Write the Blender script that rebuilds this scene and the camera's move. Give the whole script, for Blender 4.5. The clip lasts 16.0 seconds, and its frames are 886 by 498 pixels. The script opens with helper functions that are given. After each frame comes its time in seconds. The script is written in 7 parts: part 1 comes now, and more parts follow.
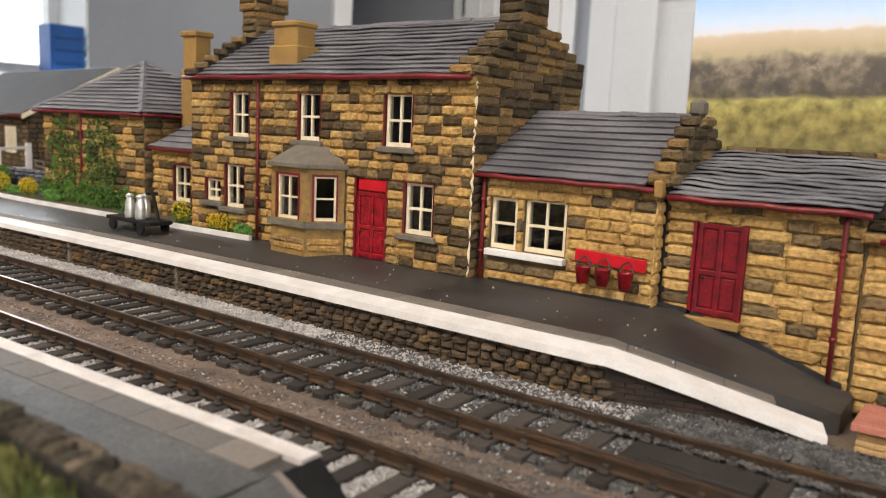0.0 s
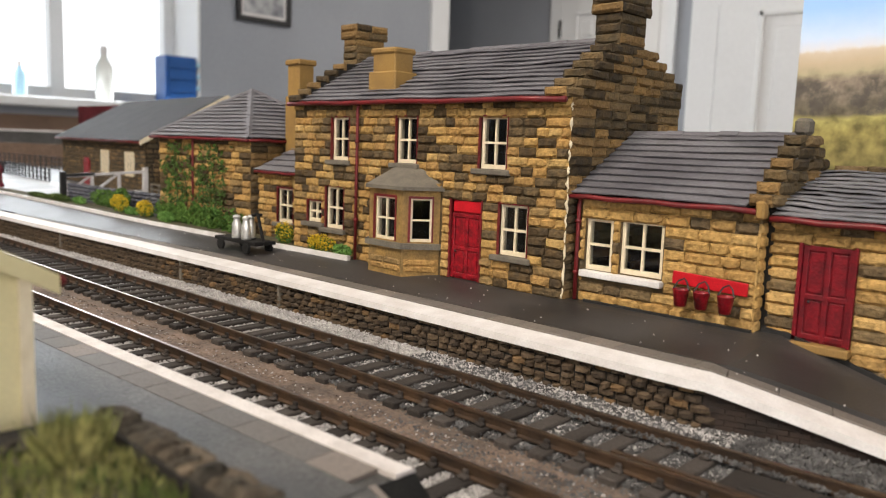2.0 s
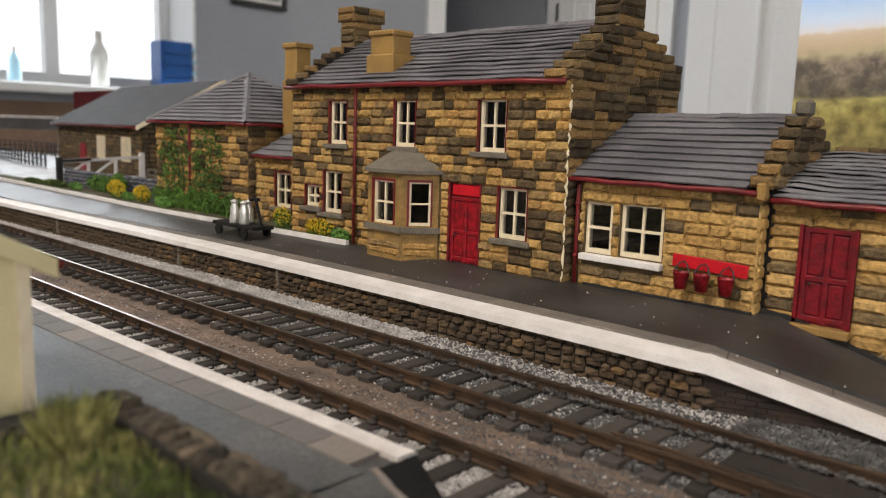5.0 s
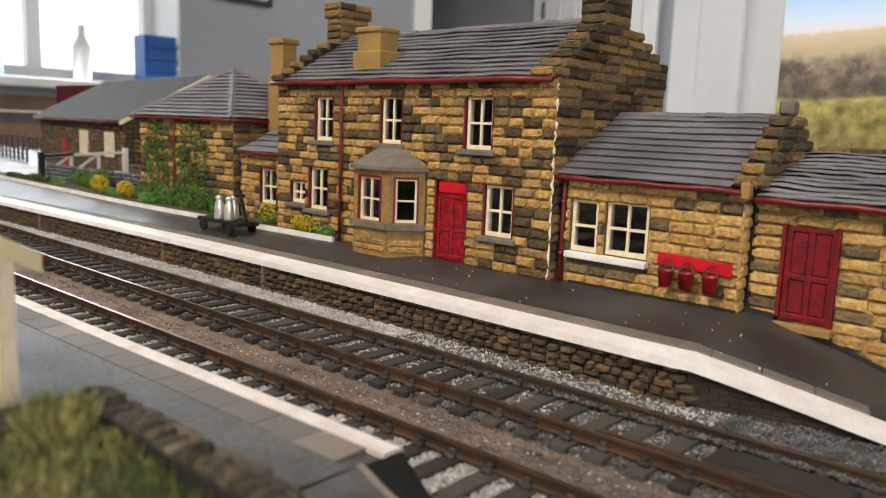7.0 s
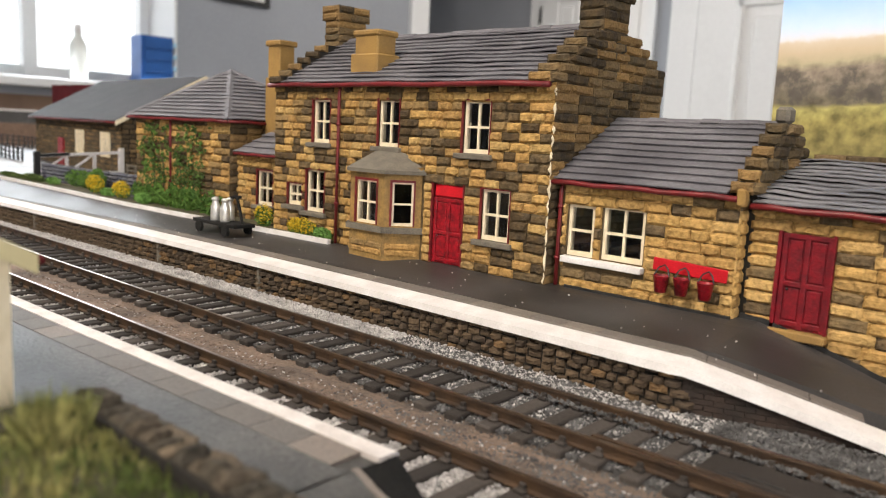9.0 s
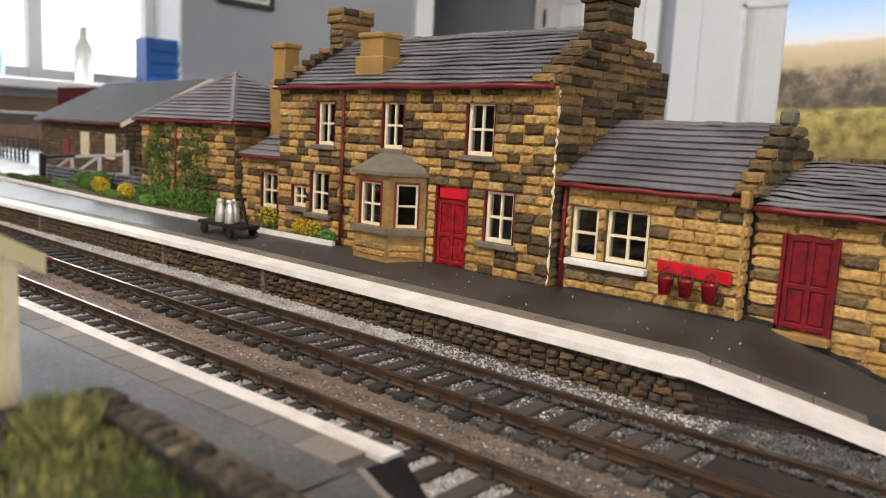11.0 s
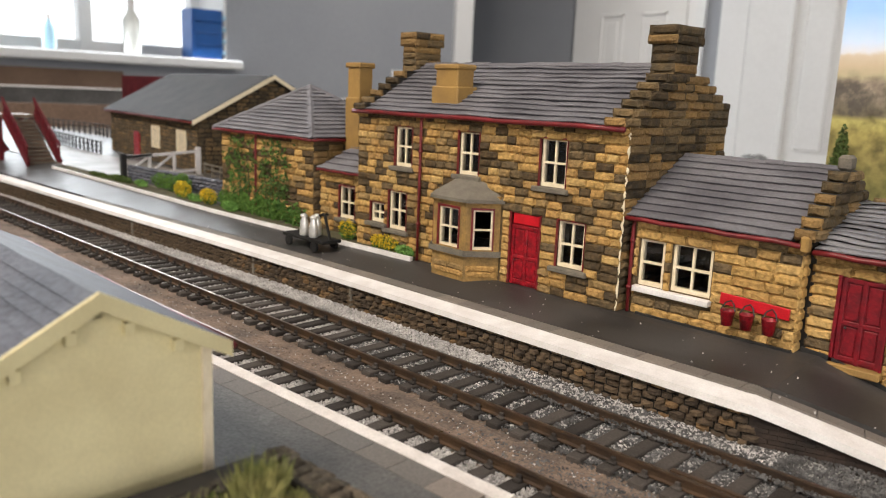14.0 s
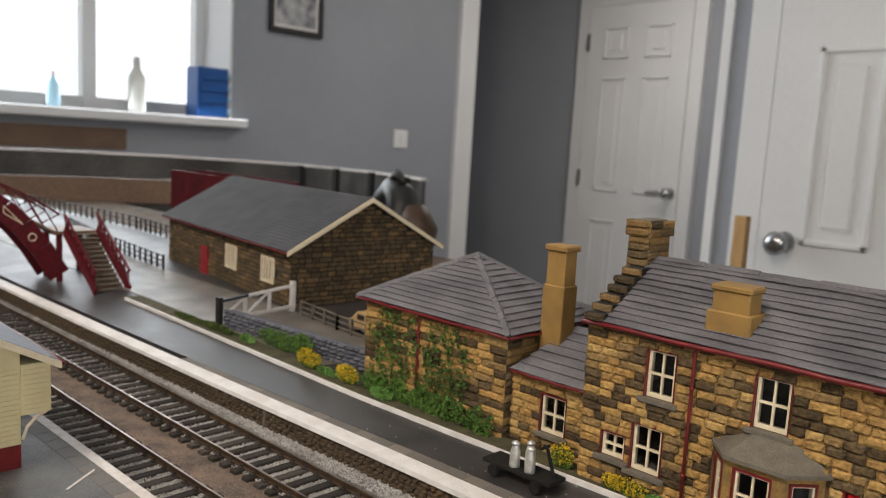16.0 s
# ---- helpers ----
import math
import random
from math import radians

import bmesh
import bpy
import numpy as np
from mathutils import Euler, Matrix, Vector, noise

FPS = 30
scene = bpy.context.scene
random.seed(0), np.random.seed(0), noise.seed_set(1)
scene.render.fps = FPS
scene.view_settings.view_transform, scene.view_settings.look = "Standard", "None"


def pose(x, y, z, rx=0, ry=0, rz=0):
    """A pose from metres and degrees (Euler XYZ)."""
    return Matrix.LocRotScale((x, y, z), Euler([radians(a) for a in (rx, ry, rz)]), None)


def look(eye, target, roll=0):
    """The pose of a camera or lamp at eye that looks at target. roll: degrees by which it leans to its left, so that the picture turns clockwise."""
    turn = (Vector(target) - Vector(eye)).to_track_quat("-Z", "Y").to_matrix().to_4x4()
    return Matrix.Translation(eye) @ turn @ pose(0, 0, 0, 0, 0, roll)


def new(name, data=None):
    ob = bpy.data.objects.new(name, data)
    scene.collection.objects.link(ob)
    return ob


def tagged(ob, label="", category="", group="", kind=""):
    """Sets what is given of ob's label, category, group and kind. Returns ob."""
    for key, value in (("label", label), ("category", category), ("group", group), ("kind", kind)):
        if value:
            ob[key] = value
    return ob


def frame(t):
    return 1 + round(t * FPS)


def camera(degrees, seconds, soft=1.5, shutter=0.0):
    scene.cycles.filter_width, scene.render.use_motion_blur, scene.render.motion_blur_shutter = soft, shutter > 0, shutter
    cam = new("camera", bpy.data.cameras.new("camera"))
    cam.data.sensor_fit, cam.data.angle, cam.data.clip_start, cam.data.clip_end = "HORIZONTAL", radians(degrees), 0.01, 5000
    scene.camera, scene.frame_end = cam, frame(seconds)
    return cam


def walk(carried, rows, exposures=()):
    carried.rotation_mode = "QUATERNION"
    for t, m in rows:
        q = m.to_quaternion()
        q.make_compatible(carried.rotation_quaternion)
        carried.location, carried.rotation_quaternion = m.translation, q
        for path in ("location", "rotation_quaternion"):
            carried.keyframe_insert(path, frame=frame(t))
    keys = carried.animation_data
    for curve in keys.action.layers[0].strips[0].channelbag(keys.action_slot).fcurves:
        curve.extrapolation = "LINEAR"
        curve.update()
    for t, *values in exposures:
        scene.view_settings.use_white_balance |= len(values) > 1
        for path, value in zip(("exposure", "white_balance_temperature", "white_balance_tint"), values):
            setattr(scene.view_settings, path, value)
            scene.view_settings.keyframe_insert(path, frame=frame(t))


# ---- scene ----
cam = camera(58.9, 16.0, soft=1.1)
PATH = [
    (0, (0.071, 0.166, 1.744), (-1.12, 1.744, 1.439), 2.6),
    (0.5, (0.098, 0.118, 1.749), (-1.143, 1.658, 1.454), 2.5),
    (1, (0.115, 0.111, 1.736), (-1.186, 1.604, 1.456), 2.3),
    (1.5, (0.133, 0.089, 1.744), (-1.214, 1.543, 1.475), 2.1),
    (2, (0.124, 0.108, 1.747), (-1.255, 1.533, 1.487), 2.0),
    (2.5, (0.153, 0.041, 1.747), (-1.247, 1.448, 1.496), 1.9),
    (3, (0.143, 0.054, 1.727), (-1.263, 1.454, 1.479), 2.0),
    (3.5, (0.123, 0.057, 1.732), (-1.28, 1.459, 1.477), 2.1),
    (4, (0.116, 0.091, 1.72), (-1.281, 1.497, 1.457), 2.0),
    (4.5, (0.111, 0.091, 1.725), (-1.275, 1.505, 1.443), 1.8),
    (5, (0.091, 0.117, 1.723), (-1.279, 1.543, 1.426), 1.8),
    (7.5, (0.085, 0.101, 1.719), (-1.255, 1.555, 1.418), 2.3),
    (8, (0.075, 0.119, 1.71), (-1.263, 1.575, 1.411), 2.4),
    (8.5, (0.072, 0.101, 1.723), (-1.261, 1.562, 1.426), 2.6),
    (9, (0.077, 0.095, 1.727), (-1.257, 1.556, 1.433), 2.8),
    (9.5, (0.097, 0.072, 1.723), (-1.244, 1.528, 1.442), 3.0),
    (11.8, (0.066, 0.083, 1.719), (-1.273, 1.536, 1.412), 2.6),
    (12, (0.052, 0.1, 1.714), (-1.277, 1.56, 1.396), 2.4),
    (12.5, (0.051, 0.134, 1.715), (-1.254, 1.609, 1.367), 2.6),
    (13, (-0.073, 0.184, 1.735), (-1.366, 1.663, 1.358), 2.9),
    (13.5, (-0.027, -0.28, 2.146), (-1.395, 1.129, 1.769), 2.5),
    (14, (0.23, -0.865, 2.669), (-1.169, 0.511, 2.283), 2.3),
    (14.3, (-0.169, -1.237, 3.134), (-1.571, 0.133, 2.742), 2.8),
    (14.5, (-0.582, -1.378, 3.378), (-1.995, -0.012, 3.01), 2.1),
    (15, (-1.777, -1.514, 3.942), (-3.166, -0.112, 3.613), 2.2),
    (15.5, (-3.669, -1.908, 4.487), (-5.027, -0.47, 4.191), 2.7),
    (16, (-4.524, -1.661, 4.693), (-5.91, -0.243, 4.429), 3.3),
]
# lengths below are in layout units of K metres (track gauge 0.7 units = 16.5 mm); M is one metre in those units
K = 0.0235
M = 1 / K
walk(cam, [(t, look(K * Vector(eye), K * Vector(target), roll)) for t, eye, target, roll in PATH],
     exposures=[(0, 0.0), (1.0, 0.06), (2.5, -0.06), (3.5, -0.12), (4.5, -0.36), (5.0, -0.36), (7.5, -0.06), (8.5, -0.05), (9.0, 0.15), (9.5, 0.1), (12.0, -0.22), (12.5, -0.3), (13.0, -0.22), (13.5, 0.0), (14.0, 0.0), (14.5, -0.16), (15.2, -0.34), (16.0, -0.5)])

# ---- world and light ----
world = bpy.data.worlds.new("world")
scene.world = world
world.use_nodes = True
wn = world.node_tree.nodes
wl = world.node_tree.links
sky = wn.new("ShaderNodeTexSky")
sky.sky_type, sky.sun_disc, sky.sun_elevation, sky.sun_rotation = "NISHITA", False, radians(35), radians(270)
wn["Background"].inputs["Strength"].default_value = 0.12
wl.new(sky.outputs["Color"], wn["Background"].inputs["Color"])
cam.data.dof.use_dof, cam.data.dof.focus_distance, cam.data.dof.aperture_fstop = True, 0.225, 27
FLOOR, CEIL = -1.08 * M, 1.35 * M


def area_lamp(name, loc, target, sx, sy, power, colour):
    data = bpy.data.lights.new(name, "AREA")
    data.shape, data.size, data.size_y, data.energy, data.color = "RECTANGLE", sx, sy, power, colour
    ob = new(name, data)
    ob.matrix_world = look(loc, target)
    return ob


area_lamp("window_daylight", (-2.90, 1.0, 0.62), (0, 0.6, 0.0), 1.5, 0.95, 36, (0.9, 0.95, 1.0))
# Unseen overhead fills added below the ceiling; the second brightens the recess.
area_lamp("overhead_fill", (-0.35, -0.75, 1.30), (-0.2, 0.1, 0.0), 0.6, 0.6, 42, (1.0, 0.89, 0.76))
area_lamp("overhead_fill", (-1.75, 2.75, 1.30), (-1.75, 2.75, 0.0), 0.5, 0.5, 17, (1.0, 0.92, 0.83))
# Unseen fill behind the camera lights the fronts; the south wall has no window.
area_lamp("rear_fill_light", (0.9, -2.35, 0.55), (-0.2, 0.2, 0.0), 1.4, 1.0, 26, (1.0, 0.95, 0.9))
# Added fill from the east lifts gables and offices; that wall is solid.
area_lamp("east_fill_light", (1.95, -0.5, 0.5), (-0.2, 0.1, 0.0), 1.2, 1.0, 31, (1.0, 0.95, 0.91))


# ---- materials ----
def material(name, c1, c2, feat=0.4, fine=0.03, rough=0.8, bump=0.25, metal=0.0, spread=0.18, rnd=None, spec=0.4, rough_var=0.12, stretch=None, island=False):
    m = bpy.data.materials.new(name)
    m.use_nodes = True
    n, l = m.node_tree.nodes, m.node_tree.links
    b = n["Principled BSDF"]
    geo = n.new("ShaderNodeNewGeometry")
    pos = geo.outputs["Position"]
    if stretch:
        mp = n.new("ShaderNodeMapping")
        mp.inputs["Scale"].default_value = stretch
        l.new(pos, mp.inputs["Vector"])
        pos = mp.outputs["Vector"]
    big, small = n.new("ShaderNodeTexNoise"), n.new("ShaderNodeTexNoise")
    big.inputs["Scale"].default_value, small.inputs["Scale"].default_value = 1 / (feat * K), 1 / (fine * K)
    big.inputs["Detail"].default_value, small.inputs["Detail"].default_value = 5, 3
    l.new(pos, big.inputs["Vector"])
    l.new(pos, small.inputs["Vector"])
    ramp = n.new("ShaderNodeValToRGB")
    ramp.color_ramp.elements[0].position, ramp.color_ramp.elements[1].position = 0.36, 0.64
    ramp.color_ramp.elements[0].color, ramp.color_ramp.elements[1].color = (*c1, 1), (*c2, 1)
    l.new(big.outputs["Fac"], ramp.inputs["Fac"])
    colour = ramp.outputs["Color"]
    if rnd:
        info, pick = (geo if island else n.new("ShaderNodeObjectInfo")), n.new("ShaderNodeValToRGB")
        pick.color_ramp.interpolation = "CONSTANT"
        while len(pick.color_ramp.elements) < len(rnd):
            pick.color_ramp.elements.new(0.5)
        for e, (p, c) in zip(pick.color_ramp.elements, rnd):
            e.position, e.color = p, (*c, 1)
        l.new(info.outputs["Random Per Island" if island else "Random"], pick.inputs["Fac"])
        mix = n.new("ShaderNodeMix")
        mix.data_type, mix.blend_type = "RGBA", "MIX"
        mix.inputs["Factor"].default_value = 0.8
        l.new(colour, mix.inputs["A"])
        l.new(pick.outputs["Color"], mix.inputs["B"])
        colour = mix.outputs["Result"]
    tone = n.new("ShaderNodeMapRange")
    tone.inputs["From Min"].default_value, tone.inputs["From Max"].default_value = 0.3, 0.7
    tone.inputs["To Min"].default_value, tone.inputs["To Max"].default_value = 1 - spread, 1 + spread
    l.new(small.outputs["Fac"], tone.inputs["Value"])
    mul = n.new("ShaderNodeVectorMath")
    mul.operation = "SCALE"
    l.new(colour, mul.inputs[0])
    l.new(tone.outputs["Result"], mul.inputs["Scale"])
    l.new(mul.outputs["Vector"], b.inputs["Base Color"])
    rr = n.new("ShaderNodeMapRange")
    rr.inputs["To Min"].default_value, rr.inputs["To Max"].default_value = max(rough - rough_var, 0.02), min(rough + rough_var, 1)
    l.new(big.outputs["Fac"], rr.inputs["Value"])
    l.new(rr.outputs["Result"], b.inputs["Roughness"])
    b.inputs["Metallic"].default_value = metal
    b.inputs["Specular IOR Level"].default_value = spec
    if bump:
        bp = n.new("ShaderNodeBump")
        bp.inputs["Strength"].default_value, bp.inputs["Distance"].default_value = bump, fine * K * 0.5
        l.new(small.outputs["Fac"], bp.inputs["Height"])
        l.new(bp.outputs["Normal"], b.inputs["Normal"])
    return m


OCHRE, OCHRE2, DARKST, DARK2 = (0.44, 0.275, 0.095), (0.39, 0.23, 0.078), (0.034, 0.029, 0.022), (0.075, 0.059, 0.037)
stone = material("ochre_stone", (0.36, 0.21, 0.07), (0.16, 0.1, 0.045), 0.12, 0.05, 0.85, 1.0, spread=0.34, rnd=[(0, OCHRE), (0.2, (0.45, 0.3, 0.115)), (0.32, OCHRE2), (0.46, (0.34, 0.205, 0.075)), (0.6, DARKST), (0.75, DARK2), (0.89, (0.24, 0.16, 0.07))], spec=0.15)
office_stone = material("office_stone", (0.4, 0.235, 0.08), (0.22, 0.135, 0.055), 0.12, 0.05, 0.85, 1.0, spread=0.34, rnd=[(0, (0.5, 0.325, 0.125)), (0.24, (0.44, 0.275, 0.095)), (0.46, (0.39, 0.235, 0.08)), (0.6, (0.33, 0.205, 0.075)), (0.76, (0.07, 0.059, 0.043)), (0.89, (0.14, 0.105, 0.06))], spec=0.15)
# Darker ochres and a larger share of dark blocks than the front stone.
gable_stone = material("dark_mixed_stone", (0.28, 0.17, 0.06), (0.1, 0.07, 0.04), 0.12, 0.03, 0.85, 1.0, spread=0.3, rnd=[(0, (0.29, 0.175, 0.067)), (0.17, (0.21, 0.13, 0.055)), (0.38, DARKST), (0.62, DARK2), (0.78, (0.15, 0.105, 0.055))], spec=0.15)
rubble = material("rubble_stone", (0.14, 0.1, 0.06), (0.09, 0.068, 0.045), 0.4, 0.02, 0.85, 0.8, rnd=[(0, (0.085, 0.06, 0.04)), (0.35, (0.12, 0.083, 0.052)), (0.62, (0.062, 0.046, 0.034)), (0.88, (0.19, 0.115, 0.055))], spec=0.15)
mossy_stone = material("mossy_walling", (0.05, 0.045, 0.034), (0.09, 0.075, 0.055), 0.2, 0.04, 0.95, 0.9, spread=0.4, rnd=[(0, (0.06, 0.051, 0.04)), (0.4, (0.045, 0.04, 0.033)), (0.7, (0.075, 0.06, 0.045)), (0.92, (0.13, 0.1, 0.07))], spec=0.1)
shed_stone = material("shed_stone", (0.17, 0.115, 0.06), (0.065, 0.048, 0.03), 0.3, 0.05, 0.9, 0.8, spread=0.4, island=True, spec=0.2, rnd=[(0, (0.13, 0.088, 0.046)), (0.3, (0.075, 0.056, 0.034)), (0.55, (0.19, 0.125, 0.06)), (0.75, (0.1, 0.075, 0.045))])
mortar = material("mortar", (0.14, 0.09, 0.04), (0.075, 0.052, 0.026), 0.2, 0.02, 0.9, 0.5)
dark_mortar = material("dark_mortar", (0.018, 0.015, 0.012), (0.011, 0.01, 0.008), 0.2, 0.02, 0.9, 0.5)
render_ochre = material("ochre_render", (0.32, 0.19, 0.055), (0.26, 0.155, 0.05), 0.3, 0.02, 0.7, 0.25, spread=0.1)
bay_render = material("stained_ochre_render", (0.32, 0.19, 0.055), (0.2, 0.125, 0.045), 0.22, 0.03, 0.75, 0.5, spread=0.2)
slate = material("slate", (0.105, 0.1, 0.112), (0.175, 0.168, 0.183), 0.5, 0.025, 0.62, 0.35, spec=0.35, stretch=(0.5, 1, 1))
store_slate = material("pale_slate", (0.15, 0.148, 0.16), (0.25, 0.245, 0.26), 0.5, 0.025, 0.5, 0.35, spec=0.5, stretch=(0.5, 1, 1))
shed_slate = material("shed_slate", (0.045, 0.047, 0.054), (0.07, 0.07, 0.078), 0.8, 0.03, 0.75, 0.3, spec=0.25)
grey_stone = material("grey_dressed_stone", (0.115, 0.1, 0.08), (0.16, 0.14, 0.11), 0.2, 0.02, 0.8, 0.4)
maroon = material("maroon_paint", (0.17, 0.014, 0.016), (0.11, 0.011, 0.013), 0.15, 0.015, 0.45, 0.15)
red = material("red_paint", (0.33, 0.008, 0.017), (0.15, 0.005, 0.009), 0.1, 0.03, 0.36, 0.6, spread=0.3)
dark_red = material("crimson_door_paint", (0.2, 0.006, 0.013), (0.11, 0.004, 0.009), 0.14, 0.03, 0.48, 0.5, spread=0.25)
bright_red = material("bright_red_paint", (0.55, 0.01, 0.02), (0.45, 0.008, 0.015), 0.12, 0.012, 0.4, 0.1)
cream = material("cream_paint", (0.78, 0.68, 0.5), (0.7, 0.6, 0.42), 0.1, 0.012, 0.55, 0.2, spread=0.06)
hut_cream = material("pale_cream_boards", (0.7, 0.62, 0.36), (0.62, 0.54, 0.31), 0.5, 0.02, 0.6, 0.15, spread=0.05)
white = material("white_paint", (0.78, 0.755, 0.745), (0.66, 0.625, 0.605), 0.35, 0.02, 0.6, 0.2, spread=0.07)
asphalt = material("platform_asphalt", (0.027, 0.025, 0.024), (0.053, 0.048, 0.046), 0.9, 0.02, 0.5, 0.25, spec=0.5, rough_var=0.18)
near_asphalt = material("dull_asphalt", (0.042, 0.04, 0.038), (0.12, 0.115, 0.11), 0.9, 0.03, 0.6, 0.5, spec=0.35, spread=0.3, rough_var=0.25)
near_slab = material("dull_slab", (0.14, 0.125, 0.112), (0.17, 0.15, 0.135), 0.3, 0.02, 0.7, 0.3, rnd=[(0, (0.12, 0.107, 0.096)), (0.45, (0.2, 0.165, 0.14)), (0.75, (0.105, 0.098, 0.092))])
worn_white = material("worn_white_paint", (0.7, 0.65, 0.62), (0.55, 0.5, 0.47), 0.25, 0.02, 0.65, 0.3, spread=0.12)
dull_black = material("dull_black_paint", (0.012, 0.012, 0.012), (0.02, 0.019, 0.018), 0.2, 0.02, 0.85, 0.2, spec=0.15)
slab = material("coping_slab", (0.15, 0.13, 0.11), (0.2, 0.17, 0.145), 0.3, 0.02, 0.75, 0.3, rnd=[(0, (0.15, 0.13, 0.115)), (0.3, (0.18, 0.155, 0.13)), (0.6, (0.135, 0.12, 0.105)), (0.8, (0.2, 0.17, 0.145))])
sleeper_mat = material("sleeper", (0.035, 0.03, 0.027), (0.065, 0.055, 0.048), 0.25, 0.02, 0.85, 0.6, rnd=[(0, (0.038, 0.033, 0.03)), (0.4, (0.058, 0.05, 0.045)), (0.75, (0.078, 0.067, 0.06))], spec=0.1)
rust = material("rusty_rail", (0.085, 0.05, 0.028), (0.042, 0.028, 0.02), 0.3, 0.015, 0.6, 0.3, metal=0.2, spec=0.3)
rail_top = material("worn_rail_head", (0.2, 0.15, 0.11), (0.13, 0.095, 0.07), 0.3, 0.015, 0.33, 0.1, metal=0.9)
ground_mat = material("cinder_ground", (0.1, 0.078, 0.062), (0.17, 0.125, 0.09), 0.7, 0.03, 0.92, 0.7)
cess = material("brown_cess", (0.21, 0.147, 0.11), (0.11, 0.083, 0.066), 0.45, 0.035, 0.92, 1.0, spread=0.35)
ballast_mat = material("ballast_chips", (0.54, 0.515, 0.5), (0.36, 0.34, 0.33), 0.3, 0.025, 0.8, 0.5, spread=0.5)
dirty_ballast = material("dark_ballast_chips", (0.13, 0.127, 0.127), (0.06, 0.057, 0.056), 0.2, 0.04, 0.8, 0.5, spread=0.4)
wood = material("bare_wood", (0.5, 0.33, 0.16), (0.42, 0.27, 0.12), 0.3, 0.02, 0.7, 0.2, stretch=(1, 1, 0.15))
black = material("black_paint", (0.016, 0.016, 0.017), (0.026, 0.025, 0.024), 0.2, 0.02, 0.5, 0.2)
steel = material("churn_metal", (0.72, 0.71, 0.68), (0.55, 0.54, 0.52), 0.1, 0.01, 0.33, 0.15, metal=0.6)
leaf_dark = material("dark_foliage", (0.045, 0.075, 0.015), (0.085, 0.12, 0.028), 0.2, 0.03, 0.9, 0.0, spread=0.35)
leaf_mid = material("green_foliage", (0.06, 0.13, 0.022), (0.1, 0.19, 0.03), 0.2, 0.03, 0.9, 0.0, spread=0.35)
leaf_light = material("light_foliage", (0.16, 0.3, 0.07), (0.1, 0.22, 0.04), 0.15, 0.03, 0.9, 0.0, spread=0.3)
bloom = material("yellow_bloom", (0.62, 0.42, 0.015), (0.5, 0.36, 0.02), 0.15, 0.03, 0.9, 0.0, spread=0.3)
grass_mat = material("static_grass", (0.1, 0.13, 0.03), (0.3, 0.27, 0.1), 0.4, 0.08, 0.95, 0.0, spread=0.45)
soil = material("soil", (0.05, 0.045, 0.025), (0.09, 0.08, 0.04), 0.3, 0.03, 0.95, 0.6)
pink_brick = material("pink_brick", (0.47, 0.18, 0.13), (0.38, 0.14, 0.1), 0.15, 0.02, 0.8, 0.4)
lead = material("lead_flashing", (0.42, 0.42, 0.43), (0.33, 0.33, 0.34), 0.15, 0.02, 0.6, 0.3)
hut_slate = material("blue_grey_slate", (0.06, 0.066, 0.085), (0.1, 0.107, 0.132), 0.6, 0.05, 0.6, 0.4, spread=0.25, spec=0.3)
road_mat = material("pale_road", (0.19, 0.165, 0.145), (0.12, 0.107, 0.095), 1.2, 0.03, 0.5, 0.3, spec=0.4)
slate_wall = material("blue_grey_walling", (0.09, 0.095, 0.12), (0.13, 0.13, 0.15), 0.2, 0.03, 0.8, 0.6, rnd=[(0, (0.085, 0.09, 0.115)), (0.5, (0.13, 0.13, 0.15)), (0.8, (0.07, 0.07, 0.085))])
dark_brick = material("sooty_brick", (0.022, 0.016, 0.013), (0.045, 0.029, 0.022), 0.2, 0.02, 0.85, 0.5)
interior = material("dark_interior", (0.012, 0.011, 0.011), (0.02, 0.018, 0.017), 0.5, 0.05, 0.9, 0.0)
grey_wall = material("grey_wall_paint", (0.3, 0.315, 0.345), (0.33, 0.345, 0.375), 20, 0.6, 0.7, 0.08, spread=0.03)
door_white = material("white_gloss_paint", (0.74, 0.74, 0.74), (0.78, 0.78, 0.78), 15, 0.4, 0.4, 0.04, spread=0.02)
ceiling_mat = material("ceiling_paint", (0.8, 0.8, 0.78), (0.76, 0.76, 0.74), 20, 0.5, 0.8, 0.05, spread=0.02)
carpet = material("grey_carpet", (0.16, 0.15, 0.14), (0.22, 0.2, 0.19), 6, 0.3, 0.95, 0.4)
brown_board = material("brown_hardboard", (0.19, 0.12, 0.08), (0.15, 0.095, 0.065), 5, 0.2, 0.6, 0.1)
grey_board = material("grey_fascia_board", (0.12, 0.117, 0.115), (0.06, 0.058, 0.057), 6, 0.2, 0.6, 0.1, spec=0.2)
pale_top = material("pale_trackbed", (0.22, 0.185, 0.155), (0.16, 0.135, 0.115), 3, 0.1, 0.6, 0.2)
blue_plastic = material("blue_plastic", (0.02, 0.1, 0.34), (0.018, 0.09, 0.3), 2, 0.2, 0.35, 0.0, spread=0.03)
pale_blue = material("pale_blue_plastic", (0.4, 0.62, 0.75), (0.36, 0.58, 0.7), 2, 0.2, 0.4, 0.0, spread=0.03)
bottle_white = material("translucent_white_plastic", (0.75, 0.75, 0.7), (0.7, 0.7, 0.66), 2, 0.2, 0.4, 0.0, spread=0.03)
leather = material("dark_brown_leather", (0.06, 0.035, 0.022), (0.1, 0.055, 0.03), 3, 0.2, 0.5, 0.2)
chrome = material("brushed_chrome", (0.5, 0.5, 0.5), (0.42, 0.42, 0.42), 2, 0.2, 0.28, 0.05, metal=1.0)
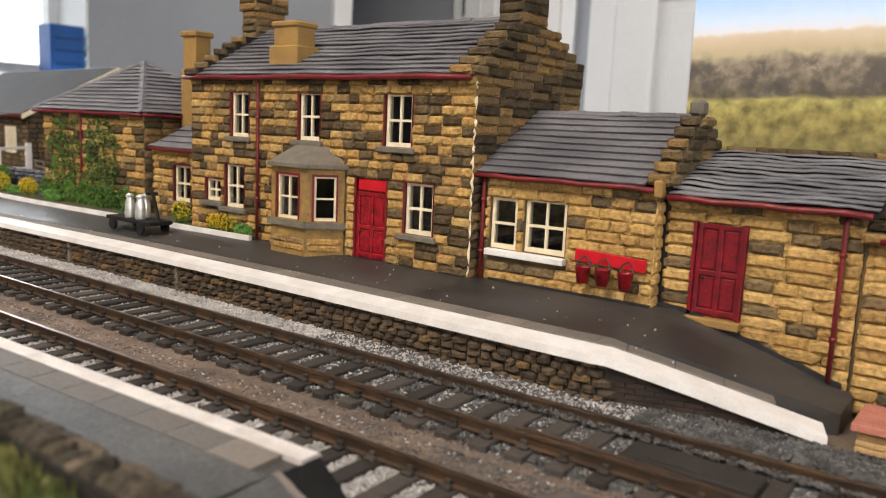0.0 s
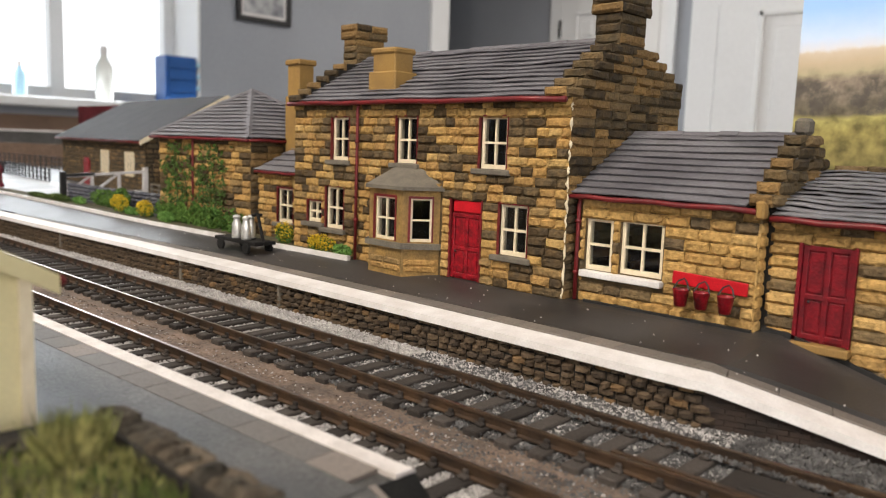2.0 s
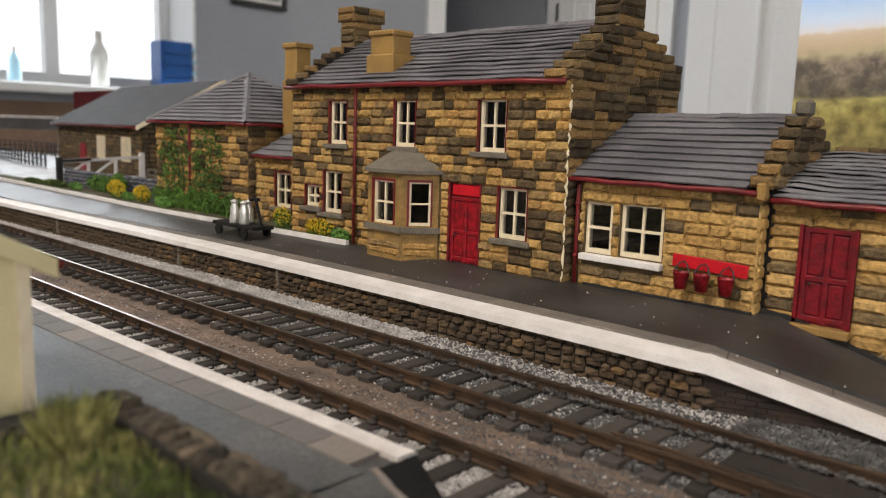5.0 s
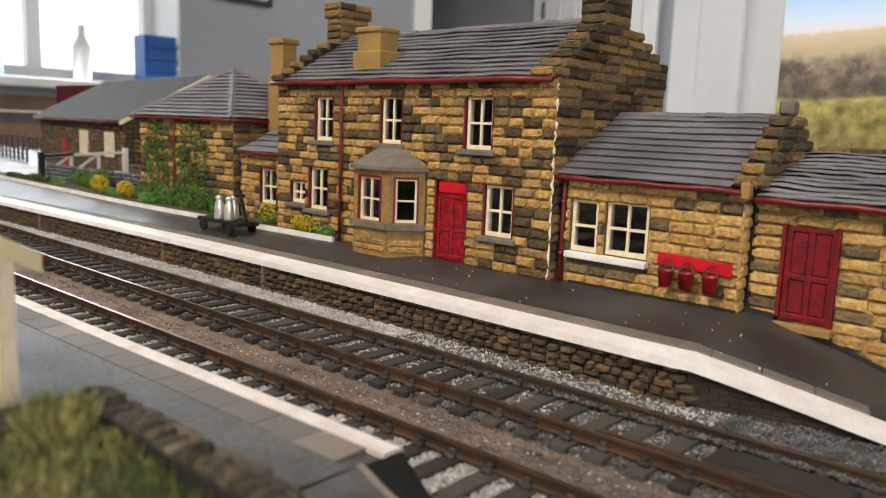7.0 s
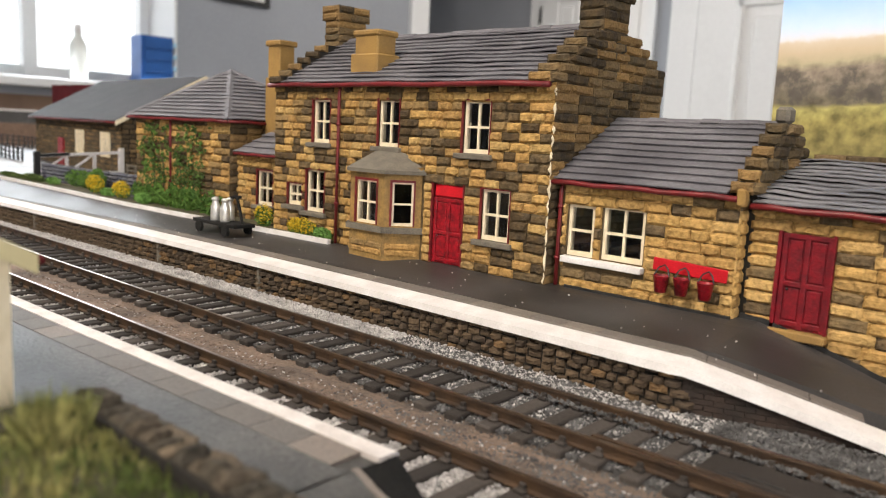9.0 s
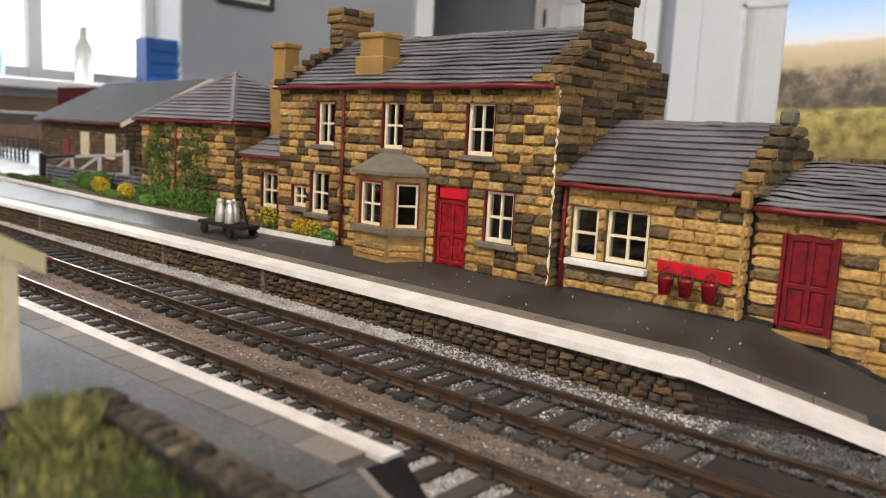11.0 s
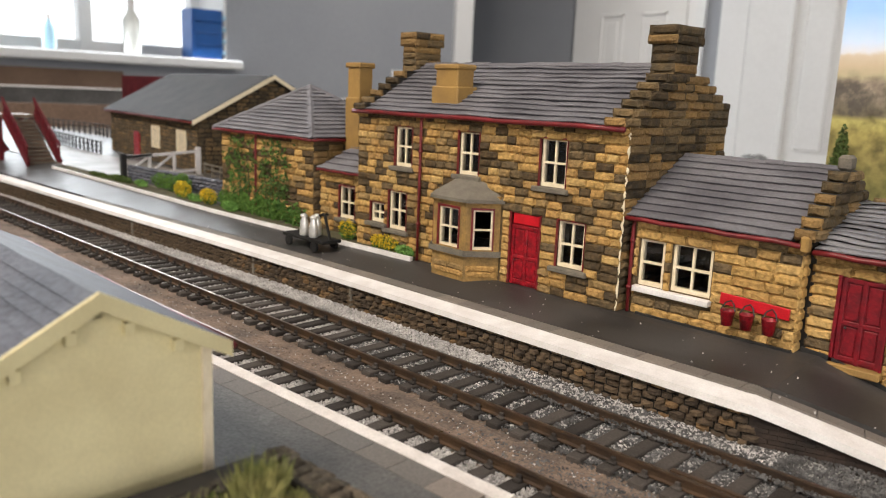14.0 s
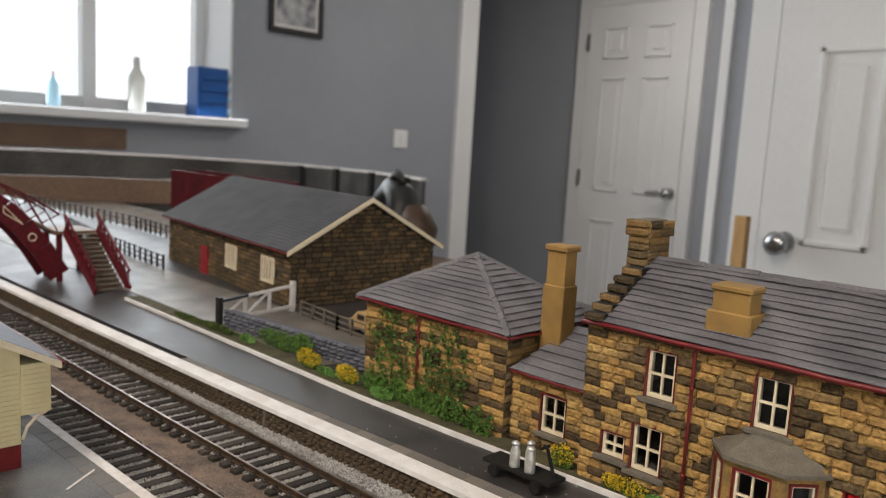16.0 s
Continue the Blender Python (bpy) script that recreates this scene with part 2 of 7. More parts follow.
print_mat = material("faded_print", (0.5, 0.5, 0.5), (0.14, 0.14, 0.16), 2.6, 0.4, 0.5, 0.0)

glass = bpy.data.materials.new("window_glass")
glass.use_nodes = True
gb = glass.node_tree.nodes["Principled BSDF"]
gb.inputs["Transmission Weight"].default_value, gb.inputs["Roughness"].default_value, gb.inputs["IOR"].default_value = 1.0, 0.05, 1.45

daylight = bpy.data.materials.new("bright_outdoors")
daylight.use_nodes = True
dn = daylight.node_tree.nodes
dn.remove(dn["Principled BSDF"])
em = dn.new("ShaderNodeEmission")
em.inputs["Color"].default_value, em.inputs["Strength"].default_value = (0.93, 0.97, 1.0, 1), 2.2
daylight.node_tree.links.new(em.outputs["Emission"], dn["Material Output"].inputs["Surface"])


def scenery_material():
    """The printed landscape on the backscene: sky, moor, woods and fields in bands with ragged edges."""
    m = bpy.data.materials.new("printed_landscape")
    m.use_nodes = True
    n, l = m.node_tree.nodes, m.node_tree.links
    geo, sep = n.new("ShaderNodeNewGeometry"), n.new("ShaderNodeSeparateXYZ")
    l.new(geo.outputs["Position"], sep.inputs["Vector"])
    wave, blot = n.new("ShaderNodeTexNoise"), n.new("ShaderNodeTexNoise")
    wave.inputs["Scale"].default_value, wave.inputs["Detail"].default_value = 14, 6
    blot.inputs["Scale"].default_value, blot.inputs["Detail"].default_value = 170, 8
    for t in (wave, blot):
        l.new(geo.outputs["Position"], t.inputs["Vector"])
    edge = n.new("ShaderNodeMath")
    edge.operation, edge.inputs[1].default_value = "MULTIPLY_ADD", 0.004
    l.new(blot.outputs["Fac"], edge.inputs[0])
    lift = n.new("ShaderNodeMath")
    lift.operation, lift.inputs[1].default_value = "MULTIPLY_ADD", 0.010
    l.new(wave.outputs["Fac"], lift.inputs[0])
    l.new(sep.outputs["Z"], lift.inputs[2])
    l.new(lift.outputs[0], edge.inputs[2])
    band = n.new("ShaderNodeMapRange")
    band.inputs["From Min"].default_value, band.inputs["From Max"].default_value = 1.0 * K + 0.008, 6.0 * K + 0.008
    l.new(edge.outputs[0], band.inputs["Value"])
    ramp = n.new("ShaderNodeValToRGB")
    stops = [(0, (0.14, 0.13, 0.04)), (0.15, (0.2, 0.165, 0.055)), (0.25, (0.27, 0.225, 0.07)), (0.3, (0.34, 0.3, 0.1)), (0.32, (0.12, 0.1, 0.065)),
             (0.4, (0.2, 0.165, 0.125)), (0.45, (0.26, 0.21, 0.16)), (0.475, (0.37, 0.32, 0.2)), (0.515, (0.47, 0.38, 0.26)), (0.55, (0.52, 0.44, 0.34)), (0.565, (0.6, 0.61, 0.66)), (0.61, (0.5, 0.62, 0.8)), (0.72, (0.3, 0.5, 0.82)), (1, (0.2, 0.42, 0.86))]
    while len(ramp.color_ramp.elements) < len(stops):
        ramp.color_ramp.elements.new(0.5)
    for e, (p, c) in zip(ramp.color_ramp.elements, stops):
        e.position, e.color = p, (*c, 1)
    l.new(band.outputs["Result"], ramp.inputs["Fac"])
    tone = n.new("ShaderNodeMapRange")
    tone.inputs["From Min"].default_value, tone.inputs["From Max"].default_value = 0.3, 0.7
    tone.inputs["To Min"].default_value, tone.inputs["To Max"].default_value = 0.5, 1.75
    l.new(blot.outputs["Fac"], tone.inputs["Value"])
    mul = n.new("ShaderNodeVectorMath")
    mul.operation = "SCALE"
    l.new(ramp.outputs["Color"], mul.inputs[0])
    above = n.new("ShaderNodeMapRange")
    above.inputs["From Min"].default_value, above.inputs["From Max"].default_value = 0.42, 0.5
    l.new(band.outputs["Result"], above.inputs["Value"])
    calm = n.new("ShaderNodeMix")
    l.new(above.outputs["Result"], calm.inputs["Factor"])
    l.new(tone.outputs["Result"], calm.inputs["A"])
    calm.inputs["B"].default_value = 1.3
    l.new(calm.outputs["Result"], mul.inputs["Scale"])
    clump, wood_top, wood_foot = n.new("ShaderNodeTexNoise"), n.new("ShaderNodeMapRange"), n.new("ShaderNodeMapRange")
    clump.inputs["Scale"].default_value, clump.inputs["Detail"].default_value, clump.inputs["Roughness"].default_value = 75, 6, 0.65
    l.new(geo.outputs["Position"], clump.inputs["Vector"])
    wood_foot.inputs["From Min"].default_value, wood_foot.inputs["From Max"].default_value = 0.305, 0.315
    wood_top.inputs["From Min"].default_value, wood_top.inputs["From Max"].default_value = 0.475, 0.44
    dark = n.new("ShaderNodeMapRange")
    dark.inputs["From Min"].default_value, dark.inputs["From Max"].default_value = 0.55, 0.45
    l.new(clump.outputs["Fac"], dark.inputs["Value"])
    l.new(band.outputs["Result"], wood_foot.inputs["Value"])
    l.new(band.outputs["Result"], wood_top.inputs["Value"])
    both, cover = n.new("ShaderNodeMath"), n.new("ShaderNodeMath")
    both.operation = cover.operation = "MULTIPLY"
    l.new(wood_foot.outputs["Result"], both.inputs[0])
    l.new(wood_top.outputs["Result"], both.inputs[1])
    l.new(both.outputs[0], cover.inputs[0])
    l.new(dark.outputs["Result"], cover.inputs[1])
    soft = n.new("ShaderNodeMath")
    soft.operation, soft.inputs[1].default_value = "MULTIPLY", 0.75
    l.new(cover.outputs[0], soft.inputs[0])
    trees = n.new("ShaderNodeMix")
    trees.data_type = "RGBA"
    l.new(soft.outputs[0], trees.inputs["Factor"])
    l.new(mul.outputs["Vector"], trees.inputs[6])
    trees.inputs[7].default_value = (0.07, 0.062, 0.055, 1)
    b = n["Principled BSDF"]
    l.new(trees.outputs[2], b.inputs["Base Color"])
    b.inputs["Roughness"].default_value = 0.55
    return m


scenery = scenery_material()
rng = random.Random(7)


# ---- building helpers ----
def thing(name, loc, label, category, group="", kind=""):
    """An Empty at a thing's base, in layout units."""
    e = new(name)
    e.empty_display_size = 0.005
    e.matrix_basis = Matrix.Translation(K * Vector(loc))
    return tagged(e, label, category, group, kind)


def world_of(ob):
    m = ob.matrix_basis.copy()
    while ob.parent:
        m = ob.parent.matrix_basis @ ob.matrix_parent_inverse @ m if ob.parent else m
        ob = ob.parent
    return m


def adopt(ob, parent):
    if parent:
        ob.parent = parent
        ob.matrix_parent_inverse = world_of(parent).inverted()
    return ob


def part(name, bm, mat, parent=None, label="", smooth=False, xf=None):
    """Links a bmesh drawn in layout units as one mesh object."""
    if xf is not None:
        bm.transform(xf)
    bm.transform(Matrix.Scale(K, 4))
    bmesh.ops.recalc_face_normals(bm, faces=bm.faces[:])
    me = bpy.data.meshes.new(name)
    bm.to_mesh(me)
    bm.free()
    me.materials.append(mat)
    if smooth:
        me.shade_smooth()
    ob = adopt(new(name, me), parent)
    return tagged(ob, label) if label else ob


def piece(name, me, parent, m):
    """One of many alike pieces: an object on a shared mesh, placed by a matrix in layout units."""
    ob = new(name, me)
    w = Matrix.Scale(K, 4) @ m
    ob.matrix_basis = w
    return adopt(ob, parent)


def shared(name, bm, mat, smooth=False):
    bmesh.ops.recalc_face_normals(bm, faces=bm.faces[:])
    me = bpy.data.meshes.new(name)
    bm.to_mesh(me)
    bm.free()
    me.materials.append(mat)
    if smooth:
        me.shade_smooth()
    return me


def box(bm, x0, x1, y0, y1, z0, z1, bev=0.0):
    v = [bm.verts.new((x, y, z)) for z in (z0, z1) for x, y in ((x0, y0), (x1, y0), (x1, y1), (x0, y1))]
    f = [bm.faces.new([v[i] for i in q]) for q in ((3, 2, 1, 0), (4, 5, 6, 7), (0, 1, 5, 4), (1, 2, 6, 5), (2, 3, 7, 6), (3, 0, 4, 7))]
    if bev:
        es = list({e for g in f for e in g.edges})
        bmesh.ops.bevel(bm, geom=es, offset=bev, segments=1, affect="EDGES", profile=0.5)
    return v


def ring(bm, x0, x1, y0, y1, z0, z1, side, top, foot):
    """A rectangular frame in one piece, standing in the xz plane."""
    o = [(x0, z0), (x1, z0), (x1, z1), (x0, z1)]
    i = [(x0 + side, z0 + foot), (x1 - side, z0 + foot), (x1 - side, z1 - top), (x0 + side, z1 - top)]
    v = [[bm.verts.new((x, y, z)) for x, z in pts] for pts in (o, i) for y in (y0, y1)]
    for k in range(4):
        j = (k + 1) % 4
        bm.faces.new((v[0][k], v[0][j], v[2][j], v[2][k]))
        bm.faces.new((v[1][k], v[3][k], v[3][j], v[1][j]))
        bm.faces.new((v[0][k], v[1][k], v[1][j], v[0][j]))
        bm.faces.new((v[2][k], v[2][j], v[3][j], v[3][k]))


def boxes(*bs, bev=0.0):
    bm = bmesh.new()
    for b in bs:
        box(bm, *b, bev=bev)
    return bm


def prism(bm, pts, d):
    """A polygon (3D points in order) pushed out along d."""
    d = Vector(d)
    a = [bm.verts.new(p) for p in pts]
    b = [bm.verts.new(Vector(p) + d) for p in pts]
    bm.faces.new(a)
    bm.faces.new(b[::-1])
    for i in range(len(a)):
        j = (i + 1) % len(a)
        bm.faces.new((a[i], b[i], b[j], a[j]))


def tube(bm, pts, r, n=8):
    pts = [Vector(p) for p in pts]
    rings = []
    for i, p in enumerate(pts):
        d = (pts[min(i + 1, len(pts) - 1)] - pts[max(i - 1, 0)]).normalized()
        s = d.orthogonal().normalized() if i == 0 else (side - d * side.dot(d)).normalized()
        side = s
        u = d.cross(s)
        rad = r[i] if isinstance(r, (list, tuple)) else r
        rings.append([bm.verts.new(p + rad * (math.cos(2 * math.pi * k / n) * s + math.sin(2 * math.pi * k / n) * u)) for k in range(n)])
    for a, b in zip(rings, rings[1:]):
        for k in range(n):
            bm.faces.new((a[k], a[(k + 1) % n], b[(k + 1) % n], b[k]))
    bm.faces.new(rings[0][::-1])
    bm.faces.new(rings[-1])


def lathe(bm, cx, cy, profile, n=14):
    rings = [[bm.verts.new((cx + r * math.cos(2 * math.pi * k / n), cy + r * math.sin(2 * math.pi * k / n), z)) for k in range(n)] for r, z in profile]
    for a, b in zip(rings, rings[1:]):
        for k in range(n):
            bm.faces.new((a[k], a[(k + 1) % n], b[(k + 1) % n], b[k]))
    bm.faces.new(rings[0][::-1])
    bm.faces.new(rings[-1])


def sweep(bm, path, profile, closed=True):
    """Draws a (side, up) profile along a path of (x, y, z); side is to the left of the way."""
    path = [Vector(p) for p in path]
    rings = []
    for i, p in enumerate(path):
        d = path[min(i + 1, len(path) - 1)] - path[max(i - 1, 0)]
        s = Vector((-d.y, d.x, 0)).normalized()
        rings.append([bm.verts.new(p + s * a + Vector((0, 0, b))) for a, b in profile])
    n = len(profile)
    for a, b in zip(rings, rings[1:]):
        for k in range(n if closed else n - 1):
            bm.faces.new((a[k], a[(k + 1) % n], b[(k + 1) % n], b[k]))
    if closed:
        bm.faces.new(rings[0][::-1])
        bm.faces.new(rings[-1])


def rock_block(seed, mat, nx=4, nz=3):
    """A rock-faced block of unit size; local -y is its face."""
    r = random.Random(seed)
    bm = bmesh.new()
    g = []
    for j in range(nz + 1):
        row = []
        for i in range(nx + 1):
            rim = i in (0, nx) or j in (0, nz)
            y = -0.15 if rim else -0.72 - 0.34 * r.random()
            x, z = i / nx - 0.5, j / nz - 0.5
            if rim:
                x, z = x + r.uniform(-0.02, 0.02), z + r.uniform(-0.04, 0.04)
            else:
                x, z = x * 1.42 + r.uniform(-0.05, 0.05), z * 1.6 + r.uniform(-0.07, 0.07)
            row.append(bm.verts.new((x, y, z)))
        g.append(row)
    for j in range(nz):
        for i in range(nx):
            bm.faces.new((g[j][i], g[j][i + 1], g[j + 1][i + 1], g[j + 1][i]))
    rim = g[0] + [row[-1] for row in g[1:]] + g[-1][-2::-1] + [row[0] for row in g[-2:0:-1]]
    back = [bm.verts.new((v.co.x, 0.6, v.co.z)) for v in rim]
    for i in range(len(rim)):
        j = (i + 1) % len(rim)
        bm.faces.new((rim[i], rim[j], back[j], back[i]))
    return shared("stone_block", bm, mat)


BLOCKS = [rock_block(s, stone) for s in range(8)]
OBLOCKS = [rock_block(80 + s, office_stone) for s in range(8)]
GBLOCKS = [rock_block(20 + s, gable_stone) for s in range(8)]
RBLOCKS = [rock_block(40 + s, rubble, 3, 3) for s in range(8)]
NBLOCKS = [rock_block(100 + s, mossy_stone, 3, 3) for s in range(6)]
SBLOCKS = [rock_block(60 + s, slate_wall, 3, 2) for s in range(5)]


def clear(spans, holes):
    """Cuts the holes out of the spans."""
    for a, b in holes:
        spans = [s for p, q in spans for s in ((p, min(q, a)), (max(p, b), q)) if s[1] - s[0] > 0.02]
    return spans


def stone_face(parent, origin, along, z0, z1, course, span, holes=(), meshes=BLOCKS, lens=(0.17, 0.36), depth=0.045, name="stone", seed=1, jitter=0.0):
    """Courses of rock-faced blocks on a wall face that starts at origin and runs along; span(z) gives the course's reach, holes are (a0, a1, z0, z1)."""
    r = random.Random(seed)
    along = Vector(along).normalized()
    inward = Vector((-along.y, along.x, 0))
    n = max(1, round((z1 - z0) / course))
    hgt = (z1 - z0) / n
    for c in range(n):
        za, zb = z0 + c * hgt, z0 + (c + 1) * hgt
        zm = (za + zb) / 2
        for p, q in clear([span(zm)], [(a0 - 0.015, a1 + 0.015) for a0, a1, h0, h1 in holes if h0 - 0.3 * hgt < zm < h1 + 0.3 * hgt]):
            a = p
            while a < q - 0.01:
                w = r.uniform(*lens)
                if q - a - w < lens[0] * 0.7:
                    w = q - a
                mid = Vector(origin) + along * (a + w / 2) + Vector((0, 0, zm + r.uniform(-jitter, jitter) * hgt))
                rot = Matrix((along, inward, (0, 0, 1))).transposed().to_4x4()
                piece(name, r.choice(meshes), parent, Matrix.Translation(mid) @ rot @ Matrix.Diagonal((w * 0.985, depth * r.uniform(0.6, 1.2), hgt * r.uniform(0.94, 1.0), 1)))
                a += w


def wall_core(bm, origin, along, length, z0, z1, thick, holes=()):
    """A wall slab with openings through it, behind the face that runs along."""
    along = Vector(along).normalized()
    inward = Vector((-along.y, along.x, 0))
    xs = sorted({0, length, *[a for h in holes for a in h[:2]]})
    zs = sorted({z0, z1, *[a for h in holes for a in h[2:]]})
    for a, b in zip(xs, xs[1:]):
        start = None
        for p, q in list(zip(zs, zs[1:])) + [(None, None)]:
            solid = p is not None and not any(h[0] < (a + b) / 2 < h[1] and h[2] < (p + q) / 2 < h[3] for h in holes)
            if solid and start is None:
                start = p
            if not solid and start is not None:
                end = p if p is not None else z1
                o = Vector(origin)
                pts = [o + along * a + Vector((0, 0, start)), o + along * b + Vector((0, 0, start)), o + along * b + Vector((0, 0, end)), o + along * a + Vector((0, 0, end))]
                prism(bm, pts, inward * thick)
                start = None


def sash(parent, origin, along, x0, x1, z0, z1, cols=2, red_edge=True, sill=True, recess=0.05, sill_mat=None, bar=0.03, frame_mat=None, f=0.042, edge=0.019):
    """A sash window in a wall opening: frame and glazing bars, panes, sill and red-painted edge."""
    fm = frame_mat or cream
    along = Vector(along).normalized()
    inward = Vector((-along.y, along.x, 0))
    xf = Matrix.Translation(Vector(origin)) @ Matrix((along, inward, (0, 0, 1))).transposed().to_4x4()
    zm = (z0 + z1) / 2
    bm = bmesh.new()
    ring(bm, x0, x1, recess - 0.02, recess + 0.06, z0, z1, f, f * 0.8, f * 1.3)
    win = part("window", bm, fm, parent, "cream-painted sash window", xf=xf)
    part("glazing_bar", boxes((x0 + f, x1 - f, recess - 0.016, recess + 0.04, zm - bar / 2, zm + bar / 2)), fm, win, xf=xf)
    for c in range(1, cols):
        x = x0 + f + (x1 - x0 - 2 * f) * c / cols
        part("glazing_bar", boxes((x - bar / 2, x + bar / 2, recess - 0.012, recess + 0.03, z0 + f, z1 - f * 0.8)), fm, win, xf=xf)
    part("pane", boxes((x0 + f, x1 - f, recess + 0.012, recess + 0.02, z0 + f, z1 - f * 0.8)), glass, win, xf=xf)
    if red_edge:
        bm = bmesh.new()
        box(bm, x0 - edge, x0, -0.022, recess + 0.02, z0 - 0.006, z1 + edge)
        box(bm, x0, x1, -0.018, recess - 0.022, z1, z1 + edge)
        box(bm, x1, x1 + edge * 0.7, -0.015, recess + 0.02, z0 - 0.006, z1 + edge)
        part("painted_edge", bm, maroon, win, "chipped maroon painted edge", xf=xf)
    if sill:
        bm = bmesh.new()
        box(bm, x0 - 0.09, x1 + 0.09, -0.085, recess - 0.02, z0 - 0.075, z0 - 0.003, bev=0.012)
        part("sill", bm, sill_mat or grey_stone, win, xf=xf)
    return win


def roof_slope(parent, el, er, rl, rr, n, mat=None, wave=0.012, name="slate_course", thick=0.03, seed=3):
    """A slope of overlapping slate courses between its eaves and its ridge, over a boarded deck."""
    mat = mat or slate
    el, er, rl, rr = (Vector(p) for p in (el, er, rl, rr))
    nrm = (er - el).cross((rl + rr) / 2 - el).normalized()
    if nrm.z < 0:
        nrm = -nrm
    bm = bmesh.new()
    quad = [el, er, rr, rl] if (rr - rl).length > 1e-4 else [el, er, rl]
    prism(bm, [p - nrm * 0.01 for p in quad], -nrm * 0.05)
    part("deck", bm, interior, parent)
    ns = 16
    for i in range(n):
        bm = bmesh.new()
        a, b = max(i / n - 0.12 / n, -0.02), min((i + 1) / n + 0.2 / n, 1.0)
        rows = []
        for s, up in ((a, thick * 1.4), (b, 0.006)):
            lo, hi = [], []
            p0, p1 = el.lerp(rl, s), er.lerp(rr, s)
            for k in range(ns + 1):
                p = p0.lerp(p1, k / ns)
                w = wave * noise.noise(Vector((p.x * 1.6, p.y * 1.6, seed + i * 0.35))) + 0.4 * wave * noise.noise(Vector((p.x * 6, i * 3.7, seed)))
                slip = (rl - el).normalized() * (0.35 * wave * noise.noise(Vector((p.x * 4.0, i * 5.1, seed + 9))))
                lo.append(bm.verts.new(p + slip + nrm * (up - thick * 0.5 + w)))
                hi.append(bm.verts.new(p + slip + nrm * (up + w)))
            rows.append((lo, hi))
        (l0, h0), (l1, h1) = rows
        for k in range(ns):
            bm.faces.new((h0[k], h0[k + 1], h1[k + 1], h1[k]))
            bm.faces.new((l0[k], l1[k], l1[k + 1], l0[k + 1]))
            bm.faces.new((l0[k], l0[k + 1], h0[k + 1], h0[k]))
            bm.faces.new((l1[k], h1[k], h1[k + 1], l1[k + 1]))
        bm.faces.new((l0[0], h0[0], h1[0], l1[0]))
        bm.faces.new((l0[-1], l1[-1], h1[-1], h0[-1]))
        part(name, bm, mat, parent)


def ridge_tiles(parent, a, b, mat=None, size=0.07, step=0.22, name="ridge_tile"):
    a, b = Vector(a), Vector(b)
    d = b - a
    n = max(1, round(d.length / step))
    bm = bmesh.new()
    prism(bm, [(0, -size, -size * 0.6), (0, 0, size * 0.12), (0, size, -size * 0.6), (0, size, -size * 0.35), (0, 0, size * 0.45), (0, -size, -size * 0.35)], (1, 0, 0))
    me = shared(name, bm, mat or slate)
    rot = Matrix.Rotation(math.atan2(d.y, d.x), 4, "Z") @ Matrix.Rotation(-math.asin(d.z / d.length), 4, "Y")
    for i in range(n):
        piece(name, me, parent, Matrix.Translation(a + d * (i / n) + Vector((0, 0, rng.uniform(-0.006, 0.012)))) @ rot @ Matrix.Diagonal((d.length / n * 0.99, 1, 1, 1)))


def gutter(parent, a, b, r=0.035):
    bm = bmesh.new()
    tube(bm, [Vector(a).lerp(Vector(b), i / 8) + Vector((0, 0, 0.008 * math.sin(i * 2.1))) for i in range(9)], r, 8)
    part("gutter", bm, maroon, parent, "maroon painted gutter", smooth=True)


def downpipe(parent, x, y, z0, z1, r=0.024):
    bm = bmesh.new()
    tube(bm, [(x, y, z0), (x, y, (z0 + z1) / 2), (x, y, z1 - 0.1), (x, y + 0.02, z1)], r, 8)
    for z in (z0 + 0.25 * (z1 - z0), z0 + 0.75 * (z1 - z0)):
        tube(bm, [(x, y, z), (x, y, z + 0.04)], r * 1.5, 8)
    part("downpipe", bm, maroon, parent, smooth=True)


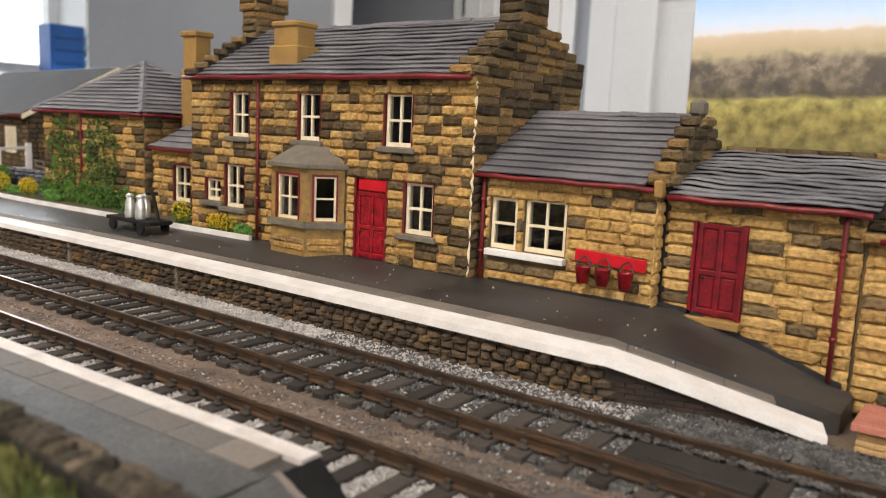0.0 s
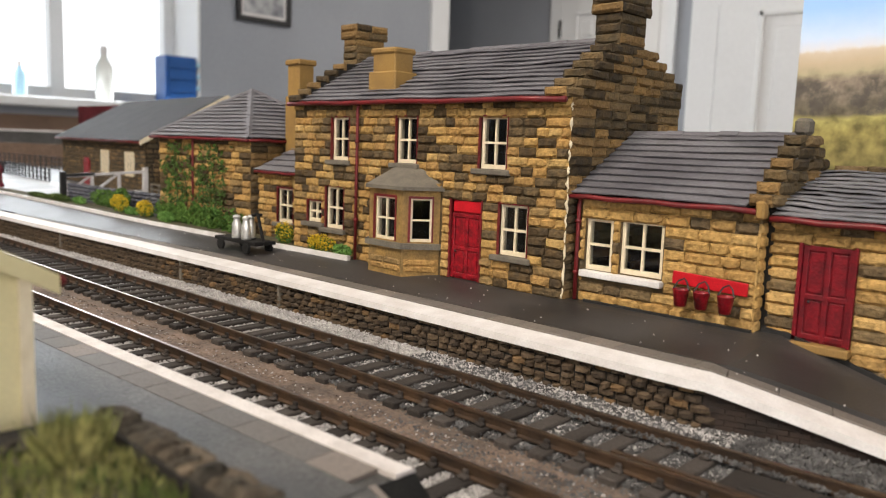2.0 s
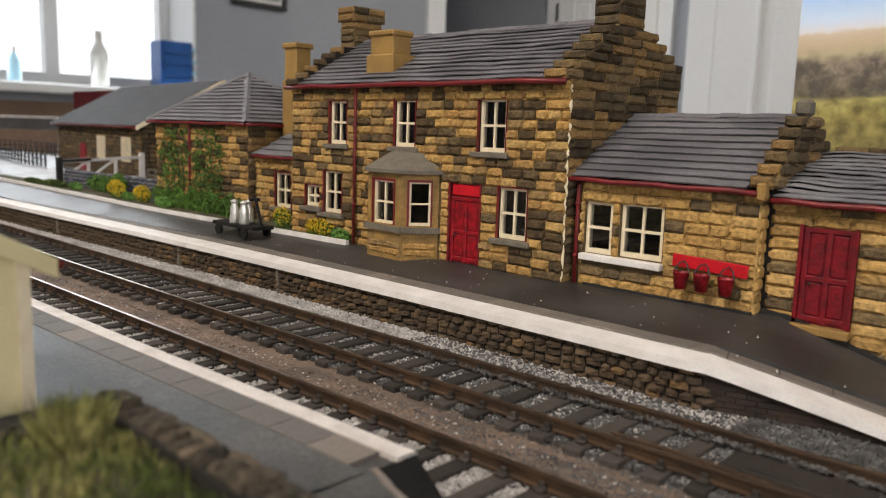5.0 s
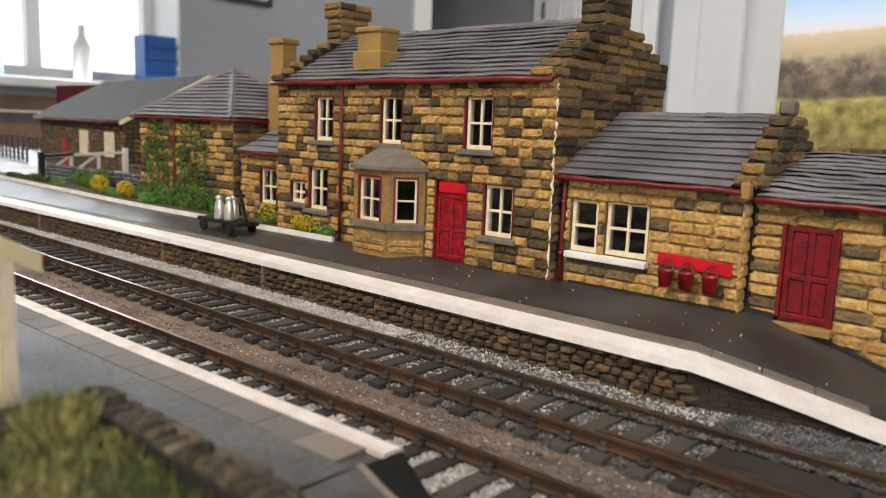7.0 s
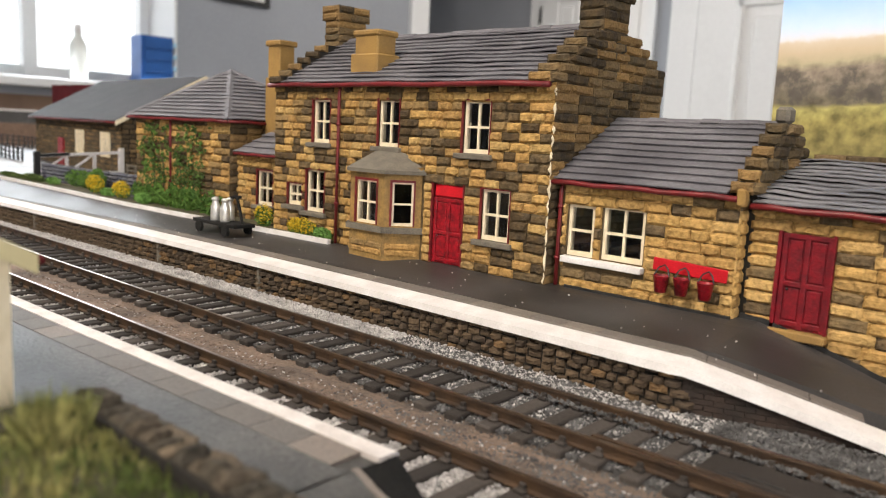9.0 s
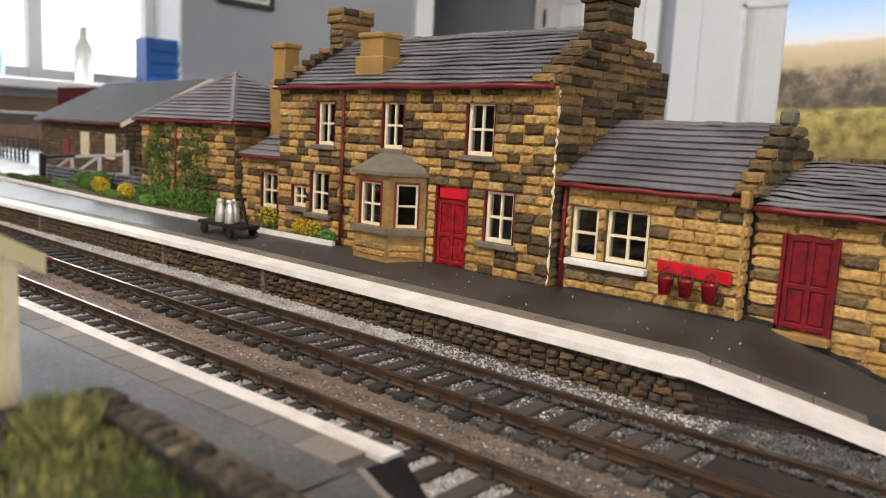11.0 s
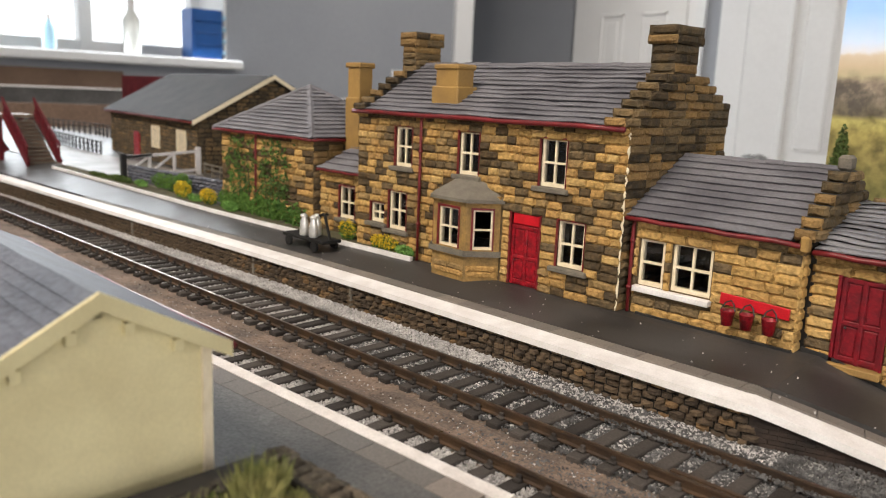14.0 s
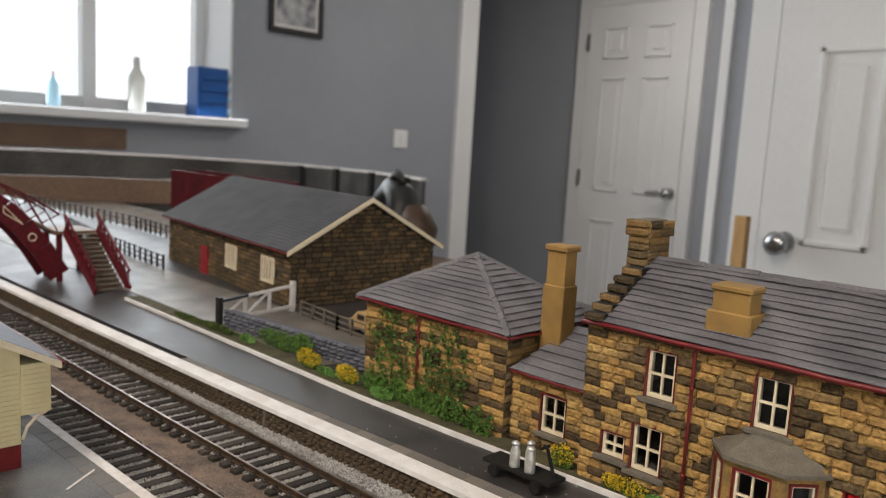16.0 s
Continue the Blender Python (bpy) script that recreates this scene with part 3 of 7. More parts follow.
def panel_door(parent, x0, x1, z0, z1, y, mat, double=False, fanlight=0.0):
    bm = bmesh.new()
    box(bm, x0, x1, y, y + 0.05, z0, z1)
    door = part("door", bm, mat, parent, "red-painted panelled door")
    top = z1 - fanlight
    xs = [x0, (x0 + x1) / 2, x1]
    s = 0.05
    for x in (x0 + s / 2, xs[1], x1 - s / 2):
        part("stile", boxes((x - s / 2, x + s / 2, y - 0.022, y + 0.01, z0, top), bev=0.006), mat, door)
    for z in (z0 + s, z0 + 0.47 * (top - z0), top - s / 2):
        part("rail", boxes((x0, x1, y - 0.020, y + 0.01, z - s / 2, z + s / 2), bev=0.006), mat, door)
    for a, b in ((xs[0] + s, xs[1] - s / 2), (xs[1] + s / 2, xs[2] - s)):
        for p, q in ((z0 + 1.5 * s, z0 + 0.47 * (top - z0) - s / 2), (z0 + 0.47 * (top - z0) + s / 2, top - s)):
            part("panel", boxes((a + 0.015, b - 0.015, y - 0.012, y + 0.01, p + 0.015, q - 0.015), bev=0.006), mat, door)
    if fanlight:
        part("fanlight", boxes((x0 + 0.02, x1 - 0.02, y - 0.03, y + 0.01, top + 0.02, z1 - 0.01), bev=0.012), bright_red, door)
    bm = bmesh.new()
    lathe(bm, 0, 0, [(0.004, 0), (0.014, 0.01), (0.014, 0.02), (0.004, 0.03)], 8)
    part("door_knob", bm, black, door, smooth=True, xf=Matrix.Translation((x0 + 0.09, y - 0.02, z0 + 0.42 * (top - z0))) @ Matrix.Rotation(radians(90), 4, "X"))
    bm = bmesh.new()
    box(bm, x0 - 0.035, x0, y - 0.05, y + 0.05, z0, z1 + 0.02)
    box(bm, x1, x1 + 0.025, y - 0.05, y + 0.05, z0, z1 + 0.02)
    part("door_frame", bm, maroon if fanlight else dark_red, door)
    return door


def leaves(name, parent, mat, blobs, count, size, seed, flat=None):
    """Clumps of small leaves scattered in ellipsoids (x, y, z, rx, ry, rz)."""
    r = random.Random(seed)
    verts, faces = [], []
    for _ in range(count):
        bx, by, bz, rx, ry, rz = r.choice(blobs)
        while True:
            p = Vector((r.uniform(-1, 1), r.uniform(-1, 1), r.uniform(-1, 1)))
            if 0.25 < p.length < 1:
                break
        c = Vector((bx + p.x * rx, by + p.y * ry, bz + p.z * rz))
        a = Vector((r.uniform(-1, 1), r.uniform(-1, 1), r.uniform(-1, 1))).normalized() * size * r.uniform(0.6, 1.3)
        b = a.orthogonal().normalized() * size * r.uniform(0.4, 0.8)
        b.rotate(Matrix.Rotation(r.uniform(0, 6.28), 3, a))
        i = len(verts)
        verts += [K * (c - a), K * (c + b), K * (c + a), K * (c - b)]
        faces += [(i, i + 1, i + 2), (i, i + 2, i + 3)]
    me = bpy.data.meshes.new(name)
    me.from_pydata(verts, [], faces)
    me.materials.append(mat)
    return adopt(new(name, me), parent)


def blades(name, mat, count, spot, height, width, seed, parent=None):
    """Blades of static grass on the ground given by spot(r) -> (x, y, z) or None."""
    r = random.Random(seed)
    verts, faces = [], []
    while count:
        p = spot(r)
        if p is None:
            continue
        count -= 1
        p = Vector(p)
        h = height * r.uniform(0.5, 1.4)
        lean = Vector((r.uniform(-0.5, 0.5), r.uniform(-0.5, 0.5), 1)).normalized() * h
        s = Vector((r.uniform(-1, 1), r.uniform(-1, 1), 0)).normalized() * width
        i = len(verts)
        verts += [K * (p - s), K * (p + s), K * (p + lean)]
        faces.append((i, i + 1, i + 2))
    me = bpy.data.meshes.new(name)
    me.from_pydata(verts, [], faces)
    me.materials.append(mat)
    return adopt(new(name, me), parent)


def chips(name, mat, count, spot, size, seed, parent=None):
    """Loose stone chips, each an uneven tetrahedron-like lump."""
    r = random.Random(seed)
    base = [Vector((1, 0, -0.4)), Vector((-0.5, 0.87, -0.4)), Vector((-0.5, -0.87, -0.4)), Vector((0.1, 0, 0.9)), Vector((-0.6, 0.1, 0.5)), Vector((0.5, 0.5, 0.5))]
    tri = [(0, 2, 1), (0, 1, 5), (1, 4, 5), (1, 2, 4), (2, 3, 4), (2, 0, 3), (0, 5, 3), (3, 5, 4)]
    verts, faces = [], []
    while count:
        p = spot(r)
        if p is None:
            continue
        count -= 1
        p = Vector(p)
        rot = Euler((r.uniform(0, 6.3), r.uniform(0, 6.3), r.uniform(0, 6.3))).to_matrix()
        s = size * r.uniform(0.5, 1.4)
        i = len(verts)
        verts += [K * (p + rot @ (b * s * r.uniform(0.75, 1.2))) for b in base]
        faces += [tuple(i + q for q in t) for t in tri]
    me = bpy.data.meshes.new(name)
    me.from_pydata(verts, [], faces)
    me.materials.append(mat)
    return adopt(new(name, me), parent)


def curve(table, x):
    """A smoothed value of a table of (x, value)."""
    px, py = zip(*table)
    return float(np.mean(np.interp([x + d for d in (-2, -1.3, -0.7, 0, 0.7, 1.3, 2)], px, py)))


EDGE1 = [(-60, 4.9), (-40, 5.35), (-30, 5.5), (-22, 5.75), (-17, 5.95), (-12, 6.2), (-8, 6.29), (-2.8, 6.3), (4, 6.3)]
MID1 = [(-60, 3.9), (-40, 4.55), (-30, 4.82), (-22, 5.05), (-15, 5.2), (-7, 5.34), (-2, 5.5), (6, 5.8)]
MID2 = [(-60, 2.2), (-40, 2.9), (-30, 3.17), (-22, 3.39), (-15, 3.5), (-8, 3.66), (-3, 3.79), (6, 4.05)]
EDGE2 = [(-60, 1.75), (-40, 2.35), (-30, 2.55), (-22, 2.73), (-16, 2.88), (-10, 3.02), (-6, 3.16), (-3, 3.35), (4, 3.5)]
BED, SLEEPER_TOP, RAIL_TOP = -0.70, -0.61, -0.505
GAUGE = 0.70

# ---- the room ----
def room_box(name, x0, x1, y0, y1, z0, z1, mat, label):
    return tagged(part(name, boxes((x0 * M, x1 * M, y0 * M, y1 * M, z0 * M, z1 * M)), mat), label, "", "", "structure")


ZF, ZC = -1.08, 1.35
WX = -2.95
room_box("floor", -3.9, 2.2, -2.6, 3.95, ZF - 0.1, ZF, carpet, "grey carpeted floor of the room")
room_box("ceiling", -3.9, 2.2, -2.6, 3.95, ZC, ZC + 0.1, ceiling_mat, "white painted ceiling")
room_box("wall_north", -3.9, 2.2, 3.75, 3.9, ZF, ZC, grey_wall, "plain grey painted wall with a door")
room_box("wall_east", 2.0, 2.15, -2.6, 3.75, ZF, ZC, grey_wall, "plain grey painted wall")
room_box("wall_south", WX - 0.15, 2.0, -2.6, -2.45, ZF, ZC, grey_wall, "plain grey painted wall")
room_box("wall_recess", -3.9, -3.75, 3.0, 3.75, ZF, ZC, grey_wall, "grey painted side of the recess")
WIN_Y0, WIN_Y1, SILL_Z, WIN_TOP = 0.1, 1.62, 0.163, 1.15
bm = bmesh.new()
for b in ((WX - 0.28, WX, -2.45, WIN_Y0, ZF, ZC), (WX - 0.28, WX, WIN_Y1, 2.895, ZF, ZC), (WX - 0.28, WX, WIN_Y0, WIN_Y1, ZF, SILL_Z), (WX - 0.28, WX, WIN_Y0, WIN_Y1, WIN_TOP, ZC)):
    box(bm, *[v * M for v in b])
tagged(part("wall_west", bm, grey_wall), "grey painted wall round a bright window", "", "", "structure")
room_box("trim_corner", WX - 0.16, WX + 0.02, 2.895, 3.02, ZF, ZC, door_white, "white painted corner trim")
room_box("wall_return", -3.75, WX - 0.16, 2.92, 3.02, ZF, ZC, grey_wall, "grey painted return wall")

tagged(part("trim_reveal", boxes(((WX - 0.279) * M, (WX - 0.001) * M, (WIN_Y1 - 0.012) * M, (WIN_Y1 - 0.002) * M, (SILL_Z + 0.001) * M, WIN_TOP * M)), door_white), "white painted window reveal", "", "", "structure")
win = thing("window_1", (WX * M, 0.9 * M, SILL_Z * M), "white-framed room window flooded with daylight", "window", "", "structure")
bm = bmesh.new()
for a in (WIN_Y0, 0.6, 1.12, WIN_Y1 - 0.05):
    box(bm, (WX - 0.26) * M, (WX - 0.21) * M, a * M, (a + 0.05) * M, SILL_Z * M, WIN_TOP * M)
box(bm, (WX - 0.255) * M, (WX - 0.215) * M, WIN_Y0 * M, WIN_Y1 * M, SILL_Z * M, (SILL_Z + 0.05) * M)
box(bm, (WX - 0.255) * M, (WX - 0.215) * M, WIN_Y0 * M, WIN_Y1 * M, (WIN_TOP - 0.05) * M, WIN_TOP * M)
part("window_frame", bm, door_white, win)
part("window_sill", boxes(((WX - 0.27) * M, (WX + 0.06) * M, (WIN_Y0 - 0.04) * M, (WIN_Y1 + 0.04) * M, (SILL_Z - 0.035) * M, SILL_Z * M), bev=0.2), door_white, win)
back = tagged(part("backdrop", boxes(((WX - 0.80) * M, (WX - 0.78) * M, (WIN_Y0 - 0.6) * M, (WIN_Y1 + 0.8) * M, (SILL_Z - 0.3) * M, (WIN_TOP + 0.3) * M)), daylight), "bright overcast daylight outside the window", "", "", "structure")


def six_panel_door(name, x0, x1, y, z0, z1, knob_x, label, rows=((0.2, 0.82), (0.98, 1.6), (1.7, 1.87)), s=0.105, lever=0):
    """A white six-panel room door in its frame, facing the room's south."""
    d = thing(name, ((x0 + x1) / 2 * M, y * M, z0 * M), label, "door", "", "structure")
    leaf = part("door_leaf", boxes((x0 * M, x1 * M, (y - 0.035) * M, y * M, z0 * M, z1 * M)), door_white, d)
    for a, b in ((x0 + s, (x0 + x1) / 2 - s / 2), ((x0 + x1) / 2 + s / 2, x1 - s)):
        for p, q in ((z0 + u, z0 + v) for u, v in rows):
            bm = bmesh.new()
            for r in ((a, b, p, p + 0.014), (a, b, q - 0.014, q), (a, a + 0.014, p, q), (b - 0.014, b, p, q)):
                box(bm, r[0] * M, r[1] * M, (y - 0.043) * M, (y - 0.034) * M, r[2] * M, r[3] * M, bev=0.12)
            box(bm, (a + 0.04) * M, (b - 0.04) * M, (y - 0.041) * M, (y - 0.034) * M, (p + 0.04) * M, (q - 0.04) * M, bev=0.25)
            part("door_panel", bm, door_white, leaf)
    bm = bmesh.new()
    lathe(bm, 0, 0, [(0.026 * M, 0), (0.026 * M, 0.008 * M), (0.011 * M, 0.012 * M), (0.011 * M, 0.035 * M), (0.026 * M, 0.045 * M), (0.028 * M, 0.058 * M), (0.016 * M, 0.068 * M)], 16)
    part("door_knob", bm, chrome, leaf, "brushed metal door knob", smooth=True, xf=Matrix.Translation((knob_x * M, (y - 0.036) * M, (z0 + 1.0) * M)) @ Matrix.Rotation(radians(90), 4, "X"))
    if lever:
        bm = bmesh.new()
        tube(bm, [(knob_x * M, (y - 0.09) * M, (z0 + 1.0) * M), ((knob_x + lever * 0.5) * M, (y - 0.095) * M, (z0 + 1.003) * M), ((knob_x + lever) * M, (y - 0.09) * M, (z0 + 0.995) * M)], [0.011 * M, 0.009 * M, 0.007 * M], 8)
        part("lever_handle", bm, chrome, leaf, "brushed metal lever", smooth=True)
    for z in (0.22, 1.0, 1.75) if lever else ():
        part("hinge", boxes(((x0 - 0.006) * M, (x0 + 0.012) * M, (y - 0.045) * M, (y - 0.03) * M, (z0 + z) * M, (z0 + z + 0.09) * M)), chrome, leaf)
    bm = bmesh.new()
    box(bm, (x0 - 0.075) * M, (x0 - 0.004) * M, (y - 0.03) * M, (y + 0.02) * M, z0 * M, (z1 + 0.07) * M)
    box(bm, (x1 + 0.004) * M, (x1 + 0.075) * M, (y - 0.03) * M, (y + 0.02) * M, z0 * M, (z1 + 0.07) * M)
    box(bm, (x0 - 0.004) * M, (x1 + 0.004) * M, (y - 0.03) * M, (y + 0.02) * M, (z1 + 0.004) * M, (z1 + 0.07) * M)
    part("door_frame", bm, door_white, d)
    return d


six_panel_door("door_1", -2.72, -2.10, 3.74, ZF + 0.005, ZF + 1.99, -2.14, "closed white six-panel room door", lever=-0.11)
six_panel_door("door_2", -0.895, -0.30, 1.9, ZF + 0.005, ZF + 1.99, -0.83, "white six-panel cupboard door standing behind the layout", rows=((0.2, 0.8), (1.0, 1.455), (1.57, 1.87)), s=0.1)
room_box("wall_cupboard", -1.04, 0.12, 1.93, 2.03, ZF, ZC, grey_wall, "grey painted front of the cupboard")
room_box("trim_strip", -1.065, -1.041, 1.92, 1.99, ZF, ZC, door_white, "white painted vertical trim")
room_box("wall_cupboard_side", -1.04, -1.0, 2.03, 3.75, ZF, ZC, grey_wall, "grey painted side of the cupboard")

frame_ob = thing("picture_frame", (WX * M, 2.0 * M, 0.5 * M), "black-framed faded photograph hung on the grey wall", "picture")
PY0, PY1, PZ0, PZ1 = 1.775, 2.04, 0.53, 0.89
bm = bmesh.new()
for b in ((PY0, PY1, PZ0, PZ0 + 0.02), (PY0, PY1, PZ1 - 0.02, PZ1), (PY0, PY0 + 0.02, PZ0 + 0.02, PZ1 - 0.02), (PY1 - 0.02, PY1, PZ0 + 0.02, PZ1 - 0.02)):
    box(bm, WX * M, (WX + 0.02) * M, b[0] * M, b[1] * M, b[2] * M, b[3] * M, bev=0.1)
part("frame", bm, black, frame_ob)
part("mount", boxes((WX * M, (WX + 0.008) * M, (PY0 + 0.02) * M, (PY1 - 0.02) * M, (PZ0 + 0.02) * M, (PZ1 - 0.02) * M)), white, frame_ob)
part("print", boxes(((WX + 0.008) * M, (WX + 0.010) * M, (PY0 + 0.035) * M, (PY1 - 0.035) * M, (PZ0 + 0.035) * M, (PZ1 - 0.035) * M)), print_mat, frame_ob, "grey blurred photographic print")
sw = thing("light_switch", (WX * M, 2.62 * M, 0.1 * M), "white plastic light switch on the grey wall", "switch")
plate = part("plate", boxes((WX * M, (WX + 0.009) * M, 2.485 * M, 2.573 * M, 0.08 * M, 0.167 * M), bev=0.1), door_white, sw)
part("rocker", boxes(((WX + 0.009) * M, (WX + 0.014) * M, 2.52 * M, 2.54 * M, 0.105 * M, 0.143 * M), bev=0.06), door_white, sw)

# things on the window sill
box_set = thing("drawer_box", ((WX - 0.03) * M, 1.63 * M, SILL_Z * M), "small blue plastic drawer box on the window sill", "storage box")
part("body", boxes(((WX - 0.07) * M, (WX + 0.02) * M, 1.46 * M, 1.59 * M, SILL_Z * M, (SILL_Z + 0.19) * M), bev=0.1), blue_plastic, box_set)
for i in range(4):
    z = SILL_Z + 0.008 + i * 0.045
    part("drawer", boxes(((WX + 0.02) * M, (WX + 0.026) * M, 1.47 * M, 1.58 * M, z * M, (z + 0.038) * M), bev=0.06), blue_plastic, box_set)
    part("drawer_lip", boxes(((WX - 0.04) * M, (WX + 0.012) * M, 1.59 * M, 1.61 * M, (z + 0.012) * M, (z + 0.028) * M), bev=0.06), pale_blue, box_set)
for y, r, hgt, mt, lab in ((1.24, 0.032, 0.2, bottle_white, "translucent white plastic bottle on the window sill"), (0.95, 0.022, 0.12, pale_blue, "pale blue plastic bottle on the window sill")):
    bt = thing("bottle", ((WX - 0.02) * M, y * M, SILL_Z * M), lab, "bottle", "bottles on the sill")
    bm = bmesh.new()
    lathe(bm, (WX - 0.02) * M, y * M, [(r * M * 0.9, SILL_Z * M), (r * M, (SILL_Z + 0.01) * M), (r * M, (SILL_Z + hgt * 0.62) * M), (r * M * 0.4, (SILL_Z + hgt * 0.8) * M), (r * M * 0.4, (SILL_Z + hgt * 0.84) * M)])
    part("body", bm, mt, bt, smooth=True)
    bm = bmesh.new()
    lathe(bm, (WX - 0.02) * M, y * M, [(r * M * 0.45, (SILL_Z + hgt * 0.84) * M), (r * M * 0.4, (SILL_Z + hgt) * M)])
    part("cap", bm, white, bt)
tagged(part("wall_board", boxes((WX * M, (WX + 0.012) * M, 0.2 * M, 1.19 * M, 0.025 * M, 0.10 * M)), brown_board), "brown hardboard strip fixed below the window sill", "board")

# ---- the baseboard ----
tagged(part("baseboard", boxes((-62, 22, -12, 22, -4.0, BED - 0.25)), brown_board), "layout baseboard carrying the model station", "baseboard", "", "structure")
legs = thing("trestle", (0, 0, FLOOR), "plain softwood trestle under the layout baseboard", "trestle")
for x in (-55, -20, 16):
    for y in (-9, 19):
        part("leg", boxes((x, x + 2, y, y + 2, FLOOR, -4.0)), wood, legs)
xs = [-62 + i * 0.5 for i in range(169)]
bm = bmesh.new()
ys = [-12 + 0.5 * j for j in range(69)]
grid = [[bm.verts.new((x, y, BED - 0.03 + 0.02 * noise.noise(Vector((x, y, 0))))) for y in ys] for x in xs]
for i in range(len(xs) - 1):
    for j in range(len(ys) - 1):
        bm.faces.new((grid[i][j], grid[i + 1][j], grid[i + 1][j + 1], grid[i][j + 1]))
r = bmesh.ops.extrude_face_region(bm, geom=bm.faces[:])
for v in r["geom"]:
    if isinstance(v, bmesh.types.BMVert):
        v.co.z = BED - 0.24
tagged(part("ground", bm, ground_mat, smooth=True), "brown cinder ground of the model railway", "", "", "structure")
bm = bmesh.new()
sweep(bm, [(x, (curve(MID1, x) + curve(MID2, x)) / 2, BED + 0.0) for x in xs], [(-0.52, -0.05), (-0.46, 0.04), (-0.2, 0.055), (0.1, 0.045), (0.42, 0.02), (0.5, -0.05)])
tagged(part("cess", bm, cess), "brown earth strip between the two tracks", "", "", "structure")

# ---- tracks ----
bm = bmesh.new()
box(bm, -0.08, 0.08, -0.585, 0.56, -0.10, 0, bev=0.012)
SLEEPER = shared("sleeper", bm, sleeper_mat)
bm = bmesh.new()
for s in (-1, 1):
    box(bm, -0.045, 0.045, s * 0.062 - 0.03, s * 0.062 + 0.03, 0, 0.03, bev=0.01)
    box(bm, -0.025, 0.025, s * 0.04 - 0.015, s * 0.04 + 0.015, 0.025, 0.065, bev=0.006)
CHAIR = shared("rail_chair", bm, sleeper_mat)


def track(mid, x0, x1, label):
    t = thing("track", (x0, curve(mid, x0), BED), label, "railway track", "tracks")
    n = round((x1 - x0) / 0.332)
    for i in range(n):
        x = x0 + (i + 0.5) * (x1 - x0) / n
        y = curve(mid, x)
        a = math.atan2(curve(mid, x + 0.2) - curve(mid, x - 0.2), 0.4) + rng.uniform(-0.02, 0.02)
        m = Matrix.Translation((x + rng.uniform(-0.015, 0.015), y + rng.uniform(-0.012, 0.012), SLEEPER_TOP)) @ Matrix.Rotation(a, 4, "Z")
        piece("sleeper", SLEEPER, t, m)
        for s in (-1, 1):
            piece("rail_chair", CHAIR, t, m @ Matrix.Translation((0, s * (GAUGE / 2 + 0.03), 0)))
    px = [x0 + i * 0.5 for i in range(round((x1 - x0) / 0.5) + 1)]
    h = RAIL_TOP - SLEEPER_TOP
    for s in (-1, 1):
        bm = bmesh.new()
        sweep(bm, [(x, curve(mid, x) + s * (GAUGE / 2 + 0.03), SLEEPER_TOP) for x in px], [(-0.036, 0), (0.036, 0), (0.036, 0.012), (0.01, 0.024), (0.01, h - 0.03), (0.022, h - 0.026), (0.022, h - 0.004), (-0.022, h - 0.004), (-0.022, h - 0.026), (-0.01, h - 0.03), (-0.01, 0.024), (-0.036, 0.012)])
        rail = part("rail", bm, rust, t, "rust-brown steel rail")
        bm = bmesh.new()
        sweep(bm, [(x, curve(mid, x) + s * (GAUGE / 2 + 0.03), SLEEPER_TOP + h) for x in px], [(-0.018, -0.003), (0.018, -0.003), (0.016, 0.002), (-0.016, 0.002)])
        part("railhead", bm, rail_top, rail, "worn shiny rail head")
    return t


track(MID1, -58, 8, "rust-brown model railway track in pale ballast beside the station platform")
track(MID2, -58, 8, "rust-brown model railway track in pale ballast beside the near platform")


def ballast_spot(mid, lo, hi, x0, x1, lift=0.0):
    def spot(r):
        x = r.uniform(x0, x1) if r.random() < 0.45 else x0 + (x1 - x0) * math.sqrt(r.random())
        y = curve_fast(mid, x) + r.uniform(lo, hi)
        return x, y, BED + 0.042 + lift + r.uniform(-0.008, 0.012)
    return spot


def curve_fast(table, x):
    px, py = zip(*table)
    return float(np.interp(x, px, py))


bed_mat = material("ballast_bed", (0.3, 0.29, 0.28), (0.15, 0.143, 0.138), 0.5, 0.02, 0.9, 1.0, spread=0.7)
for mid, lo, hi, nm in ((MID1, -0.42, 1.0, 1), (MID2, -0.75, 0.4, 2)):
    bm = bmesh.new()
    sweep(bm, [(x, curve(mid, x), BED) for x in xs], [(lo - 0.05, -0.04), (lo + 0.05, 0.034), (0.5, 0.037), (0.62, 0.1), (hi, 0.12), (hi + 0.04, -0.04)] if nm == 1 else [(lo - 0.05, -0.04), (lo + 0.05, 0.034), (hi - 0.1, 0.037), (hi, 0.02), (hi + 0.04, -0.04)])
    tagged(part("ballast_bed", bm, bed_mat), "grey ballast bed under the track", "", "", "structure")
    tagged(chips("ballast", ballast_mat, 90000 if nm == 1 else 80000, ballast_spot(mid, lo - 0.03, hi, -28, 3, 0.0 if nm == 1 else 0.012), 0.015, nm), "pale grey ballast chips", "ballast", "", "stuff")
    tagged(chips("ballast", dirty_ballast, 34000 if nm == 1 else 2500, ballast_spot(mid, lo - 0.1, hi - 0.4, -8 if nm == 1 else -24, 3, 0.008), 0.017, nm + 5), "dark oily ballast chips", "ballast", "", "stuff")
tagged(chips("ballast", ballast_mat, 15000, ballast_spot(MID1, 0.58, 1.0, -24, -2.4, 0.072), 0.017, 31), "pale ballast shoulder along the platform wall", "ballast", "", "stuff")
tagged(chips("ballast", dirty_ballast, 17000, ballast_spot(MID1, 0.3, 1.15, -6, 3, 0.076), 0.018, 33), "dark ballast shoulder by the ramp", "ballast", "", "stuff")



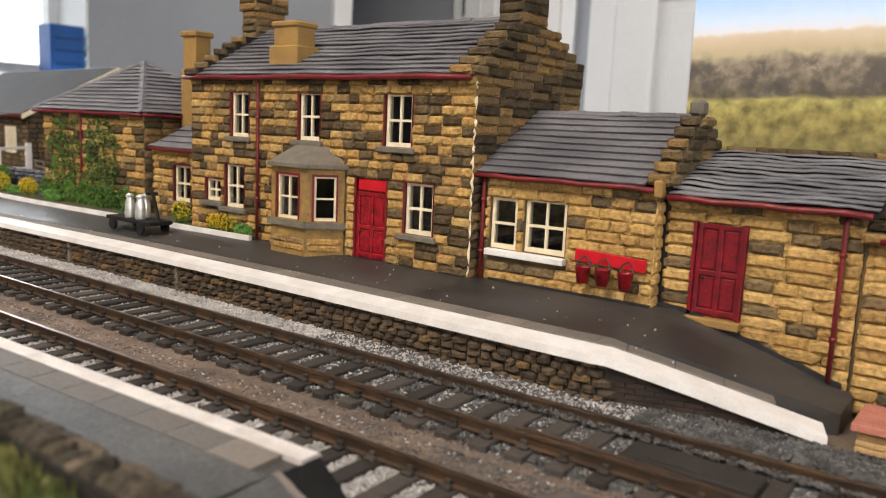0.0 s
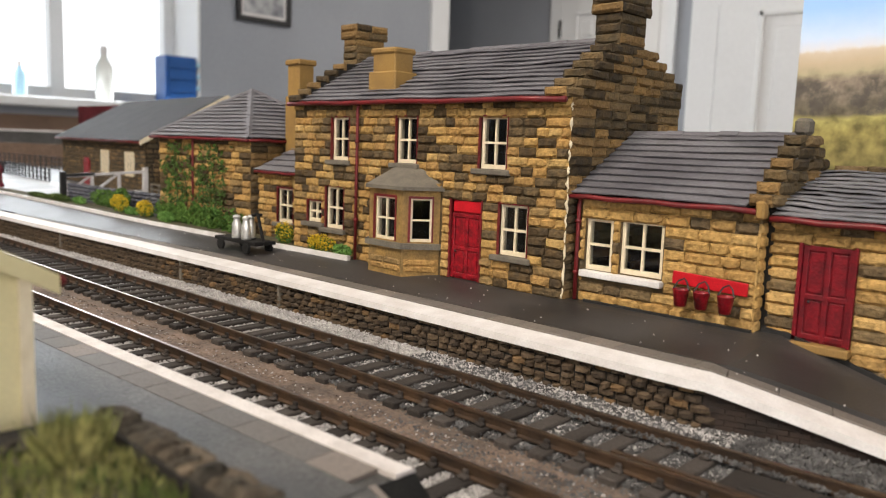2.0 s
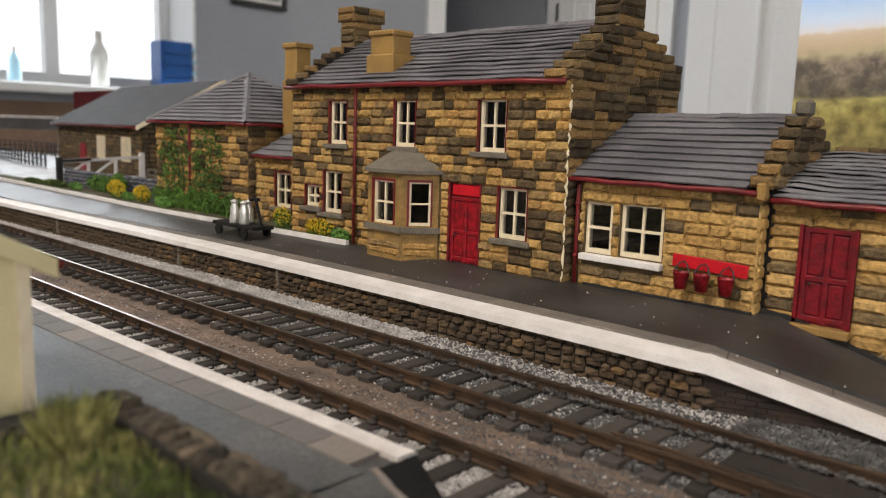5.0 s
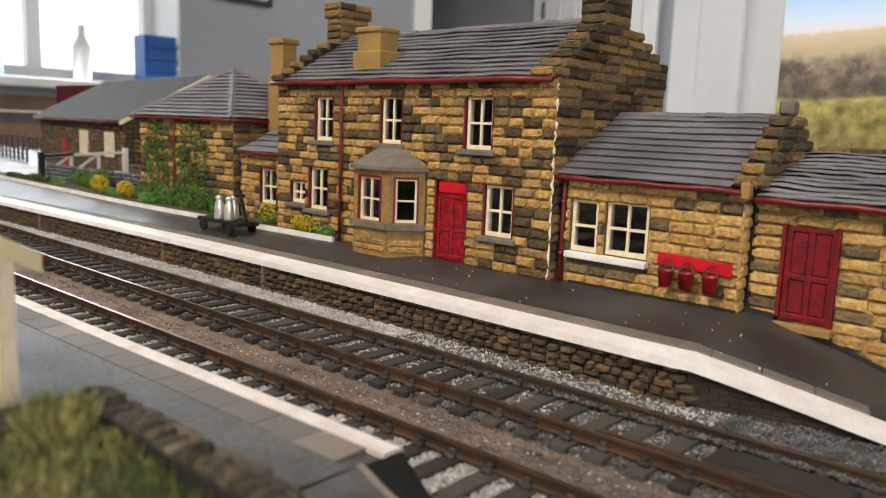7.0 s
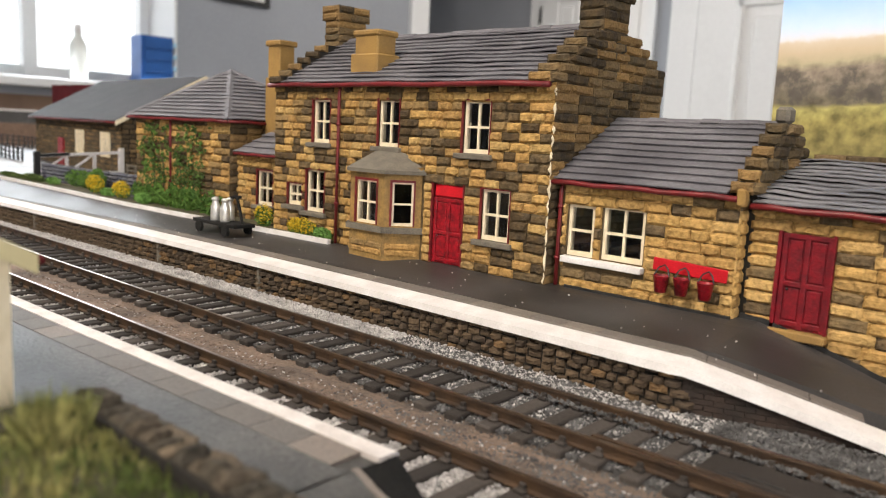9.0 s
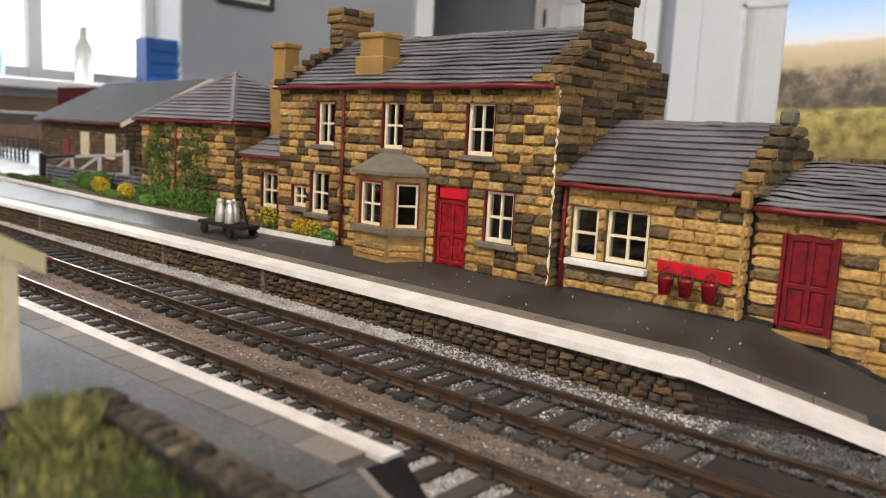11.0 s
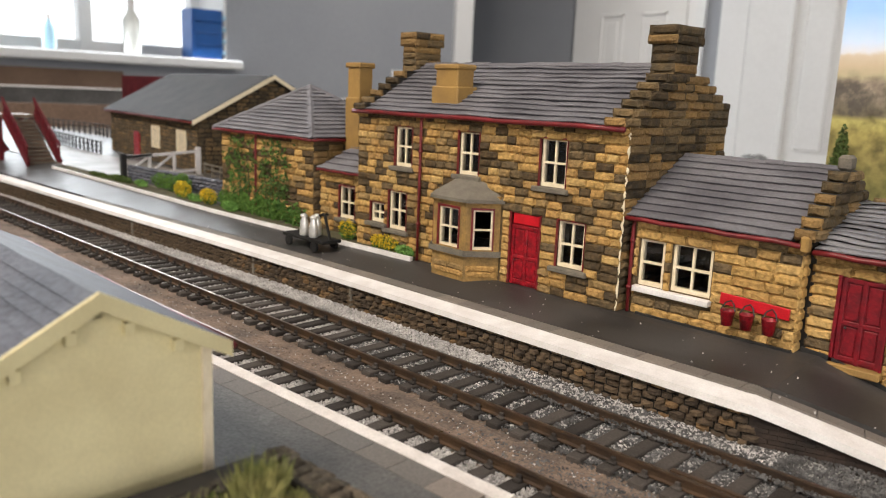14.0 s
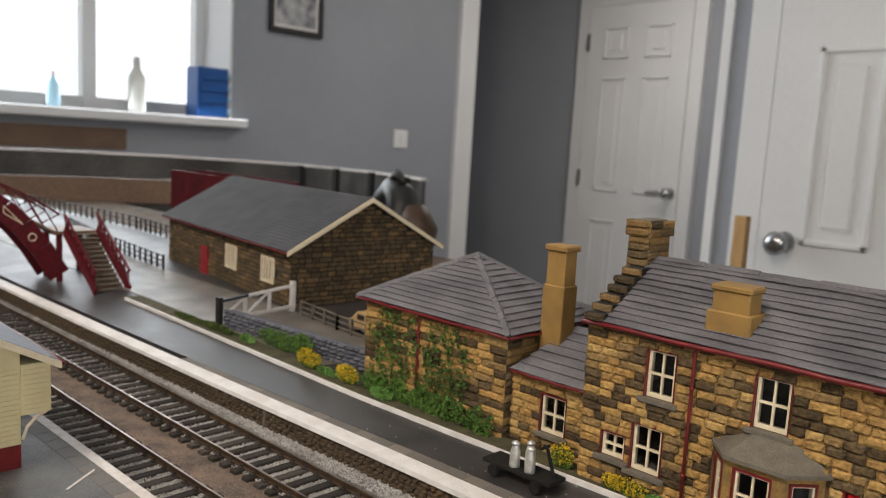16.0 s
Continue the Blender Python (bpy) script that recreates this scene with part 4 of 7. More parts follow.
def cess_spot(x0, x1):
    def spot(r):
        x = x0 + (x1 - x0) * math.sqrt(r.random())
        off = r.uniform(-0.45, 0.45)
        return x, (curve_fast(MID1, x) + curve_fast(MID2, x)) / 2 + off, BED + 0.042 - (0.018 if off > 0.1 else 0.0) + r.uniform(-0.004, 0.008)
    return spot


tagged(chips("cinders", cess, 9000, cess_spot(-18, 3), 0.016, 61), "brown cinders on the earth strip", "cinders", "", "stuff")
tagged(chips("cinders", dirty_ballast, 24000, cess_spot(-5.5, 3), 0.017, 63), "dark oily cinders on the earth strip", "cinders", "", "stuff")
tagged(chips("ballast", ballast_mat, 2600, cess_spot(-18, 3), 0.013, 62), "stray pale ballast chips on the earth", "ballast", "", "stuff")

# ---- station platform ----
def top_z(x, y):
    """Height of the station platform: it falls gently to its edge and ramps down past the offices."""
    base = -0.17 + 0.17 * min(max((y - 6.3) / 1.4, 0), 1)
    if x > -2.75:
        toe = 1.74
        base -= 0.52 * min((x + 2.75) / toe, 1.0) ** 1.05
    return base


def edge_y(x):
    return curve(EDGE1, x) + (0.36 * (x + 2.8) if x > -2.8 else 0)


px = [-58 + 0.5 * i for i in range(110)] + [-3.0, -2.85, -2.75, -2.65, -2.5, -2.2, -1.9, -1.6, -1.4, -1.2, -1.05]
W0, W1 = 0.27, 0.52
bm = bmesh.new()
cols = [0.50, 0.75, 1.0, 1.3, 1.7, 2.2, 3.2, 4.6, 6.5, 9.0]
rows = [[bm.verts.new((x, edge_y(x) + c, top_z(x, edge_y(x) + c) + 0.004 * noise.noise(Vector((x * 2, c * 2, 0))))) for c in cols] for x in px]
low = [[bm.verts.new((x, edge_y(x) + c, BED - 0.05)) for c in (cols[0], cols[-1])] for x in px]
for i in range(len(px) - 1):
    for j in range(len(cols) - 1):
        bm.faces.new((rows[i][j], rows[i + 1][j], rows[i + 1][j + 1], rows[i][j + 1]))
    bm.faces.new((low[i][0], low[i + 1][0], rows[i + 1][0], rows[i][0]))
bm.faces.new([low[-1][0], low[-1][1]] + rows[-1][::-1])
platform = tagged(part("platform", bm, asphalt), "grey asphalt station platform with a white edge", "platform", "", "structure")
bm = bmesh.new()
sweep(bm, [(x, edge_y(x), top_z(x, edge_y(x))) for x in px], [(-0.03, 0.012), (-0.035, -0.065), (W0, -0.065), (W0, 0.035), (W0 * 0.5, 0.022)])
part("white_edge", bm, white, platform, "chipped white painted platform edge")
# coping slabs behind the white line, one by one where the camera passes
for i in range(46):
    xa = -19.8 + i * 0.4
    if xa > -1.6:
        break
    bm = bmesh.new()
    sweep(bm, [(x, edge_y(x), top_z(x, edge_y(x) + 0.4)) for x in (xa + 0.004, xa + 0.2, xa + 0.396)], [(W0 + 0.004, 0.008), (W0 + 0.004, -0.05), (W1 - 0.01, -0.05), (W1 - 0.01, 0.006)])
    part("coping_slab", bm, slab, platform)
bm = bmesh.new()
sweep(bm, [(x, edge_y(x), top_z(x, edge_y(x))) for x in px if x <= -2.75], [(0.05, -0.06), (0.05, BED + 0.1), (W0, BED + 0.1), (W0, -0.06)])
part("wall_core", bm, dark_mortar, platform)
bm = bmesh.new()
sweep(bm, [(x, edge_y(x), 0) for x in px if x >= -2.76], [(0.04, BED - 0.1), (0.04, -0.24), (W0, -0.24), (W0, BED - 0.1)])
for v in bm.verts:
    if v.co.z > -0.3:
        v.co.z = top_z(v.co.x, edge_y(v.co.x)) - 0.05
part("ramp_wall", bm, dark_brick, platform, "sooty dark brick ramp wall")
# ramp bricks
verts, faces = [], []
rb = random.Random(5)
for c in range(11):
    z = BED - 0.02 + c * 0.05
    x = -2.74 - (0.08 if c % 2 else 0)
    while x < -1.25:
        if top_z(x + 0.16, edge_y(x + 0.16)) - 0.07 > z + 0.045 and x > -2.78:
            i = len(verts)
            d = 0.36 * 0.15
            for (dx, dy) in ((0.004, 0), (0.15, d), (0.15, d + 0.05), (0.004, 0.05)):
                verts += [K * Vector((x + dx, edge_y(x) + 0.028 + dy, z + 0.003)), K * Vector((x + dx, edge_y(x) + 0.028 + dy, z + 0.045))]
            faces += [(i, i + 2, i + 3, i + 1), (i + 2, i + 4, i + 5, i + 3), (i + 4, i + 6, i + 7, i + 5), (i + 6, i, i + 1, i + 7), (i + 1, i + 3, i + 5, i + 7), (i, i + 6, i + 4, i + 2)]
        x += 0.158
me = bpy.data.meshes.new("ramp_bricks")
me.from_pydata(verts, [], faces)
me.materials.append(dark_brick)
tagged(adopt(new("ramp_bricks", me), platform), "", "", "", "stuff")


# ---- near platform ----
def edge2_y(x):
    return curve(EDGE2, x)


NZ = -0.22
px2 = [-58 + 0.5 * i for i in range(109)] + [-3.6, -3.3, -3.15]
bm = bmesh.new()
sweep(bm, [(x, edge2_y(x), NZ) for x in px2], [(-0.42, 0), (-4.5, 0), (-4.5, BED - NZ), (-0.04, BED - NZ), (-0.04, -0.02), (-0.42, -0.02)])
near = tagged(part("platform", bm, near_asphalt), "grey asphalt platform opposite the station", "platform", "", "structure")
bm = bmesh.new()
sweep(bm, [(x, edge2_y(x), NZ) for x in px2], [(0.0, 0.0), (-0.02, 0.014), (-0.17, 0.016), (-0.17, -0.06), (0.0, -0.06)])
part("white_edge", bm, worn_white, near, "worn white painted platform edge")
for i in range(58):
    xa = -26.5 + i * 0.4
    bm = bmesh.new()
    sweep(bm, [(x, edge2_y(x), NZ) for x in (xa + 0.004, xa + 0.2, xa + 0.396)], [(-0.174, 0.010), (-0.174, -0.03), (-0.42, -0.03), (-0.42, 0.004)])
    part("coping_slab", bm, near_slab, near)
bm = bmesh.new()
prism(bm, [(-3.146, edge2_y(-3) - 0.9, NZ - 0.01), (-2.3, edge2_y(-3) - 0.9, BED + 0.04), (-2.3, edge2_y(-3) - 0.9, BED - 0.02), (-3.146, edge2_y(-3) - 0.9, BED - 0.02)], (0, 0.88, 0))
for v in bm.verts:
    v.co.x = -2.62 if v.co.x > -3.0 else v.co.x
    v.co.y = max(v.co.y, edge2_y(-3) - 0.42)
bm2 = bmesh.new()
CORNER = [(-3.146, 2.99), (-3.02, 2.95), (-2.9, 2.9), (-2.7, 2.84), (-2.4, 2.77), (-1.2, 2.6)]
prism(bm2, [(x, y - 0.05, NZ) for x, y in CORNER] + [(-1.2, 1.9, NZ), (-3.146, 1.9, NZ)], (0, 0, BED - NZ - 0.02))
part("platform_end", bm2, near_asphalt, near)
bm2 = bmesh.new()
sweep(bm2, [(x, y, NZ) for x, y in CORNER], [(0.02, -0.02), (0.02, -0.3), (-0.046, -0.3), (-0.046, 0.006), (0.0, 0.004)])
part("kerb", bm2, near_slab, near, "grey concrete kerb curving round the platform end")
part("ramp_end", bm, dull_black, near, "black timbered ramp end")

cover = thing("point_motor_cover", (-1.6, 5.53, BED), "brown timber point motor cover between the rails", "cover")
part("lid", boxes((-2.02, -1.18, 5.36, 5.71, -0.62, -0.555), bev=0.012), sleeper_mat, cover)
part("slot", boxes((-1.93, -1.55, 5.40, 5.43, -0.556, -0.551)), black, cover)
part("box_side", boxes((-2.0, -1.2, 5.38, 5.69, BED, -0.62)), sleeper_mat, cover)
sw_rail = thing("switch_rail", (-2.4, 5.1, SLEEPER_TOP), "rust-brown turnout switch rail lying beside the running rail", "rail")
bm = bmesh.new()
sweep(bm, [(-2.9 + 0.4 * i, curve(MID1, -2.9 + 0.4 * i) - 0.31 - 0.01 * i * i * 0.5, SLEEPER_TOP) for i in range(14)], [(-0.03, 0), (0.03, 0), (0.026, 0.11), (-0.026, 0.11)])
part("blade", bm, rust, sw_rail)


def litter_spot(r):
    x = r.uniform(-16, -1.8)
    y = r.uniform(edge_y(x) + 0.3, 7.5)
    return x, y, top_z(x, y) + 0.006


tagged(chips("litter", ballast_mat, 90, litter_spot, 0.011, 44), "stray ballast chips on the platform", "litter", "", "stuff")

# ---- station house ----
HX0, HX1, HY, HB, EAVE, RIDGE_Y, RIDGE_Z = -10.67, -5.23, 7.70, 10.22, 2.36, 9.0, 3.17
house = thing("station_house", ((HX0 + HX1) / 2, 9, 0), "two-storey ochre stone station house with slate roof", "house")
O = (HX0, HY, 0)
L = HX1 - HX0
WINS = [(-9.69, -9.28, 1.48, 2.13), (-8.21, -7.79, 1.49, 2.14), (-6.62, -6.175, 1.48, 2.14), (-6.245, -5.795, 0.41, 1.05), (-9.82, -9.38, 0.41, 1.06), (-10.30, -9.93, 0.47, 0.81)]
DOOR = (-7.08, -6.555, 0.0, 1.05)
BAY = (-8.66, -7.27, 0.0, 1.40)
rel = [(a - HX0, b - HX0, p, q) for a, b, p, q in WINS]
drel = (DOOR[0] - HX0, DOOR[1] - HX0, -0.1, DOOR[3])
brel = (BAY[0] - HX0, BAY[1] - HX0, -0.1, BAY[3] - 0.15)
bm = bmesh.new()
wall_core(bm, (HX0, HY + 0.01, 0), (1, 0, 0), L, -0.12, EAVE, 0.14, rel + [(drel[0], drel[1], -0.12, drel[3]), (brel[0] + 0.2, brel[1] - 0.2, 0.4, 1.05)])
front = part("front_wall", bm, mortar, house, "ochre and dark stone front wall")
stone_face(front, O, (1, 0, 0), -0.02, EAVE, 0.117, lambda z: (0.0, L), rel + [(a - 0.0, b + 0.0, p - 0.08, p) for a, b, p, q in rel] + [drel, brel], seed=11)


def gable_span(z):
    if z < EAVE:
        return (0.0, HB - HY)
    k = math.floor((z - EAVE) / 0.115)
    return (-0.13 + 0.175 * k, HB - HY + 0.04 - 0.24 * max(0, k - 2))


def gable_core(bm, x0, x1):
    box(bm, x0, x1, HY + 0.02, HB - 0.01, -0.12, EAVE)
    for k in range(6):
        box(bm, x0, x1, HY - 0.1 + 0.175 * k, HB + 0.01 - 0.24 * max(0, k - 2), EAVE + 0.115 * k, EAVE + 0.115 * (k + 1))


TOPG = EAVE + 0.115 * 6
bm = bmesh.new()
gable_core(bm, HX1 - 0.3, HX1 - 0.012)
gr = part("gable_wall", bm, dark_mortar, house, "dark mixed stone gable with stepped coping")
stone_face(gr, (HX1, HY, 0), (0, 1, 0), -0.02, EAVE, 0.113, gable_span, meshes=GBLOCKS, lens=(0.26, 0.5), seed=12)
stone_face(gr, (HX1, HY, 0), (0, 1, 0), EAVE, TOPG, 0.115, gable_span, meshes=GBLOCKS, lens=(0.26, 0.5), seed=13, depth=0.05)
bm = bmesh.new()
gable_core(bm, HX0 + 0.012, HX0 + 0.3)
gl = part("gable_wall", bm, dark_mortar, house, "dark mixed stone gable with stepped coping")
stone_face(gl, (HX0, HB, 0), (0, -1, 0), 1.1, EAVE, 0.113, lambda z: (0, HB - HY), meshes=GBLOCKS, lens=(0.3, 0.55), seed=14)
# step ends of both parapets, facing the track and along the roof
for g, xa in ((gr, HX1 - 0.31), (gl, HX0)):
    for k in range(6):
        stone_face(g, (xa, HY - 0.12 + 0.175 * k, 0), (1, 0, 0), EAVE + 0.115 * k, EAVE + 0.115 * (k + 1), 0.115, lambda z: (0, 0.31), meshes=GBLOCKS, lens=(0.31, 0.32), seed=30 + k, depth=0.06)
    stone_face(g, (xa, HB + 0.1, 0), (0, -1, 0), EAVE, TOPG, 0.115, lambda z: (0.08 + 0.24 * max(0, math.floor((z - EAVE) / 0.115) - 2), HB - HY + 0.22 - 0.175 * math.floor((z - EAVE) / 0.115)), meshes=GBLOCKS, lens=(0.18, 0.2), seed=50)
bm = bmesh.new()
box(bm, HX0 + 0.2, HX1 - 0.2, HB - 0.15, HB, -0.12, EAVE)
part("back_wall", bm, mortar, house)
part("floor_slab", boxes((HX0 + 0.2, HX1 - 0.2, HY + 0.15, HB - 0.15, -0.1, -0.05), (HX0 + 0.3, HX1 - 0.3, HY + 0.15, HB - 0.15, 1.2, 1.25)), interior, house)
roof = part("roof", boxes((HX0 + 0.3, HX1 - 0.3, RIDGE_Y - 0.02, RIDGE_Y + 0.02, RIDGE_Z - 0.2, RIDGE_Z - 0.06)), interior, house, "grey slate roof with wavy courses")
roof_slope(roof, (HX0 + 0.02, HY - 0.1, EAVE + 0.0), (HX1 - 0.22, HY - 0.1, EAVE + 0.0), (HX0 + 0.22, RIDGE_Y, RIDGE_Z), (HX1 - 0.22, RIDGE_Y, RIDGE_Z), 12, wave=0.022)
roof_slope(roof, (HX1 - 0.2, HB + 0.08, EAVE), (HX0 + 0.2, HB + 0.08, EAVE), (HX1 - 0.2, RIDGE_Y, RIDGE_Z), (HX0 + 0.2, RIDGE_Y, RIDGE_Z), 6)
ridge_tiles(roof, (HX0 + 0.25, RIDGE_Y, RIDGE_Z + 0.02), (HX1 - 0.25, RIDGE_Y, RIDGE_Z + 0.02), size=0.06, step=0.2)
gutter(house, (HX0 - 0.02, HY - 0.13, EAVE - 0.025), (HX1 + 0.0, HY - 0.13, EAVE - 0.025))
downpipe(house, -9.0, HY - 0.075, 0.0, EAVE - 0.03)


def stone_stack(parent, x0, x1, y0, y1, z0, z1, seed):
    bm = bmesh.new()
    box(bm, x0 + 0.01, x1 - 0.01, y0 + 0.01, y1 - 0.01, z0, z1 - 0.012)
    box(bm, x0 - 0.03, x1 + 0.03, y0 - 0.03, y1 + 0.03, z1 - 0.24, z1 - 0.12, bev=0.02)
    st = part("chimney", bm, dark_mortar, parent, "dark mixed stone chimney stack")
    for o, al, w in (((x0, y0, 0), (1, 0, 0), x1 - x0), ((x1, y0, 0), (0, 1, 0), y1 - y0), ((x0, y1, 0), (0, -1, 0), y1 - y0)):
        stone_face(st, o, al, z0, z1 - 0.24, 0.115, lambda z: (0, w), meshes=GBLOCKS, lens=(0.25, 0.5), seed=seed, depth=0.04)
        stone_face(st, (o[0] - al[0] * 0.04 + al[1] * 0.04, o[1] - al[1] * 0.04 - al[0] * 0.04, 0), al, z1 - 0.24, z1, 0.12, lambda z: (0, w + 0.08), meshes=GBLOCKS, lens=(0.25, 0.5), seed=seed + 1, depth=0.045)
    part("flaunching", boxes((x0 + 0.03, x1 - 0.03, y0 + 0.03, y1 - 0.03, z1 - 0.02, z1 + 0.01), bev=0.015), grey_stone, st)
    return st


stone_stack(house, HX1 - 0.36, HX1 - 0.0, 8.62, 9.2, TOPG - 0.35, 3.68, 61)
stone_stack(house, HX0 - 0.13, HX0 + 0.22, 8.78, 9.38, TOPG - 0.35, 3.74, 66)
# rendered chimney on the front slope
bm = bmesh.new()
box(bm, -9.01, -8.42, 7.82, 8.27, 2.3, 2.80, bev=0.02)
box(bm, -8.96, -8.47, 7.86, 8.23, 2.78, 3.07, bev=0.02)
box(bm, -8.99, -8.44, 7.83, 8.26, 3.05, 3.14, bev=0.025)
part("chimney", bm, render_ochre, house, "ochre rendered square chimney")
for w in WINS:
    sash(house, (0, HY, 0), (1, 0, 0), *w)
panel_door(house, DOOR[0], DOOR[1], 0.0, DOOR[3], HY + 0.03, red, fanlight=0.18)
# bay window
BP = [(-8.63, HY), (-8.35, HY - 0.36), (-7.64, HY - 0.38), (-7.3, HY)]
bay = part("bay", boxes((-8.60, -7.28, HY - 0.05, HY + 0.0, 1.18, 1.24)), render_ochre, house, "ochre rendered bay window")
for (a, b) in zip(BP, BP[1:]):
    d = Vector((b[0] - a[0], b[1] - a[1], 0))
    w = d.length
    ww = 0.42 if w > 0.6 else 0.29
    s0 = (w - ww) / 2
    bm = bmesh.new()
    wall_core(bm, (a[0], a[1], 0), d, w, -0.1, 1.2, 0.06, [(s0, s0 + ww, 0.44, 1.03)])
    part("bay_wall", bm, bay_render, bay)
    sash(bay, (a[0], a[1], 0), d, s0, s0 + ww, 0.44, 1.03, recess=0.03, sill=False, cols=2 if w > 0.6 else 1, f=0.028, bar=0.024, edge=0.032)
    dn_ = d.normalized()
    bm = bmesh.new()
    o = Vector((a[0], a[1], 0)) + Vector((dn_.y, -dn_.x, 0)) * 0.05
    prism(bm, [o - dn_ * 0.03 + Vector((0, 0, 0.34)), o + d + dn_ * 0.03 + Vector((0, 0, 0.34)), o + d + dn_ * 0.03 + Vector((0, 0, 0.42)), o - dn_ * 0.03 + Vector((0, 0, 0.42))], Vector((-dn_.y, dn_.x, 0)) * 0.08)
    part("sill_band", bm, grey_stone, bay)
    stone_face(bay, (a[0], a[1], 0), d, 0.02, 0.2, 0.12, lambda z: (0.02, w - 0.02), lens=(0.25, 0.5), seed=71, depth=0.03)
bm = bmesh.new()
e = [Vector((-8.7, HY, 1.19)), Vector((-8.35, HY - 0.44, 1.19)), Vector((-7.58, HY - 0.44, 1.19)), Vector((-7.22, HY, 1.19))]
t = [Vector((-8.22, HY, 1.43)), Vector((-8.15, HY - 0.08, 1.43)), Vector((-7.75, HY - 0.08, 1.43)), Vector((-7.66, HY, 1.43))]
ev, tv, lv = [bm.verts.new(p) for p in e], [bm.verts.new(p) for p in t], [bm.verts.new(p - Vector((0, 0, 0.05))) for p in e]
for i in range(3):
    bm.faces.new((ev[i], ev[i + 1], tv[i + 1], tv[i]))
    bm.faces.new((lv[i], lv[i + 1], ev[i + 1], ev[i]))
bm.faces.new(tv)
bm.faces.new(lv[::-1])
part("bay_roof", bm, grey_stone, bay, "grey lead-like bay roof")

rf = random.Random(4)
zz = 0.0
while zz < EAVE - 0.1:
    ln = rf.uniform(0.08, 0.3)
    bm = bmesh.new()
    n_ = 5
    tube(bm, [(HX1 + 0.004 + rf.uniform(-0.008, 0.012), HY - 0.012 + rf.uniform(-0.008, 0.008), zz + ln * i / (n_ - 1)) for i in range(n_)], [0.004, rf.uniform(0.008, 0.02), rf.uniform(0.008, 0.022), rf.uniform(0.006, 0.018), 0.004], 6)
    part("corner_filler", bm, cream, house, "chipped cream filler along the corner")
    zz += ln + rf.uniform(0.0, 0.12)

# ---- booking office ----
AX0, AX1, AY, AE = -5.17, -3.0, 7.86, 1.22
office = thing("booking_office", (-4.1, 8.6, 0), "single-storey ochre stone station office with slate roof", "building")
aw = [(-5.05 - AX0, -4.69 - AX0, 0.37, 0.97), (-4.58 - AX0, -4.05 - AX0, 0.38, 0.99)]
bm = bmesh.new()
wall_core(bm, (AX0, AY + 0.01, 0), (1, 0, 0), AX1 - AX0, -0.1, AE, 0.12, aw)
w = part("front_wall", bm, mortar, office, "ochre and dark stone front wall")
stone_face(w, (AX0, AY, 0), (1, 0, 0), -0.02, AE, 0.124, lambda z: (0.06, AX1 - AX0), aw + [(0.1, 1.14, 0.28, 0.37)], meshes=OBLOCKS, lens=(0.2, 0.42), seed=81)
stone_face(w, (AX1, AY - 0.02, 0), (0, 1, 0), -0.02, AE, 0.124, lambda z: (0.0, 0.17), meshes=OBLOCKS, lens=(0.17, 0.18), depth=0.03, seed=83)
sash(office, (AX0, AY, 0), (1, 0, 0), *aw[0], cols=1, red_edge=False, sill=False)
sash(office, (AX0, AY, 0), (1, 0, 0), *aw[1], red_edge=False, sill=False)
part("window_board", boxes((-5.07, -4.02, AY - 0.09, AY + 0.03, 0.29, 0.365), bev=0.008), white, office, "white painted window board")
part("back_wall", boxes((AX0, AX1, 9.9, 10.0, -0.1, 1.22), (AX0, AX1, AY + 0.12, 9.9, -0.1, -0.05)), mortar, office)
roof = part("roof", boxes((AX0, AX1, 8.98, 9.02, 1.8, 1.9)), interior, office, "grey slate roof")
roof_slope(roof, (AX0 - 0.06, AY - 0.1, AE + 0.03), (-3.13, AY - 0.1, AE + 0.03), (AX0 + 0.0, 9.0, 1.98), (-3.13, 9.0, 1.98), 10, wave=0.012, seed=8)
roof_slope(roof, (AX1, 10.05, AE + 0.03), (AX0, 10.05, AE + 0.03), (AX1, 9.0, 1.98), (AX0, 9.0, 1.98), 5)
ridge_tiles(roof, (AX0, 9.0, 2.0), (-3.13, 9.0, 2.0), size=0.05)
gutter(office, (AX0 - 0.05, AY - 0.12, AE + 0.0), (AX1 - 0.02, AY - 0.12, AE + 0.0), 0.03)
downpipe(office, AX0 + 0.04, AY - 0.05, 0.0, AE)
BYF = 8.0
GX = -3.07
# stepped gable between office and store
bm = bmesh.new()
GS = [(AY - 0.02 + 0.15 * k, 9.75 - 0.15 * k, AE + 0.04 + 0.122 * k) for k in range(6)]
box(bm, GX - 0.06, GX + 0.0, AY + 0.13, 9.95, -0.1, AE + 0.06)
box(bm, GX + 0.001, GX + 0.15, AY + 0.13, 9.95, -0.1, AE + 0.06)
for y0, y1, z in GS:
    box(bm, GX - 0.05, GX + 0.15, y0 + 0.02, y1 - 0.02, z, z + 0.122)
g = part("gable_wall", bm, dark_mortar, office, "stepped stone gable coping")
for k, (y0, y1, z) in enumerate(GS):
    stone_face(g, (GX - 0.07, y0, 0), (1, 0, 0), z, z + 0.122, 0.122, lambda q: (0, 0.23), meshes=GBLOCKS, lens=(0.23, 0.24), seed=90 + k, depth=0.06)
    stone_face(g, (GX + 0.15, y0, 0), (0, 1, 0), z, z + 0.122, 0.122, lambda q: (0, y1 - y0), meshes=GBLOCKS, lens=(0.25, 0.42), seed=100 + k, depth=0.05)
part("finial", boxes((GX - 0.02, GX + 0.13, 8.68, 8.9, AE + 0.77, AE + 0.95), bev=0.035), grey_stone, g)
